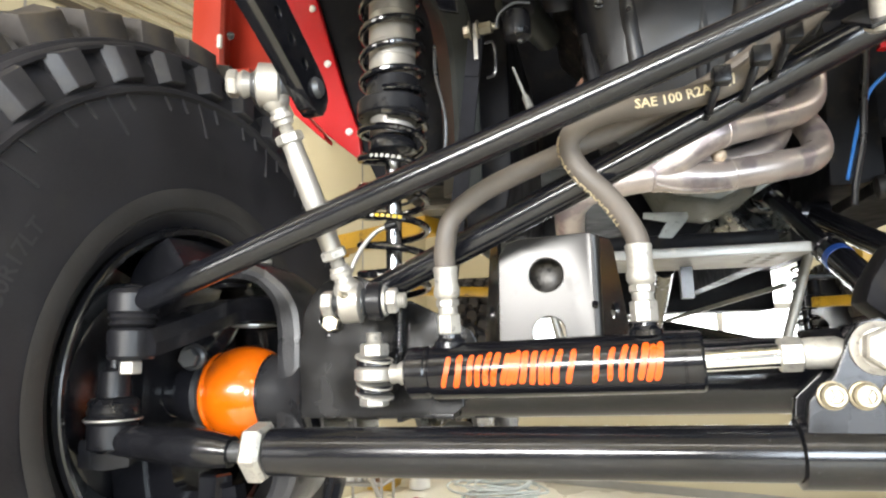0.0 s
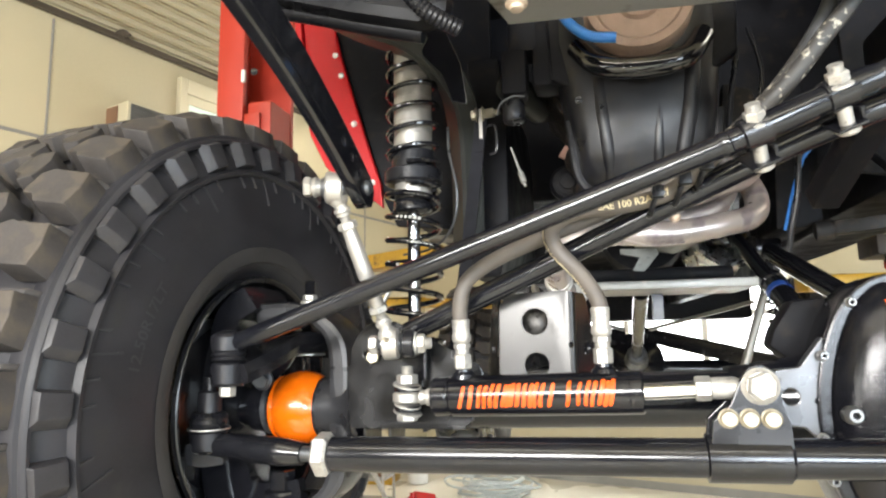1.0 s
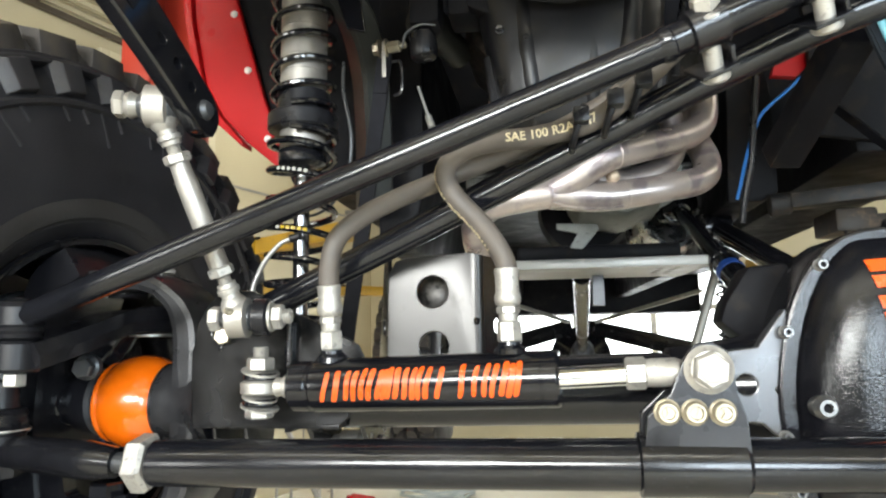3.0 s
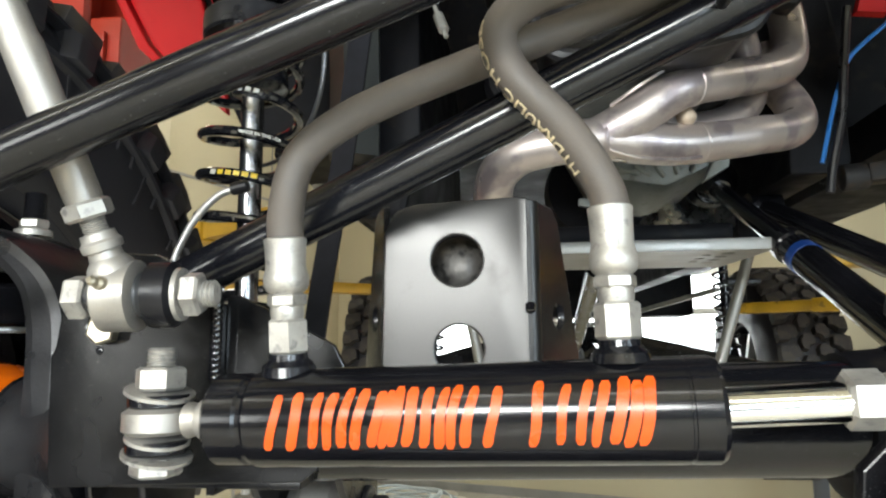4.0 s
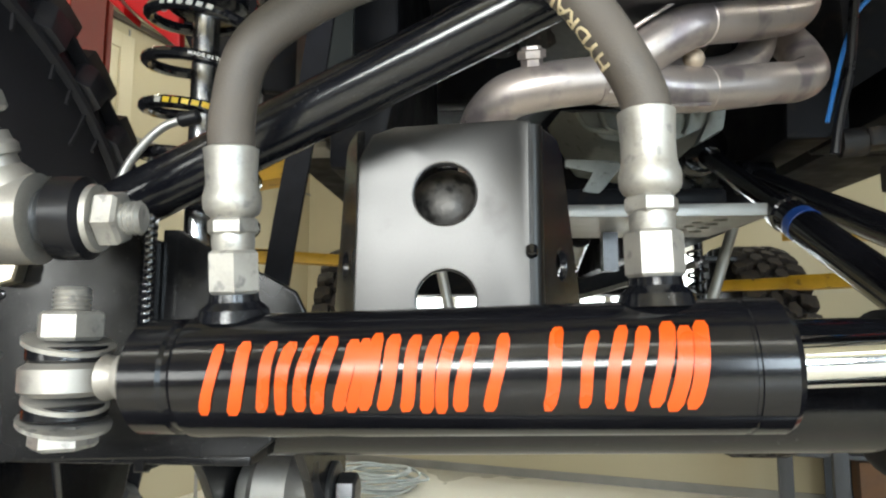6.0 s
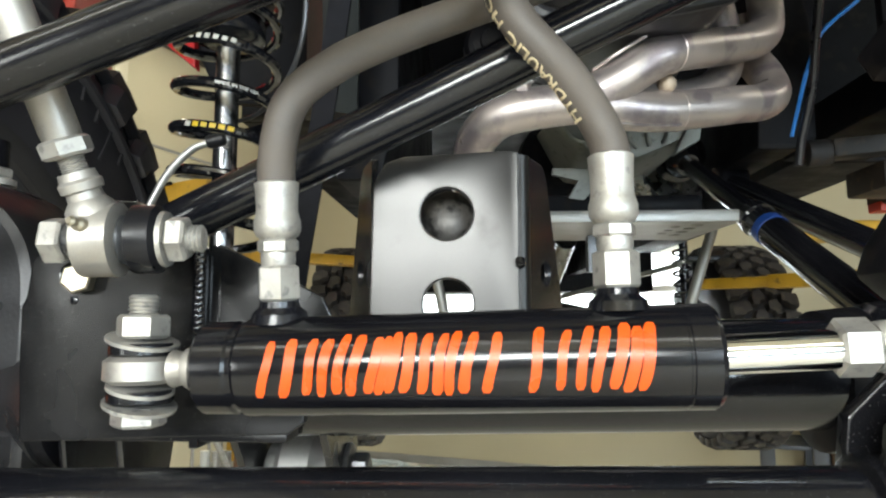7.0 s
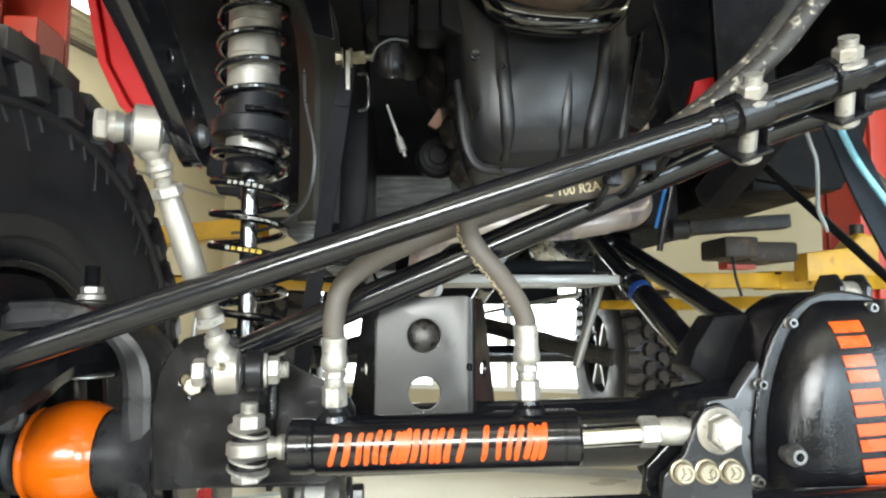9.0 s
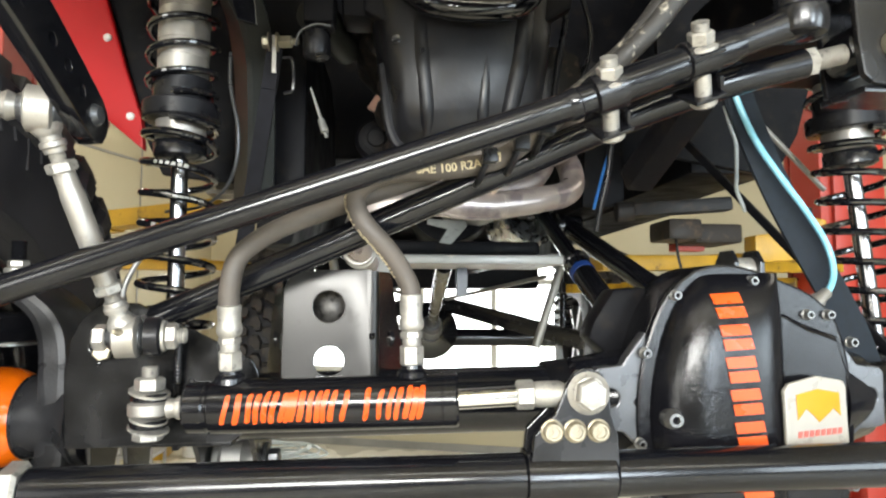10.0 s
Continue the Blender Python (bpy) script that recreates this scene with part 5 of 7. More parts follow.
arm = thing("sway_bar", (-0.30, 0.4, 1.7), "flat black drilled sway bar arm", "sway bar")
SA = V3((-0.272, 0.655, 1.584))
SB = V3((-0.316, 0.142, 1.885))
sd = (SB - SA).normalized()
sx = V3((0.90, -0.25, 0.15)).normalized()
sx = (sx - sd * sx.dot(sd)).normalized()
su = sx.cross(sd)
sl = (SB - SA).length


def on_arm(a, b, c):
    return SA + sd * a + su * (b + 0.36 * a * (a - 0.25)) + sx * c


side = [(a, 0.0275 + 0.0125 * a / sl) for a in (0.006, 0.05, 0.10, 0.15, 0.20, 0.26, 0.32, 0.40, 0.50, sl)]
o = [(-0.020, 0.0), (-0.018, 0.014), (-0.008, 0.024)] + side + [(a, -b) for a, b in reversed(side)] + [(-0.008, -0.024), (-0.018, -0.014)]
bm = plate(B(), o, 0.020, on_arm, [circle(0.010, 0, 0.0065, 16), circle(0.042, 0, 0.0065, 16), circle(0.074, 0, 0.0065, 16), circle(0.106, 0, 0.0065, 16)])
part("arm", bm, GLOSS, arm, bevel=0.0055)
bm = plate(B(), [(0.15, 0.014), (0.20, 0.015), (0.25, 0.016), (0.30, 0.017), (0.36, 0.018), (0.36, -0.018), (0.30, -0.017), (0.25, -0.016), (0.20, -0.015), (0.15, -0.014)], 0.0012, lambda a, b, c: on_arm(a, b, 0.0201 + c))
part("raised_panel", bm, BLACK, arm, bevel=0.0004)
for k in range(7):
    a = 0.165 + k * 0.027
    part("raised_bar", plate(B(), [(a, 0.009), (a + 0.013, 0.009), (a + 0.016, -0.009), (a + 0.003, -0.009)], 0.0012, lambda p, q, c: on_arm(p, q, 0.0206 + c)), SATIN, arm)
part("arm_bolt", lathe(B(), on_arm(0.010, 0, 0.0), on_arm(0.010, 0, 0.028), [(0, 0.0085), (0.016, 0.0085), (0.0165, 0.012), (0.021, 0.0125), (0.026, 0.009), (0.027, 0.004)], 18), GREYMETAL, arm)

# ---------------------------------------------------------------- coil-over shocks


def helix(cx, cy, tiers, r, n=28):
    """Points of a spring whose front passes the given heights."""
    pts = []
    for k in range(len(tiers) - 1):
        for i in range(n):
            t = i / n
            a = -math.pi / 2 + math.tau * t
            pts.append((cx + r * math.cos(a), cy + r * math.sin(a), tiers[k] + (tiers[k + 1] - tiers[k]) * t))
    pts.append((cx, cy - r, tiers[-1]))
    return pts


def coilover(cx, cy, label, words):
    ob = thing("coilover_shock", (cx, cy, 1.29), label, "coil-over shock", "front coil-over shocks")
    p = []
    for k in range(11):
        z = 1.742 + k * 0.028
        p += [(z, 0.0415), (z + 0.024, 0.0415), (z + 0.0245, 0.0402), (z + 0.0275, 0.0402)]
    part("shock_body", lathe(B(), (cx, cy, 0.0), (cx, cy, 1), [(1.645, 0.02), (1.646, 0.0400)] + [(1.70, 0.0405)] + p + [(2.06, 0.041), (2.061, 0.02)], 44), ALU, ob, "fluted bare aluminium body")
    part("shaft", rod(B(), (cx, cy, 1.30), (cx, cy, 1.66), 0.0138, 28), SHAFTM, ob, "chromed shaft")
    part("end_cap", lathe(B(), (cx, cy, 1.622), (cx, cy, 1.655), [(0, 0.018), (0.004, 0.036), (0.008, 0.0425), (0.028, 0.0425), (0.033, 0.040)], 40), SATIN, ob)
    part("spring_slider", lathe(B(), (cx, cy, 1.688), (cx, cy, 1.762), [(0, 0.044), (0.001, 0.0600), (0.004, 0.0625), (0.028, 0.0625), (0.031, 0.060), (0.032, 0.0475), (0.072, 0.0468), (0.074, 0.042)], 44), PLASTIC, ob, "dark plastic spring slider")
    bm = sweep(B(), helix(cx, cy, [1.728, 1.762, 1.808, 1.854, 1.900, 1.945, 1.99, 2.035], 0.0545), 0.0058, 10, 1)
    part("upper_spring", bm, GLOSS, ob, "gloss black coil spring")
    bm = sweep(B(), helix(cx, cy, [1.685, 1.660, 1.607, 1.556, 1.506, 1.456, 1.407, 1.358, 1.322, 1.312], 0.0575), 0.0063, 10, 1)
    low = part("lower_spring", bm, GLOSS, ob, "gloss black coil spring")
    part("spring_seat", lathe(B(), (cx, cy, 1.285), (cx, cy, 1.308), [(0, 0.02), (0.002, 0.05), (0.012, 0.064), (0.02, 0.064), (0.023, 0.03)], 36), SATIN, ob)
    part("lower_eye", lathe(B(), (cx, cy - 0.03, 1.27), (cx, cy + 0.03, 1.27), [(0, 0.02), (0.003, 0.026), (0.057, 0.026), (0.06, 0.02)], 24), SATIN, ob)
    part("upper_eye", lathe(B(), (cx, cy - 0.03, 2.085), (cx, cy + 0.03, 2.085), [(0, 0.02), (0.003, 0.028), (0.057, 0.028), (0.06, 0.02)], 24), SATIN, ob)
    if words:
        def ring(z0, r0):
            return lambda s, h, proud: (cx + (r0 + 0.0064) * math.sin((s + 0.010) / r0), cy - (r0 + 0.0064) * math.cos((s + 0.010) / r0), z0 + h - 0.002 + (s + 0.010) / (math.tau * r0) * -0.05)
        lettering("MADE IN THE USA", 0.0054, ring(1.556, 0.0575), WHITE, "print", low, "white printed words")
        for k in range(6):
            bm = B()
            a0 = -0.35 + k * 0.15
            f = lambda a, h: (cx + 0.0641 * math.sin(a), cy - 0.0641 * math.cos(a), 1.506 + h - a / math.tau * 0.05)
            vs = [bm.verts.new(f(a0 + da, h)) for da, h in ((0, -0.0025), (0.11, -0.003), (0.13, 0.0025), (0.02, 0.003))]
            bm.faces.new(vs)
            bmesh.ops.solidify(bm, geom=bm.faces[:], thickness=0.0006)
            part("mark", bm, YELLOWPRINT if k != 0 else WHITE, low, "yellow sticker shape")
            bm = B()
            f2 = lambda a, h: (cx + 0.0641 * math.sin(a), cy - 0.0641 * math.cos(a), 1.607 + h - a / math.tau * 0.05)
            vs = [bm.verts.new(f2(a0 + da, h)) for da, h in ((0, -0.0025), (0.09, -0.003), (0.12, 0.0022), (0.03, 0.003))]
            bm.faces.new(vs)
            bmesh.ops.solidify(bm, geom=bm.faces[:], thickness=0.0006)
            part("mark", bm, WHITE, low, "white sticker shape")
    return ob


YELLOWPRINT = material("yellow_print", (0.75, 0.55, 0.03), 0.4, 0, 0.05, 20, 200, 0)
coilover(-0.287, 1.035, "coil-over shock with gloss black springs and aluminium body", True)
far_shock = coilover(0.872, 0.985, "coil-over shock with gloss black springs beside the frame", False)
far_shock.matrix_world = Matrix.Translation((0.905, 0.985, 1.29)) @ Matrix.Rotation(-0.1, 4, "Y")
# reservoir line beside the shock
ob = thing("brake_line", (-0.2, 1.0, 1.6), "thin braided steel brake line", "brake line")
part("line", sweep(B(), [(-0.20, 1.0, 1.80), (-0.195, 0.985, 1.74), (-0.178, 0.975, 1.66), (-0.185, 0.985, 1.60), (-0.215, 1.02, 1.565), (-0.27, 1.08, 1.55), (-0.33, 1.10, 1.545)], 0.0028, 10), GREYMETAL, ob)
ob = thing("breather_tube", (-0.34, 0.97, 1.37), "silvery braided tube beside the spring", "tube")
part("line", sweep(B(), [(-0.275, 0.975, 1.488), (-0.297, 0.972, 1.479), (-0.319, 0.97, 1.456), (-0.334, 0.97, 1.431), (-0.345, 0.97, 1.400), (-0.350, 0.975, 1.34)], 0.0042, 12), CASTALU, ob)
part("end_sleeve", lathe(B(), (-0.283, 0.9745, 1.4862), (-0.262, 0.977, 1.4915), [(0, 0.0055), (0.002, 0.0072), (0.018, 0.0072), (0.021, 0.005)], 16), PLASTIC, ob, "black end sleeve")

# ---------------------------------------------------------------- limit straps


def strap(pts, w, mat, label, group="limit straps"):
    ob = thing("limit_strap", pts[-1], label, "strap", group)
    part("webbing", sweep(B(), pts, 0, step=5, section=[(-0.003, -w / 2), (0.003, -w / 2), (0.003, w / 2), (-0.003, w / 2)]), mat, ob)
    a, b = V3(pts[0]), V3(pts[1])
    u = (b - a).normalized()
    part("stitched_loop", sweep(B(), [a - u * 0.012, a + u * 0.03, a + u * 0.062], 0, step=3, section=[(-0.0055, -w * 0.46), (0.0055, -w * 0.46), (0.0055, w * 0.46), (-0.0055, w * 0.46)]), mat, ob)
    return ob


strap([(-0.134, 1.028, 1.81), (-0.148, 1.03, 1.70), (-0.170, 1.03, 1.53), (-0.192, 1.018, 1.36), (-0.205, 1.02, 1.25)], 0.026, WEB, "black nylon limit strap hanging from the frame")
strap([(0.607, 0.90, 1.765), (0.63, 0.90, 1.69), (0.675, 0.90, 1.58), (0.725, 0.90, 1.48), (0.79, 0.90, 1.36), (0.82, 0.90, 1.28)], 0.050, BLUEWEB, "slate grey nylon limit strap beside the blue tube")
ob = thing("strap_mount", (-0.131, 1.028, 1.822), "zinc strap clip with through bolt on the frame", "strap clip")
bm = plate(B(), [(-0.135, 1.774), (-0.136, 1.840), (-0.129, 1.840), (-0.128, 1.774)], 0.004, XZ(1.015))
part("clip", bm, ZINC, ob, bevel=0.001)
bolt(ob, (-0.128, 1.02, 1.8285), (-0.106, 1.018, 1.8295), 0.0108, YZINC, True, "nut", 0.012)
bolt(ob, (-0.140, 1.02, 1.8285), (-0.150, 1.02, 1.828), 0.0108, YZINC, True, "head")
bm = sweep(B(), [(-0.116, 1.015, 1.80), (-0.100, 1.01, 1.795), (-0.098, 1.01, 1.745), (-0.113, 1.015, 1.738)], 0.003, 8, 4)
part("wire_clip", bm, SATIN, ob)

# ---------------------------------------------------------------- frame and body
frame_ob = thing("chassis", (0.26, 1.4, 1.6), "black vehicle frame rails and shock towers", "frame")
bm = plate(B(), [(-0.20, 1.50), (-0.20, 2.05), (-0.12, 2.05), (-0.105, 1.90), (-0.105, 1.62), (-0.13, 1.50)], 0.7, XZ(1.23))
part("rail", bm, DARK, frame_ob, bevel=0.01)
bm = plate(B(), [(0.58, 1.64), (0.60, 2.05), (0.68, 2.05), (0.70, 1.90), (0.70, 1.66), (0.66, 1.64)], 0.48, XZ(1.62))
part("rail", bm, DARK, frame_ob, bevel=0.01)
# curved tower hoop above the shock
hoop = [(-0.66, 0.98, 2.18), (-0.50, 0.98, 2.11), (-0.391, 0.98, 2.045), (-0.27, 0.98, 1.985), (-0.198, 1.03, 1.915), (-0.190, 1.12, 1.845), (-0.190, 1.16, 1.715), (-0.192, 1.17, 1.575)]
part("tower_hoop", sweep(B(), hoop, 0, step=6, section=[(-0.022, -0.034), (-0.028, -0.026), (-0.028, 0.026), (-0.022, 0.034), (0.022, 0.034), (0.028, 0.026), (0.028, -0.026), (0.022, -0.034)]), TOWERM, frame_ob, "curved black tower plate")
bm = plate(B(), [(-0.27, 2.03), (-0.19, 1.99), (-0.16, 1.92), (-0.148, 1.83), (-0.18, 1.84), (-0.20, 1.90), (-0.24, 1.945)], 0.008, XZ(0.955))
part("tower_gusset", bm, BLACK, frame_ob, bevel=0.0015)
bm = B()
beam(bm, (0.556, 1.175, 1.628), (0.60, 0.96, 1.76), 0.055, 0.05)
part("brace", bm, DARK, frame_ob, bevel=0.005)
bm = B()
beam(bm, (0.66, 1.245, 1.765), (0.862, 0.90, 1.308), 0.012, 0.015)
part("brace", bm, DARK, frame_ob, bevel=0.003)
part("panhard_link", rod(B(), (0.735, 1.06, 1.738), (0.878, 1.066, 1.598), 0.0048, 12), CASTALU, frame_ob)
# track-bar frame bracket
bm = plate(B(), [(0.618, 1.765), (0.735, 1.765), (0.732, 1.680), (0.722, 1.655), (0.700, 1.643), (0.64, 1.650), (0.628, 1.660), (0.622, 1.70)], 0.010, XZ(0.632), [circle(0.667, 1.697, 0.007, 16)])
part("bar_bracket", bm, DUSTY, frame_ob, "black folded track bar bracket", bevel=0.0025)
bm = plate(B(), [(0.635, 1.79), (0.75, 1.79), (0.735, 1.645), (0.64, 1.655), (0.635, 1.70)], 0.010, XZ(0.715))
part("bracket_back", bm, SATIN, frame_ob, bevel=0.002)
bm = plate(B(), [(0.635, 0.642), (0.720, 0.642), (0.720, 0.715), (0.628, 0.715)], 0.008, XY(1.642))
part("bracket_floor", bm, SATIN, frame_ob, bevel=0.002)
bm = B()
block(bm, (0.60, 0.64, 1.772), (0.90, 1.02, 1.90))
part("front_rail", bm, DARK, frame_ob, bevel=0.012)
bm = lathe(B(), (0.667, 0.632, 1.697), (0.667, 0.620, 1.697), [(0, 0.0172), (0.004, 0.0172), (0.008, 0.0155), (0.010, 0.011), (0.010, 0)], 28)
part("bracket_bolt", bm, YZINC, frame_ob)
# pitman arm and steering box
pit = thing("pitman_arm", (0.52, 0.60, 1.77), "black forged pitman arm on the steering box", "pitman arm")
bm = sweep(B(), [(0.512, 0.58, 1.778), (0.55, 0.615, 1.790), (0.598, 0.66, 1.808)], 0, section=[(-0.014, -0.03), (-0.008, -0.034), (0.008, -0.034), (0.014, -0.03), (0.014, 0.03), (0.008, 0.034), (-0.008, 0.034), (-0.014, 0.03)])
part("arm", bm, CAST, pit)
part("sector_boss", lathe(B(), (0.598, 0.66, 1.785), (0.598, 0.66, 1.835), [(0, 0.024), (0.004, 0.033), (0.012, 0.036), (0.036, 0.036), (0.05, 0.032)], 32), CAST, pit)
part("sector_nut", hexa(B(), (0.595, 0.658, 1.752), (0.595, 0.658, 1.784), 0.0235), SATIN, pit)
part("box_housing", lathe(B(), (0.598, 0.66, 1.832), (0.60, 0.68, 2.1), [(0, 0.04), (0.02, 0.058), (0.05, 0.060), (0.055, 0.068), (0.12, 0.068), (0.14, 0.08), (0.265, 0.08)], 32), CAST, pit)
# aluminium cross beam in front of the engine
cmx = thing("cross_beam", (0.15, 0.6, 1.83), "pale aluminium beam in front of the engine", "cross beam")
bm = plate(B(), [(-0.105, 1.93), (-0.083, 1.846), (-0.060, 1.820), (-0.030, 1.813), (0.48, 1.802), (0.56, 1.85), (0.56, 2.02), (-0.105, 2.02)], 0.012, XZ(0.490))
part("face", bm, BEAMALU, cmx, bevel=0.003)
bm = plate(B(), [(-0.04, 0.502), (0.50, 0.502), (0.47, 0.595), (-0.015, 0.595)], 0.010, lambda a, b, c: (a, b, 1.806 - 0.02 * (a + 0.03) + c))
part("underside", bm, BEAMALU, cmx, bevel=0.003)
part("drain_plug", lathe(B(), (0.003, 0.534, 1.806), (0.003, 0.533, 1.794), [(0, 0.016), (0.004, 0.015), (0.006, 0.010), (0.011, 0.009), (0.012, 0)], 20), TANWELD, cmx, "rusty tan plug")
ob = thing("bumper_wing", (-0.35, 0.62, 1.9), "black lower wing of the front bumper", "bumper")
o = [(-0.70, 2.09), (-0.602, 2.018), (-0.523, 1.957), (-0.426, 1.900), (-0.353, 1.879), (-0.247, 1.845), (-0.15, 1.818), (-0.10, 1.83), (-0.09, 2.5), (-0.75, 2.5)]
part("skin", plate(B(), o, 0.05, XZ(0.575)), WINGM, ob, bevel=0.02)
part("lip", sweep(B(), [(a, 0.618, b + 0.002) for a, b in o[:7]], 0.014, 16, 5), WINGM, ob)
ob = thing("wiring_loom", (-0.17, 0.55, 1.9), "black ribbed wiring conduit", "conduit")
pts = smooth_path([(-0.215, 0.556, 2.15), (-0.205, 0.556, 2.03), (-0.188, 0.556, 1.94), (-0.165, 0.558, 1.875), (-0.135, 0.565, 1.832), (-0.09, 0.60, 1.812)], 16)
bm = B()
sweep(bm, pts, [0.0135 if k % 2 else 0.0115 for k in range(len(pts))], 14, 1)
part("conduit", bm, PLASTIC, ob)

# red wing panel with black liner
wing = thing("wing_panel", (-0.6, 1.35, 1.7), "red painted inner wing panel with white rivets", "body panel")
WY = 1.28
o = [(-0.690, 2.42), (-0.655, 2.06), (-0.622, 1.905), (-0.578, 1.825), (-0.520, 1.762), (-0.440, 1.695), (-0.446, 1.76), (-0.484, 1.875), (-0.561, 2.13), (-0.63, 2.42)]
part("red_panel", plate(B(), o, 0.02, XZ(WY)), REDPAINT, wing, bevel=0.004)
o = [(-0.712, 2.42), (-0.676, 2.06), (-0.641, 1.905), (-0.596, 1.815), (-0.524, 1.748), (-0.523, 1.760), (-0.580, 1.823), (-0.624, 1.903), (-0.657, 2.06), (-0.692, 2.42)]
part("red_flange", plate(B(), o, 0.05, XZ(WY - 0.012)), REDPAINT, wing, bevel=0.003)
for x, z in ((-0.575, 2.13), (-0.558, 2.07), (-0.520, 1.93), (-0.468, 1.765)):
    part("rivet", lathe(B(), (x, WY, z), (x, WY - 0.006, z), [(0, 0.0085), (0.003, 0.008), (0.006, 0.004), (0.006, 0)], 14), WHITE, wing)
liner = plate(B(), [(-0.66, 2.48), (-0.57, 2.13), (-0.49, 1.88), (-0.45, 1.735), (-0.41, 1.65), (-0.15, 1.62), (-0.15, 2.48)], 0.02, XZ(WY + 0.025))
part("liner", liner, DARK, wing, "matt black inner liner", bevel=0.004)
body = thing("off_road_vehicle", (0.26, 2.2, 1.75), "dark underside of the off-road vehicle body", "vehicle")
bm = B()
block(bm, (-0.62, 1.95, 1.82), (1.24, 4.75, 1.95))
block(bm, (-0.6, 1.9, 1.82), (1.12, 1.96, 2.7))
part("floor_pan", bm, DARK, body, bevel=0.01)
bm = B()
block(bm, (-0.70, 0.75, 2.50), (1.22, 2.0, 2.56))
part("bonnet", bm, DARK, body, bevel=0.01)
bm = plate(B(), [(0.70, 2.5), (0.72, 1.74), (0.96, 1.70), (1.01, 1.705), (1.065, 1.80), (1.11, 1.95), (1.15, 2.1), (1.2, 2.5)], 0.02, XZ(1.42))
part("right_liner", bm, DARK, body, bevel=0.004)
bm = B()
block(bm, (0.80, 1.44, 1.702), (1.015, 2.0, 1.80))
block(bm, (0.84, 2.0, 1.702), (1.10, 4.3, 1.83))
part("rocker", bm, DARK, body, "long black rocker rail", bevel=0.012)
bm = plate(B(), [(0.648, 1.892), (0.70, 1.885), (0.745, 1.93), (0.745, 1.99), (0.672, 1.97)], 0.02, XZ(1.45))
part("red_flap", bm, REDPAINT, body, "small red panel showing through")
bm = B()
block(bm, (-0.45, 4.40, 1.47), (1.10, 4.78, 1.82))
part("rear_valance", bm, DARK, body, bevel=0.02)
for x in (-0.08, 0.60):
    bm = B()
    beam(bm, (x, 1.9, 1.60), (x, 4.6, 1.64), 0.07, 0.13)
    part("rear_rail", bm, DARK, frame_ob, bevel=0.008)

# ---------------------------------------------------------------- engine and exhaust
SUMP = material("oily_black_sump", (0.006, 0.006, 0.0075), 0.36, 0, 0.6, 14, 60, 0.8, stain=(0.010, 0.009, 0.0085), stain_at=0.55, spec=0.38, rough_vary=0.12)
TANCLIP = material("tan_gasket", (0.42, 0.25, 0.19), 0.6, 0, 0.2, 30, 200, 0.1)
eng = thing("engine", (0.2, 1.1, 1.65), "dark oily engine with sump and rusty front pulley", "engine")
o = [(0.075, 1.655), (0.13, 1.640), (0.27, 1.655), (0.325, 1.68), (0.345, 1.80), (0.36, 1.95), (0.36, 2.3), (0.02, 2.3), (0.02, 1.95), (0.05, 1.80)]
oc = (0.19, 2.0)
bm = stack(B(), [(shrink(o, oc, 0.22), 0.962), (shrink(o, oc, 0.45), 0.966), (shrink(o, oc, 0.66), 0.974), (shrink(o, oc, 0.80), 0.984), (shrink(o, oc, 0.91), 0.999), (shrink(o, oc, 0.975), 1.02), (o, 1.06), (shrink(o, oc, 1.02), 1.35)])
part("sump", bm, SUMP, eng, bevel=0.022, sharp=60)
bm = lathe(B(), (0.195, 0.985, 1.995), (0.195, 0.90, 1.995), [(0, 0.06), (0.01, 0.10), (0.018, 0.104), (0.03, 0.098), (0.04, 0.104), (0.05, 0.098), (0.06, 0.104), (0.07, 0.10), (0.072, 0.085), (0.066, 0.08), (0.066, 0.045), (0.075, 0.04), (0.075, 0)], 56)
part("pulley", bm, RUST, eng, "tan rusty crank pulley")
part("front_tube", sweep(B(), [(0.075, 0.97, 1.93), (0.115, 0.935, 1.875), (0.19, 0.92, 1.855), (0.275, 0.935, 1.872), (0.315, 0.97, 1.93)], 0.021, 16), GLOSS, eng)
part("blue_hose", sweep(B(), [(0.04, 0.93, 2.02), (0.06, 0.92, 1.965), (0.10, 0.91, 1.925), (0.15, 0.91, 1.915)], 0.010, 12), DEEPBLUE, eng, "bright blue hose")
part("timing_case", plate(B(), [(0.02, 1.88), (0.10, 1.84), (0.30, 1.85), (0.38, 1.90), (0.40, 2.3), (0.0, 2.3)], 0.03, XZ(0.995)), DARK, eng, bevel=0.006)
bm = B()
block(bm, (-0.02, 1.02, 1.88), (0.04, 1.10, 2.06))
block(bm, (-0.085, 1.0, 1.86), (-0.03, 1.06, 1.96))
block(bm, (-0.07, 1.02, 1.96), (0.0, 1.1, 2.1))
part("engine_mount", bm, DARK, eng, bevel=0.012)
part("sensor_lead", sweep(B(), [(-0.092, 0.99, 1.812), (-0.084, 0.98, 1.832), (-0.060, 0.98, 1.846), (-0.035, 0.99, 1.848)], 0.0022, 10), GREYMETAL, eng)
part("sender_can", lathe(B(), (-0.062, 1.02, 1.850), (-0.060, 1.02, 1.800), [(0, 0.020), (0.004, 0.024), (0.040, 0.024), (0.046, 0.021), (0.050, 0.012)], 24), PLASTIC, eng)
rnd = random.Random(11)
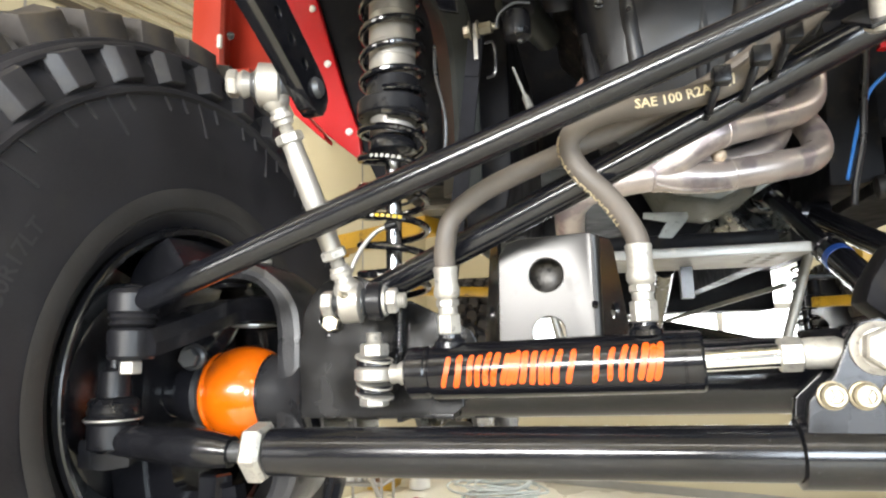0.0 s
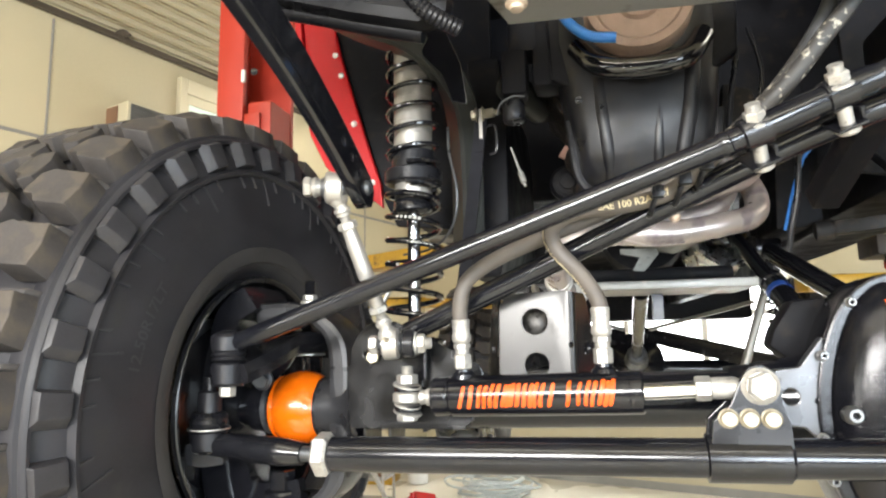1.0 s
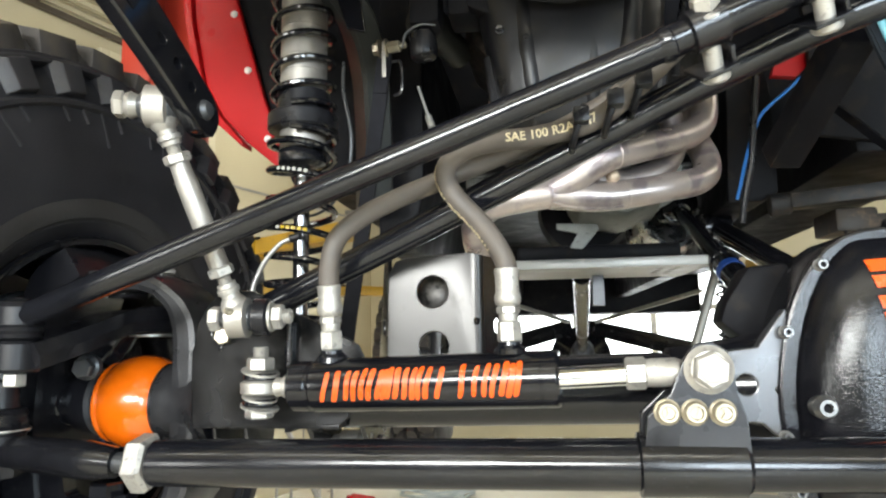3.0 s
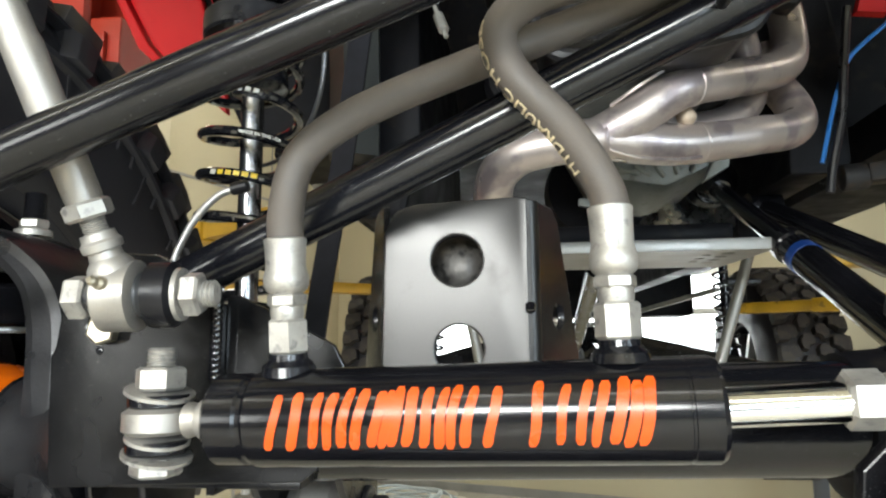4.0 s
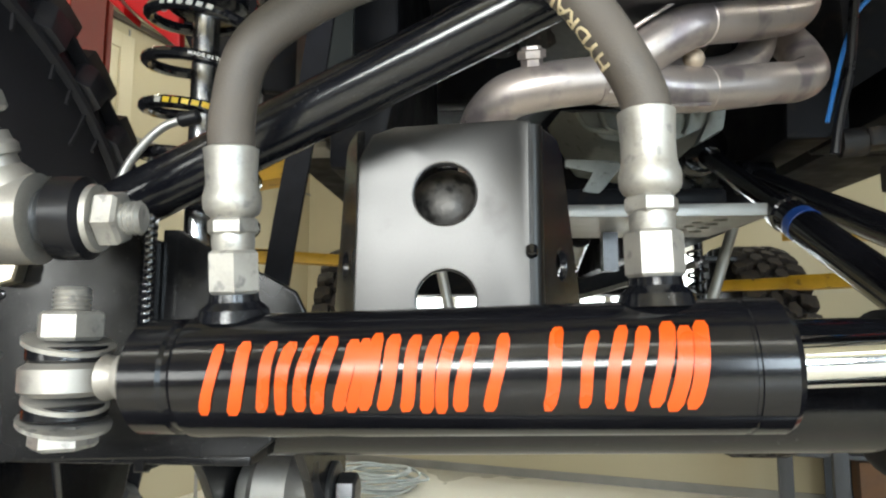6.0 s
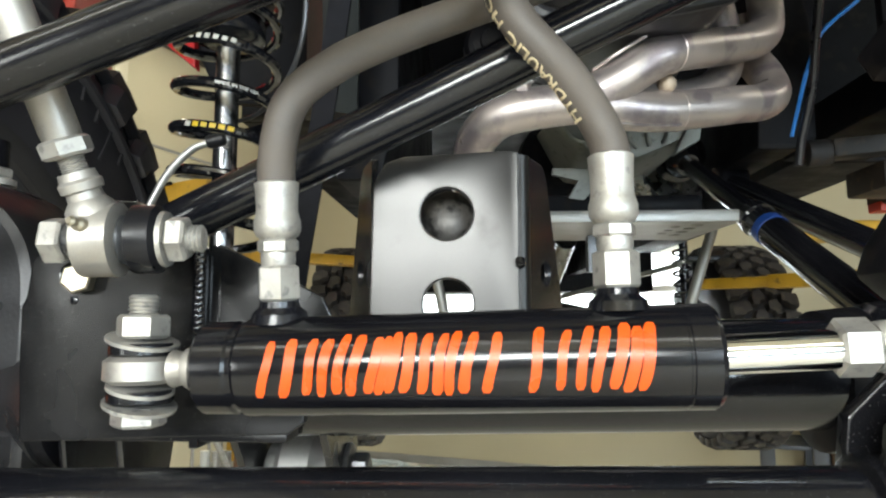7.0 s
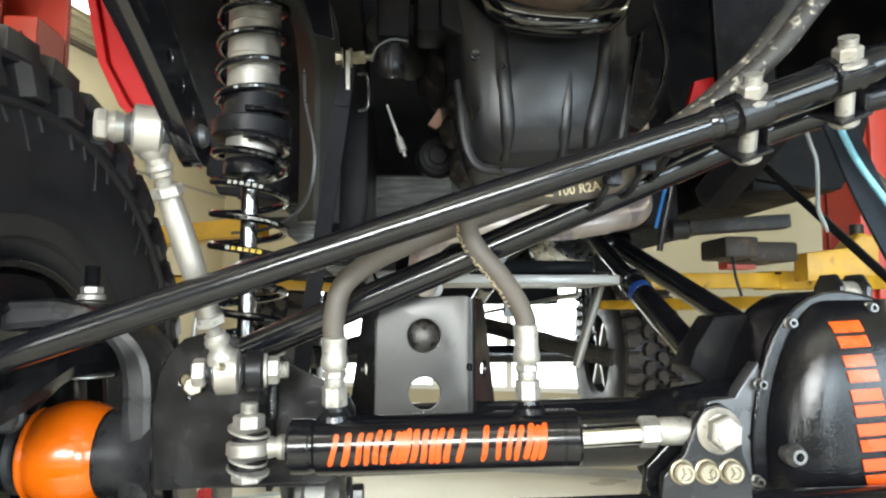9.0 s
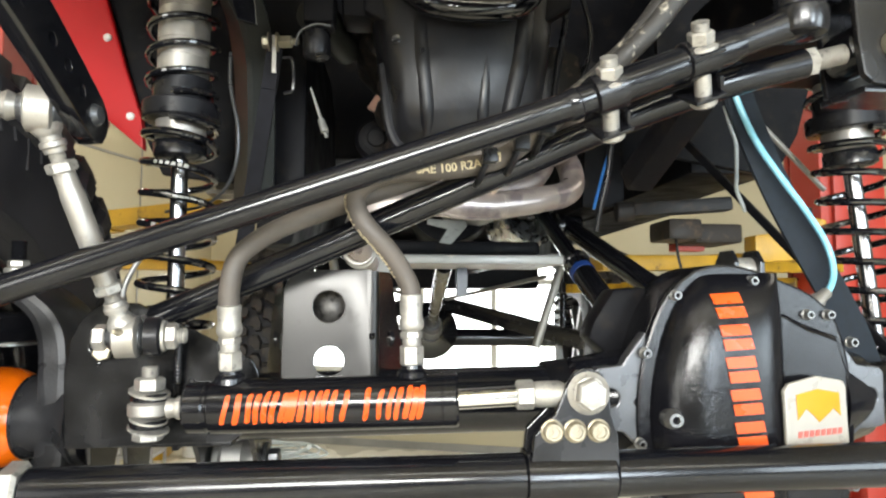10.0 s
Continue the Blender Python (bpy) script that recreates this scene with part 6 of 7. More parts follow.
# grimy lumps of the block casting beside the sump
for k in range(13):
    z = 1.675 + 0.029 * k
    x = 0.088 - 0.05 * (k / 12) ** 1.5 + rnd.uniform(-0.012, 0.010)
    y = 1.10 + rnd.uniform(-0.02, 0.05)
    r = rnd.uniform(0.013, 0.026)
    lean = V3((rnd.uniform(-0.012, 0.006), -0.05, rnd.uniform(-0.012, 0.012)))
    part("casting_boss", lathe(B(), V3((x, y + 0.06, z)), V3((x, y + 0.06, z)) + lean, [(0, r * 1.5), (0.02, r * 1.4), (0.034, r * 1.15), (0.044, r * 0.95), (0.050, r * 0.6), (0.052, r * 0.3), (0.056, 0)], 9 + k % 4), GRIME, eng)
bm = stack(B(), [([(0.010, 1.89), (0.082, 1.80), (0.095, 1.80), (0.080, 1.87), (0.055, 2.05), (-0.012, 2.05)], 1.15), ([(-0.005, 1.88), (0.080, 1.79), (0.10, 1.79), (0.085, 1.86), (0.06, 2.06), (-0.02, 2.06)], 1.20), ([(-0.005, 1.88), (0.080, 1.79), (0.10, 1.79), (0.085, 1.86), (0.06, 2.06), (-0.02, 2.06)], 1.34)])
part("block_flank", bm, GRIME, eng, "grimy brown-black block side", bevel=0.012)
for x0, x1, r in ((0.112, 0.128, 0.017), (0.232, 0.222, 0.014), (0.300, 0.268, 0.018)):
    part("sump_rib", sweep(B(), [(x0, 0.992, 1.93), (x0 * 0.7 + x1 * 0.3, 0.984, 1.86), (x0 * 0.4 + x1 * 0.6, 0.986, 1.78), (x1, 0.996, 1.71), (x1, 1.018, 1.66)], [r * 0.7, r, r, r * 0.9, r * 0.6], 14), SUMP, eng)
part("sump_lip", sweep(B(), [(0.052, 1.035, 1.80), (0.072, 1.035, 1.672), (0.13, 1.035, 1.648), (0.27, 1.035, 1.662), (0.325, 1.035, 1.69), (0.345, 1.035, 1.80)], 0.010, 10), SUMP, eng)
for k in range(5):
    x = 0.075 + 0.052 * k
    part("sump_bolt", lathe(B(), (x, 0.990, 1.815 + 0.006 * abs(k - 2)), (x, 0.976, 1.815 + 0.006 * abs(k - 2)), [(0, 0.008), (0.006, 0.008), (0.007, 0.006), (0.013, 0.0055), (0.014, 0)], 12), SATIN, eng)
part("starter_body", lathe(B(), (-0.075, 1.06, 1.905), (-0.02, 1.20, 1.885), [(0, 0.02), (0.004, 0.034), (0.05, 0.036), (0.055, 0.03), (0.10, 0.03), (0.15, 0.028)], 24), TOWERM, eng)
part("pipe_flange", plate(B(), [(0.365, 1.78), (0.42, 1.76), (0.455, 1.80), (0.44, 1.88), (0.38, 1.90)], 0.04, XZ(1.16)), GRIME, eng, bevel=0.01)
part("dip_tube", sweep(B(), [(0.40, 1.10, 2.05), (0.395, 1.09, 1.93), (0.380, 1.09, 1.84), (0.372, 1.10, 1.77)], 0.006, 10), PLASTIC, eng)
part("knock_lead", sweep(B(), [(0.43, 1.12, 2.0), (0.445, 1.10, 1.90), (0.435, 1.10, 1.83), (0.418, 1.12, 1.79)], 0.0045, 10), PLASTIC, eng)
# shaft joint, tan clip and thin probe beside the sump
part("joint_cap", lathe(B(), (0.034, 1.33, 1.736), (0.036, 1.28, 1.734), [(0, 0.045), (0.02, 0.045), (0.03, 0.038), (0.034, 0.038), (0.036, 0.030), (0.041, 0.030), (0.043, 0.02), (0.048, 0.018), (0.0485, 0)], 28), DARK, eng)
part("tan_clip", plate(B(), [(0.015, 1.800), (0.04, 1.838), (0.056, 1.842), (0.056, 1.812), (0.032, 1.79)], 0.012, XZ(1.29)), TANCLIP, eng, bevel=0.002)
part("probe", lathe(B(), (-0.067, 1.0, 1.744), (-0.037, 0.98, 1.654), [(0, 0.002), (0.06, 0.0028), (0.062, 0.006), (0.085, 0.0065), (0.087, 0.003), (0.095, 0.003)], 12), CASTALU, eng)
PANALU = material("dirty_cast_pan", (0.20, 0.21, 0.20), 0.5, 0.5, 0.25, 22, 200, 0.4, stain=(0.10, 0.10, 0.092), stain_at=0.60)
FOIL = material("crumpled_foil_shield", (0.62, 0.63, 0.63), 0.28, 0.95, 0.2, 40, 90, 1.0)
gear = thing("gearbox", (0.25, 1.6, 1.52), "silver finned gearbox casing under the engine", "gearbox")
bm = lathe(B(), (0.25, 1.93, 1.70), (0.27, 2.61, 1.66), [(0, 0.13), (0.06, 0.14), (0.08, 0.12), (0.30, 0.11), (0.32, 0.12), (0.6, 0.10), (0.68, 0.09)], 28)
part("casing", bm, DARK, gear)
def back(o):
    return [(0.013 + (a - 0.013) * 1.45, 1.286 + (b - 1.286) * 1.45) for a, b in o]


bm = stack(B(), [(back([(0.125, 1.575), (0.17, 1.535), (0.24, 1.522), (0.30, 1.548), (0.318, 1.575)]), 1.63), (back([(0.115, 1.585), (0.16, 1.531), (0.24, 1.516), (0.31, 1.543), (0.33, 1.585)]), 1.665), (back([(0.115, 1.62), (0.16, 1.531), (0.24, 1.516), (0.31, 1.543), (0.33, 1.62)]), 1.95)])
part("bell_housing", bm, PANALU, gear, bevel=0.008)
for k in range(6):
    (xa, za), (xb, zb), (xc, zc) = back([(0.135 + k * 0.030, 1.572), (0.150 + k * 0.026, 1.550), (0.185 + k * 0.018, 1.535 + 0.003 * abs(k - 3))])
    part("rib", sweep(B(), [(xa, 1.627, za), (xb, 1.625, zb), (xc, 1.628, zc)], 0.0055, 8), PANALU, gear)
part("bell_lug", plate(B(), back([(0.29, 1.525), (0.325, 1.545), (0.335, 1.60), (0.318, 1.60), (0.305, 1.555)]), 0.03, XZ(1.62)), PANALU, gear, bevel=0.003)
bm = plate(B(), [(0.163, 1.602), (0.262, 1.598), (0.267, 1.584), (0.224, 1.533), (0.193, 1.539), (0.214, 1.575), (0.162, 1.587)], 0.012, XZ(1.60))
part("stay_bracket", bm, PANALU, gear, "pale folded stay bracket", bevel=0.002)
bm = B()
block(bm, (0.06, 1.60, 1.51), (0.46, 1.72, 1.545))
part("pan", bm, DARK, gear, bevel=0.01)
part("shiny_cover", lathe(B(), (0.455, 2.05, 1.615), (0.50, 1.90, 1.665), [(0, 0.05), (0.02, 0.09), (0.06, 0.105), (0.10, 0.100), (0.13, 0.106), (0.15, 0.098), (0.15, 0.085), (0.10, 0.075)], 13), FOIL, gear)

hd = thing("exhaust_header", (0.2, 1.13, 1.57), "dull silver exhaust header with merging pipes", "exhaust")
part("outlet_elbow", sweep(B(), [(0.015, 1.36, 1.47), (0.004, 1.25, 1.495), (0.0045, 1.19, 1.520), (0.0135, 1.158, 1.5415), (0.0405, 1.132, 1.5590), (0.0862, 1.122, 1.5675), (0.150, 1.128, 1.5765)], 0.0275, 24), HEADER, hd)
part("band_clamp", lathe(B(), (0.006, 1.30, 1.483), (0.003, 1.262, 1.492), [(0, 0.028), (0.001, 0.031), (0.014, 0.031), (0.016, 0.034), (0.022, 0.034), (0.024, 0.031), (0.038, 0.031), (0.039, 0.028)], 28), ZINC, hd, "bright band clamp")
lower = [(0.148, 1.129, 1.5745), (0.20, 1.140, 1.5715), (0.245, 1.154, 1.5715), (0.281, 1.166, 1.5755), (0.345, 1.188, 1.5870), (0.374, 1.2026, 1.5946), (0.420, 1.232, 1.6070), (0.450, 1.262, 1.6300), (0.460, 1.300, 1.6700), (0.452, 1.330, 1.7150), (0.440, 1.345, 1.78)]
upper = [(0.148, 1.129, 1.5785), (0.190, 1.122, 1.5990), (0.225, 1.119, 1.6220), (0.262, 1.124, 1.6400), (0.325, 1.170, 1.6640), (0.385, 1.212, 1.6870), (0.430, 1.250, 1.7120), (0.460, 1.290, 1.7560), (0.462, 1.310, 1.84), (0.43, 1.31, 1.90)]
part("lower_pipe", sweep(B(), lower, [0.0275, 0.0285, 0.0275, 0.0262, 0.0262, 0.0262, 0.0262, 0.0262, 0.0262], 28, 10), HEADER, hd)
part("upper_pipe", sweep(B(), upper, [0.0275, 0.0285, 0.0275, 0.0262, 0.0262, 0.0262, 0.0262, 0.0262, 0.0262], 28, 10), HEADER, hd)
part("back_pipe", sweep(B(), [(0.23, 1.20, 1.61), (0.29, 1.23, 1.615), (0.36, 1.26, 1.64), (0.40, 1.29, 1.70), (0.39, 1.30, 1.80)], 0.024, 20), HEADER, hd)
part("seam", sweep(B(), [(0.160, 1.112, 1.6135), (0.185, 1.098, 1.627), (0.215, 1.094, 1.6445), (0.232, 1.097, 1.656)], 0.0026, 8), HEADER, hd)
part("lower_seam", sweep(B(), [(0.155, 1.108, 1.5545), (0.19, 1.114, 1.5450), (0.235, 1.128, 1.5435), (0.278, 1.145, 1.5495)], 0.0024, 8), HEADER, hd, "thin welded seam")


def weld_ring(a, b, r):
    a, b = V3(a), V3(b)
    d = (b - a).normalized() * 0.006
    return lathe(B(), a - d / 2, a + d / 2, [(0, r), (0.0015, r + 0.0016), (0.0045, r + 0.0016), (0.006, r)], 32)


part("weld_ring", weld_ring((0.148, 1.1285, 1.5763), (0.17, 1.132, 1.577), 0.0276), HEADER, hd)
part("weld_ring", weld_ring((0.281, 1.166, 1.5755), (0.345, 1.188, 1.587), 0.0262), HEADER, hd)
part("weld_ring", weld_ring((0.262, 1.124, 1.640), (0.325, 1.17, 1.664), 0.0262), HEADER, hd)
part("sensor_bung", lathe(B(), (0.068, 1.112, 1.588), (0.066, 1.100, 1.616), [(0, 0.013), (0.008, 0.013), (0.009, 0.0165), (0.017, 0.0165), (0.019, 0.012), (0.022, 0.011), (0.023, 0)], 6), HEADER, hd)
part("merge_plug", lathe(B(), (0.262, 1.146, 1.606), (0.260, 1.122, 1.605), [(0, 0.013), (0.006, 0.011), (0.010, 0.007), (0.012, 0)], 20), TANWELD, hd, "tan weld plug between the pipes")

# skid plate with its stays
sk = thing("skid_plate", (0.26, 1.6, 1.5), "pale drilled aluminium crossmember under the gearbox", "crossmember")
bm = plate(B(), [(-0.005, 1.56), (0.515, 1.56), (0.50, 1.84), (0.02, 1.84)], 0.022, XY(1.482), [circle(0.445, 1.60 + k * 0.05, 0.013, 14) for k in range(4)] + [circle(0.41, 1.625 + k * 0.05, 0.010, 14) for k in range(3)])
part("plate", bm, SILVERPLATE, sk, bevel=0.002)
bm = plate(B(), [(0.0, 1.482), (0.51, 1.482), (0.51, 1.505), (0.0, 1.505)], 0.01, XZ(1.551))
part("lip", bm, SILVERPLATE, sk, bevel=0.002)
part("eyelet", lathe(B(), (0.045, 1.545, 1.468), (0.045, 1.575, 1.468), [(0, 0.012), (0.001, 0.022), (0.029, 0.022), (0.03, 0.012)], 20), SILVERPLATE, sk)
for x0, x1 in ((-0.140, -0.071), (0.690, 0.580)):
    part("stay", rod(B(), (x0, 2.2, 1.56), (x1, 2.2, 1.223), 0.015, 20), SILVERPLATE, sk, "pale tubular stay")
bm = B()
beam(bm, (0.268, 1.75, 1.48), (0.268, 1.75, 1.40), 0.035, 0.03, (1, 0, 0))
part("hanger", bm, GREYMETAL, sk)

# front driveshaft and steering damper tube
dsx = thing("driveshaft", (0.55, 1.3, 1.35), "black front driveshaft with a navy band on its slip sleeve", "driveshaft")
SH, SL = V3((0.507, 1.86, 1.675)), V3((0.599, 1.04, 1.172))
sdir = (SL - SH).normalized()
part("flange", lathe(B(), SH - sdir * 0.05, SH + sdir * 0.03, [(0, 0.05), (0.01, 0.062), (0.03, 0.062), (0.034, 0.045), (0.06, 0.040), (0.08, 0.026)], 32), GLOSS, dsx)
part("tube", rod(B(), SH, SH + sdir * 0.40, 0.021, 28), GLOSS, dsx)
part("sleeve", lathe(B(), SH + sdir * 0.345, SL, [(0, 0.022), (0.004, 0.033), (0.026, 0.034), (0.030, 0.030), (0.50, 0.030), (0.54, 0.036), (0.60, 0.036)], 32), GLOSS, dsx)
p = SH + sdir * 0.405
part("band", lathe(B(), p, p + sdir * 0.022, [(0, 0.0302), (0.001, 0.0312), (0.021, 0.0312), (0.022, 0.0302)], 28), NAVY, dsx, "navy blue band")
dmp = thing("control_arm", (0.70, 1.5, 1.43), "black tubular control arm", "control arm")
part("arm", rod(B(), (0.597, 1.82, 1.608), (0.835, 1.14, 1.236), 0.028, 28), GLOSS, dmp)
part("end", rod(B(), (0.565, 1.83, 1.612), (0.635, 1.83, 1.612), 0.038, 24), SATIN, dmp)
bm = plate(B(), [(0.41, 1.345), (0.445, 1.39), (0.50, 1.40), (0.51, 1.34), (0.44, 1.325)], 0.05, XZ(0.95))
part("mount", bm, DUSTY, axle, bevel=0.004)

# blue breather tube and wires on the other side
ob = thing("breather_tube", (0.69, 0.85, 1.39), "light blue breather tube on the differential", "tube")
part("tube", sweep(B(), [(0.600, 0.885, 1.745), (0.612, 0.883, 1.70), (0.637, 0.88, 1.64), (0.672, 0.877, 1.585), (0.715, 0.878, 1.528), (0.748, 0.882, 1.478), (0.752, 0.875, 1.435), (0.732, 0.862, 1.405), (0.705, 0.852, 1.390)], 0.0050, 14), BLUE, ob)
part("fitting", lathe(B(), (0.700, 0.850, 1.387), (0.733, 0.862, 1.406), [(0, 0.012), (0.012, 0.012), (0.014, 0.009), (0.035, 0.0085)], 12), ALU, ob, "pale elbow fitting")
ob = thing("wire", (0.55, 1.1, 1.6), "blue wire beside the frame", "wire")
part("wire", sweep(B(), [(0.93, 1.40, 1.992), (0.871, 1.40, 1.945), (0.791, 1.40, 1.897), (0.699, 1.40, 1.867), (0.659, 1.40, 1.836), (0.606, 1.40, 1.79), (0.589, 1.40, 1.757), (0.570, 1.40, 1.706), (0.542, 1.40, 1.603)], 0.0036, 10), DEEPBLUE, ob)
ob = thing("wire", (0.50, 1.1, 1.6), "black wiring beside the header", "wire")
part("wire", sweep(B(), [(0.590, 1.37, 1.86), (0.578, 1.375, 1.76), (0.570, 1.38, 1.68), (0.552, 1.385, 1.60), (0.545, 1.39, 1.55)], 0.007, 10), PLASTIC, ob)
ob = thing("wire", (0.655, 1.0, 1.6), "thin grey breather line", "wire")
part("wire", sweep(B(), [(0.706, 1.10, 1.765), (0.717, 1.10, 1.725), (0.727, 1.10, 1.69), (0.726, 1.10, 1.63), (0.726, 1.10, 1.60), (0.742, 1.10, 1.56)], 0.0038, 10), CABLE, ob)

# ---------------------------------------------------------------- rear axle
RY, RZ = 4.02, 1.155
rax = thing("rear_axle", (0.26, RY, RZ - 0.1), "black rear axle with links and differential", "axle")
part("tube", rod(B(), (-0.62, RY, RZ), (1.26, RY, RZ), 0.055, 28), BLACK, rax)
part("differential", lathe(B(), (0.305, RY - 0.24, RZ + 0.045), (0.305, RY + 0.14, RZ + 0.045), [(0, 0.06), (0.02, 0.07), (0.10, 0.105), (0.17, 0.175), (0.26, 0.18), (0.33, 0.15), (0.38, 0.05)], 32), CAST, rax)
part("pinion_yoke", lathe(B(), (0.305, RY - 0.36, RZ + 0.10), (0.305, RY - 0.22, RZ + 0.06), [(0, 0.045), (0.03, 0.06), (0.07, 0.055), (0.14, 0.07)], 16), GREYMETAL, rax)
for sx in (-1, 1):
    bm = B()
    beam(bm, (0.30 + sx * 0.06, RY - 0.05, RZ + 0.22), (0.30 + sx * 0.74, RY - 0.85, RZ + 0.03), 0.055, 0.085)
    part("link", bm, SATIN, rax, bevel=0.006)
    bm = B()
    beam(bm, (0.30 + sx * 0.07, RY - 0.55, RZ + 0.24), (0.30 + sx * 0.42, RY - 1.4, RZ + 0.335), 0.016, 0.016)
    part("stay", bm, CASTALU, rax)
    bm = B()
    sweep(bm, helix(0.35 + sx * 0.79, RY - 0.10, [1.16 + i * 0.058 for i in range(10)], 0.058, 16), 0.008, 6, 1)
    part("spring", bm, GLOSS, rax)
    part("shock", rod(B(), (0.35 + sx * 0.79, RY - 0.10, 1.12), (0.35 + sx * 0.79, RY - 0.10, 1.80), 0.024, 16), SATIN, rax)
part("propshaft", rod(B(), (0.305, RY - 0.30, RZ + 0.09), (0.235, 1.95, 1.50), 0.028, 20), SATIN, rax)

# ---------------------------------------------------------------- wheels
TR = 0.555


NB = 34


def tread_block(o, s, lift=0.0, taper=0.94):
    """One tread block at the top of a wheel whose axle is x."""
    bm = B()
    lo, hi = [], []
    cx = sum(p[0] for p in o) / len(o)
    cy = sum(p[1] for p in o) / len(o)
    for x, y in o:
        fall = 0.024 * max(0, (abs(x) - 0.115) / 0.06) ** 2
        lo.append(bm.verts.new((s * x, y, TR - 0.043 - fall)))
        hi.append(bm.verts.new((s * (cx + (x - cx) * taper), cy + (y - cy) * taper, TR + lift - fall)))
    bm.faces.new(hi)
    bm.faces.new(lo)
    for k in range(len(o)):
        j = (k + 1) % len(o)
        bm.faces.new((lo[k], lo[j], hi[j], hi[k]))
    return data_of("tread_block", bm, TREAD, 0.002)


def side_block(tall):
    """Raised lug with sloped sides on the shoulder of the side wall."""
    bm = B()
    base = [(0.150, 0.497, -0.025), (0.150, 0.497, 0.025), (0.165, 0.446, 0.023), (0.165, 0.446, -0.023)]
    foot = [(0.170, 0.497, -0.026), (0.170, 0.497, 0.026), (0.1800, 0.446, 0.024), (0.1800, 0.446, -0.024)]
    top = [(0.172 + tall, 0.493, -0.012), (0.172 + tall, 0.493, 0.022), (0.1820 + tall * 0.8, 0.451, 0.020), (0.1820 + tall * 0.8, 0.451, -0.010)]
    rings = [[bm.verts.new((x, y, z)) for x, z, y in r] for r in (base, foot, top)]
    for p, q in zip(rings, rings[1:]):
        for k in range(4):
            bm.faces.new((p[k], p[(k + 1) % 4], q[(k + 1) % 4], q[k]))
    bm.faces.new(rings[0])
    bm.faces.new(rings[-1])
    return data_of("side_lug", bm, SIDERUB, 0.0018)


SIDERUB = material("scuffed_side_rubber", (0.024, 0.0228, 0.025), 0.48, 0, 0.3, 10, 240, 0.4, stain=(0.034, 0.031, 0.030), stain_at=0.58, spec=0.35)
SHOULDER = [(0.158, -0.036), (0.162, 0.0), (0.158, 0.034), (0.122, 0.030), (0.100, 0.037), (0.076, 0.030), (0.070, -0.012), (0.096, -0.020), (0.112, -0.038)]
CLAW = [(0.160, 0.0365), (0.164, 0.0465), (0.118, 0.0440), (0.094, 0.0500), (0.072, 0.0450), (0.066, 0.034), (0.090, 0.0390), (0.116, 0.0335)]
MID_A = [(0.064, -0.036), (0.067, 0.008), (0.050, 0.038), (0.020, 0.040), (0.004, 0.022), (0.006, -0.012), (0.030, -0.020), (0.038, -0.042)]
BLOCKS = [(tread_block(SHOULDER, 1), 0.0), (tread_block(CLAW, 1, -0.016, 0.80), 0.04), (tread_block(SHOULDER, -1), 0.5), (tread_block(CLAW, -1, -0.016, 0.80), 0.54),
          (tread_block(MID_A, 1), 0.45), (tread_block(MID_A, -1), 0.95)]
LUGS = [side_block(0.013), side_block(0.012)]
RIBS = []
for foot, skew in ((0.146, 0.005), (0.176, 0.012)):
    rib_bm = B()
    beam(rib_bm, (0.1815, -0.001, TR - 0.122), (0.1855, skew, TR - foot), 0.0036, 0.0036, (1, 0, 0))
    RIBS.append(data_of("side_rib", rib_bm, SIDERUB))


RIMBLACK = material("black_rim_paint", (0.005, 0.005, 0.006), 0.22, 0, 0.3, 9, 300, 0.02)


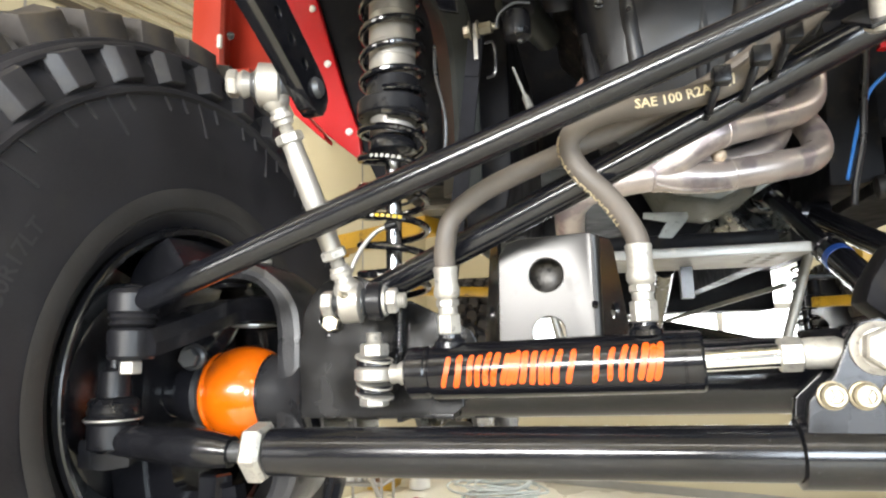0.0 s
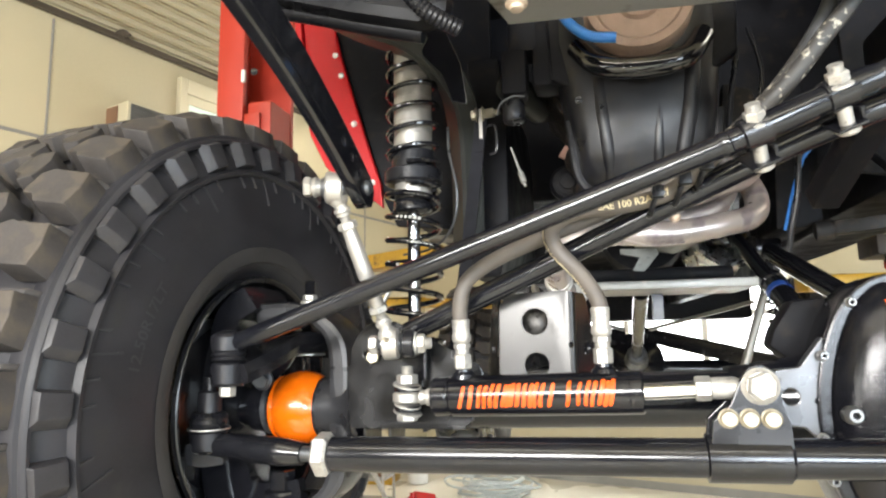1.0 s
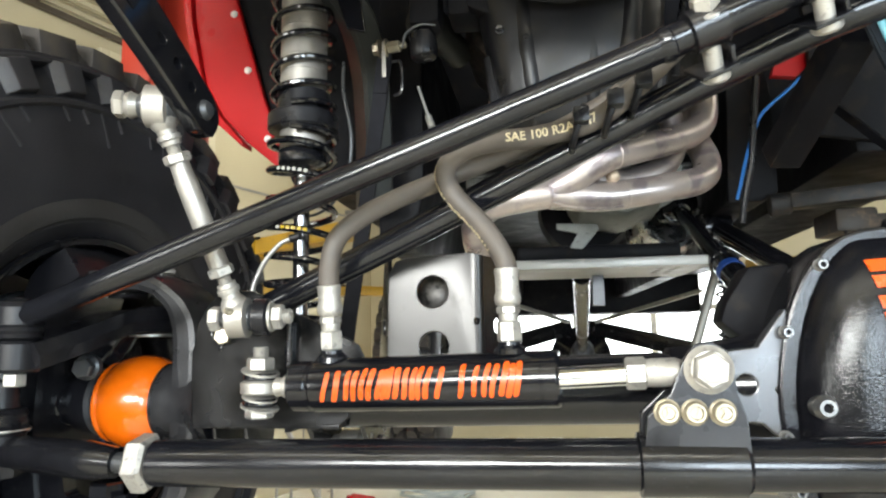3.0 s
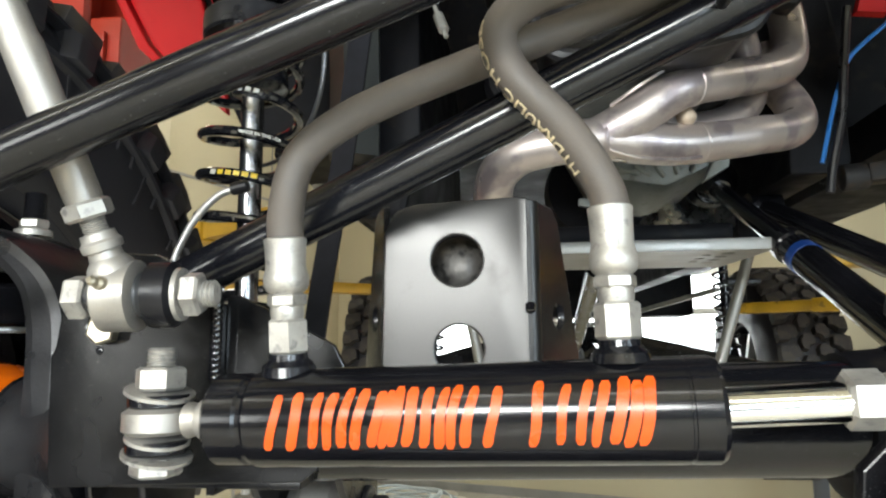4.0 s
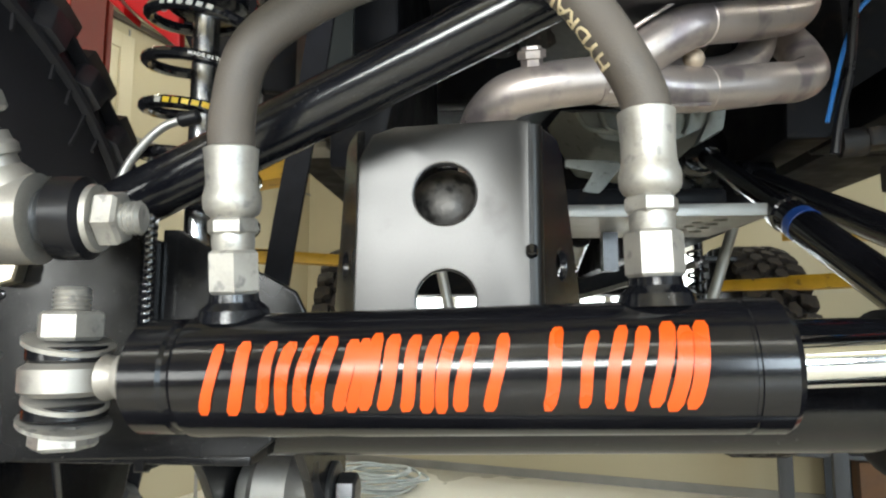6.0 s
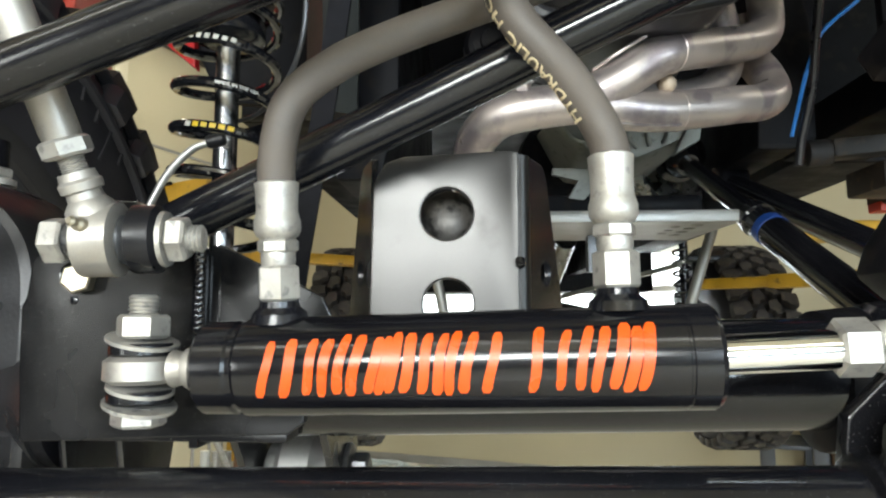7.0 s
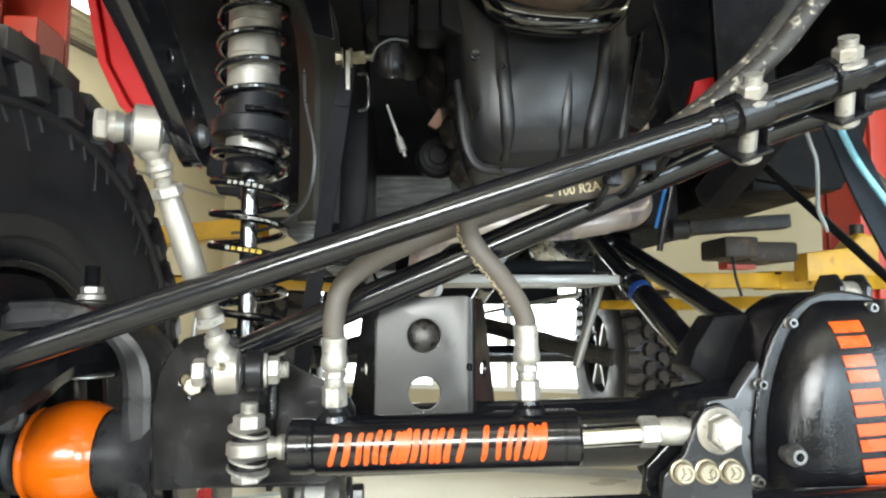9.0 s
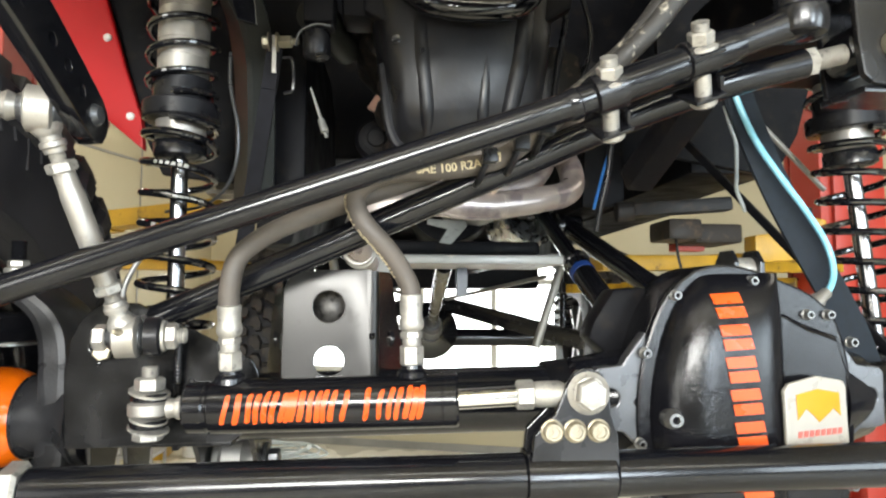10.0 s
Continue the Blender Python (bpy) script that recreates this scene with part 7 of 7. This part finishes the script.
def wheel(place, label, detailed=True):
    ob = thing("wheel", place, label, "wheel", "wheels")
    c = V3(place)
    prof = [(-0.130, 0.236), (-0.150, 0.238), (-0.174, 0.262), (-0.180, 0.290), (-0.183, 0.345), (-0.184, 0.405), (-0.176, 0.462), (-0.156, 0.490), (-0.130, 0.505), (0, 0.511),
            (0.130, 0.505), (0.156, 0.490), (0.176, 0.462), (0.184, 0.405), (0.183, 0.345), (0.180, 0.290), (0.174, 0.262), (0.150, 0.238), (0.130, 0.236)]
    tyre = part("tyre", lathe(B(), c + V3((-1, 0, 0)), c + V3((1, 0, 0)), [(1 + x, r) for x, r in prof], 96, ring=True), RUBBER, ob, "knobbly mud-terrain tyre")
    for data, off in BLOCKS:
        for k in range(NB):
            t = new("tread_block", data)
            t.parent = tyre
            t.matrix_basis = Matrix.Translation(c) @ Matrix.Rotation(math.tau * (k + off) / NB, 4, "X")
    for k in range(NB if detailed else 0):
        t = new("side_lug", LUGS[k % 2])
        t.parent = tyre
        t.matrix_basis = Matrix.Translation(c) @ Matrix.Rotation(math.tau * (k + 0.15) / NB, 4, "X")
    if detailed:
        for k in range(0, 75):
            if k % 5 == 4:
                continue
            t = new("side_rib", RIBS[k % 5 == 1])
            t.parent = tyre
            t.matrix_basis = Matrix.Translation(c) @ Matrix.Rotation(math.tau * k / 75, 4, "X")
        part("shoulder_band", lathe(B(), c + V3((-1, 0, 0)), c + V3((1, 0, 0)), [(1.130, 0.503), (1.158, 0.509), (1.164, 0.507), (1.167, 0.502), (1.171, 0.501), (1.175, 0.497), (1.175, 0.492), (1.160, 0.488)], 96, ring=True), RUBBER, tyre)
        part("rim_guard", lathe(B(), c + V3((-1, 0, 0)), c + V3((1, 0, 0)), [(1.172, 0.262), (1.1805, 0.268), (1.1845, 0.282), (1.182, 0.296)], 80, ring=True), GUARDM, tyre, "faintly dusty rim guard")

        def on_wall(s, h, proud):
            a = radians(-79) + s / 0.345
            return c + V3((0.1848 + proud, (0.343 + h) * math.sin(a), (0.343 + h) * math.cos(a)))

        # flat letters; the lighter rubber stands in for the shading of raised ones
        lettering("12.50R17LT", 0.029, on_wall, SIDERUB, "size_mark", tyre, "raised size marking")
        part("side_line", lathe(B(), c + V3((-1, 0, 0)), c + V3((1, 0, 0)), [(1.178, 0.428), (1.1880, 0.4335), (1.1890, 0.4395), (1.174, 0.446)], 96, ring=True), RUBBER, tyre)
    prof = [(0.166, 0.228), (0.169, 0.238), (0.162, 0.241), (0.150, 0.232), (0.130, 0.216), (0.10, 0.212), (-0.02, 0.206), (-0.06, 0.202), (-0.075, 0.16), (-0.08, 0.09), (-0.10, 0.09), (-0.10, 0.03), (-0.12, 0.03), (-0.12, 0.17), (-0.11, 0.208), (0.05, 0.218), (0.13, 0.224)]
    part("rim", lathe(B(), c + V3((-1, 0, 0)), c + V3((1, 0, 0)), [(1 + x, r) for x, r in prof], 72, ring=True), RIMBLACK, ob, "black steel rim")
    part("rim_edge", lathe(B(), c + V3((-1, 0, 0)), c + V3((1, 0, 0)), [(1.1685, 0.2345), (1.1705, 0.2365), (1.1685, 0.2385)], 72, ring=True), RIMBLACK, ob)
    return ob


front_wheel = wheel((-0.712, 0.885, 1.242), "big knobbly black tyre on a black rim")
# steered a little, its rear turned in towards the frame
front_wheel.matrix_world = Matrix.Translation((-0.712, 0.885, 1.242)) @ Matrix.Rotation(radians(-5.8), 4, "Z")
wheel((-0.69, RY, RZ), "rear wheel with a knobbly tyre, far behind", False)
wr = wheel((1.40, RY, RZ), "rear wheel with a knobbly tyre and open rim", False)
for k in range(6):
    a = math.tau * k / 6
    bm = B()
    beam(bm, (1.27, RY + 0.05 * math.cos(a), RZ + 0.05 * math.sin(a)), (1.27, RY + 0.22 * math.cos(a), RZ + 0.22 * math.sin(a)), 0.03, 0.05, (1, 0, 0))
    part("spoke", bm, CASTALU, wr)

# ---------------------------------------------------------------- things on the floor
coil = thing("cable_coil", ROOM @ Vector((-2.1, 4.95, 0)), "loose coil of grey cable on the floor", "cable")
rnd = random.Random(7)
cc = V3((-0.86, 5.65, 0.0))
for k in range(9):
    pts = []
    rr = rnd.uniform(0.20, 0.40)
    ox, oy, ph = rnd.uniform(-0.08, 0.08), rnd.uniform(-0.06, 0.06), rnd.uniform(0, 6)
    for i in range(13):
        a = i / 12 * math.tau + ph
        pts.append((cc.x + ox + rr * math.cos(a), cc.y + oy + rr * 0.8 * math.sin(a), 0.014 + 0.016 * k + 0.012 * math.sin(3 * a + k)))
    part("loop", sweep(B(), pts, 0.010, 8, 5), CABLE, coil)
part("tail", sweep(B(), [(cc.x + 0.3, cc.y, 0.02), (cc.x + 0.1, cc.y - 0.35, 0.015), (cc.x - 0.4, cc.y - 0.5, 0.012)], 0.010, 8), CABLE, coil)

binx = thing("bin", (-2.05, 6.0, 0), "yellow plastic bin on the floor", "bin")
part("tub", stack(B(), [([(-2.20, 0.0), (-1.88, 0.0), (-1.86, 0.36), (-2.22, 0.36)], 5.80), ([(-2.20, 0.0), (-1.88, 0.0), (-1.86, 0.36), (-2.22, 0.36)], 6.1)]), YELLOW, binx, bevel=0.02)
part("lid", block(B(), (-2.23, 5.78, 0.36), (-1.85, 6.12, 0.40)), YELLOW, binx, bevel=0.012)
jug = thing("jug", (-1.66, 6.0, 0), "white plastic jug on the floor", "jug")
part("body", lathe(B(), (-1.66, 5.95, 0), (-1.66, 5.95, 1), [(0, 0.07), (0.01, 0.10), (0.22, 0.10), (0.28, 0.06), (0.30, 0.03), (0.34, 0.03)], 24), WHITE, jug)
part("cap", lathe(B(), (-1.66, 5.95, 0.335), (-1.66, 5.95, 0.37), [(0, 0.035), (0.03, 0.035), (0.035, 0.03)], 20), REDPAINT, jug)
jack = thing("floor_jack", (-1.35, 4.5, 0), "red floor jack standing on the workshop floor", "jack")
part("frame", stack(B(), [([(-1.40, 0.05), (-1.22, 0.05), (-1.22, 0.11), (-1.40, 0.13)], 4.2), ([(-1.40, 0.05), (-1.22, 0.05), (-1.22, 0.15), (-1.40, 0.17)], 4.9)]), REDPAINT, jack, bevel=0.012)
part("post", rod(B(), (-1.30, 4.5, 0.15), (-1.30, 4.52, 0.24), 0.022, 20), REDPAINT, jack)
part("handle", rod(B(), (-1.42, 4.3, 0.2), (-1.60, 4.1, 0.75), 0.018, 14), ZINC, jack)
for x, y in ((-1.42, 4.3), (-1.2, 4.3), (-1.42, 4.8), (-1.2, 4.8)):
    part("castor", rod(B(), (x - 0.02, y, 0.05), (x + 0.02, y, 0.05), 0.05, 18), PLASTIC, jack)
crate = thing("crate", (-1.75, 4.9, 0), "grey metal rack with small parts on the floor", "rack")
for z in (0.05, 0.25):
    part("shelf", block(B(), (-1.98, 4.8, z), (-1.62, 5.1, z + 0.02)), TRIM, crate)
for x in (-1.97, -1.63):
    for y in (4.81, 5.09):
        part("leg", rod(B(), (x, y, 0), (x, y, 0.42), 0.012, 10), ZINC, crate)
for k in range(4):
    part("can", rod(B(), (-1.92 + k * 0.08, 4.9, 0.27), (-1.92 + k * 0.08, 4.9, 0.38), 0.03, 16), (WHITE, ZINC, TRIM, BROWN)[k], crate)
cab = thing("workbench", ROOM @ Vector((0.55, 5.6, 0)), "dark metal workbench with a brown box below", "workbench")
DARKBENCH = material("dark_grey_enamel", (0.05, 0.052, 0.056), 0.45, 0.2, 0.25, 6, 120, 0.08)
for u in (0.30, 0.62, 1.30, 1.9):
    part("leg", rb(B(), (u, 5.3, 0), (u + 0.09, 5.39, 0.92)), DARKBENCH, cab, bevel=0.006)
part("top", rb(B(), (0.25, 5.2, 0.92), (2.1, 5.88, 0.98)), DARKBENCH, cab, bevel=0.008)
part("shelf", rb(B(), (0.35, 5.35, 0.42), (2.0, 5.85, 0.45)), DARKBENCH, cab, bevel=0.004)
part("back_panel", rb(B(), (0.62, 5.7, 0.02), (2.0, 5.72, 0.9)), DARKBENCH, cab)
part("box", rb(B(), (0.78, 5.40, 0.12), (1.15, 5.68, 0.40)), BROWN, cab, "brown cardboard box", bevel=0.006)
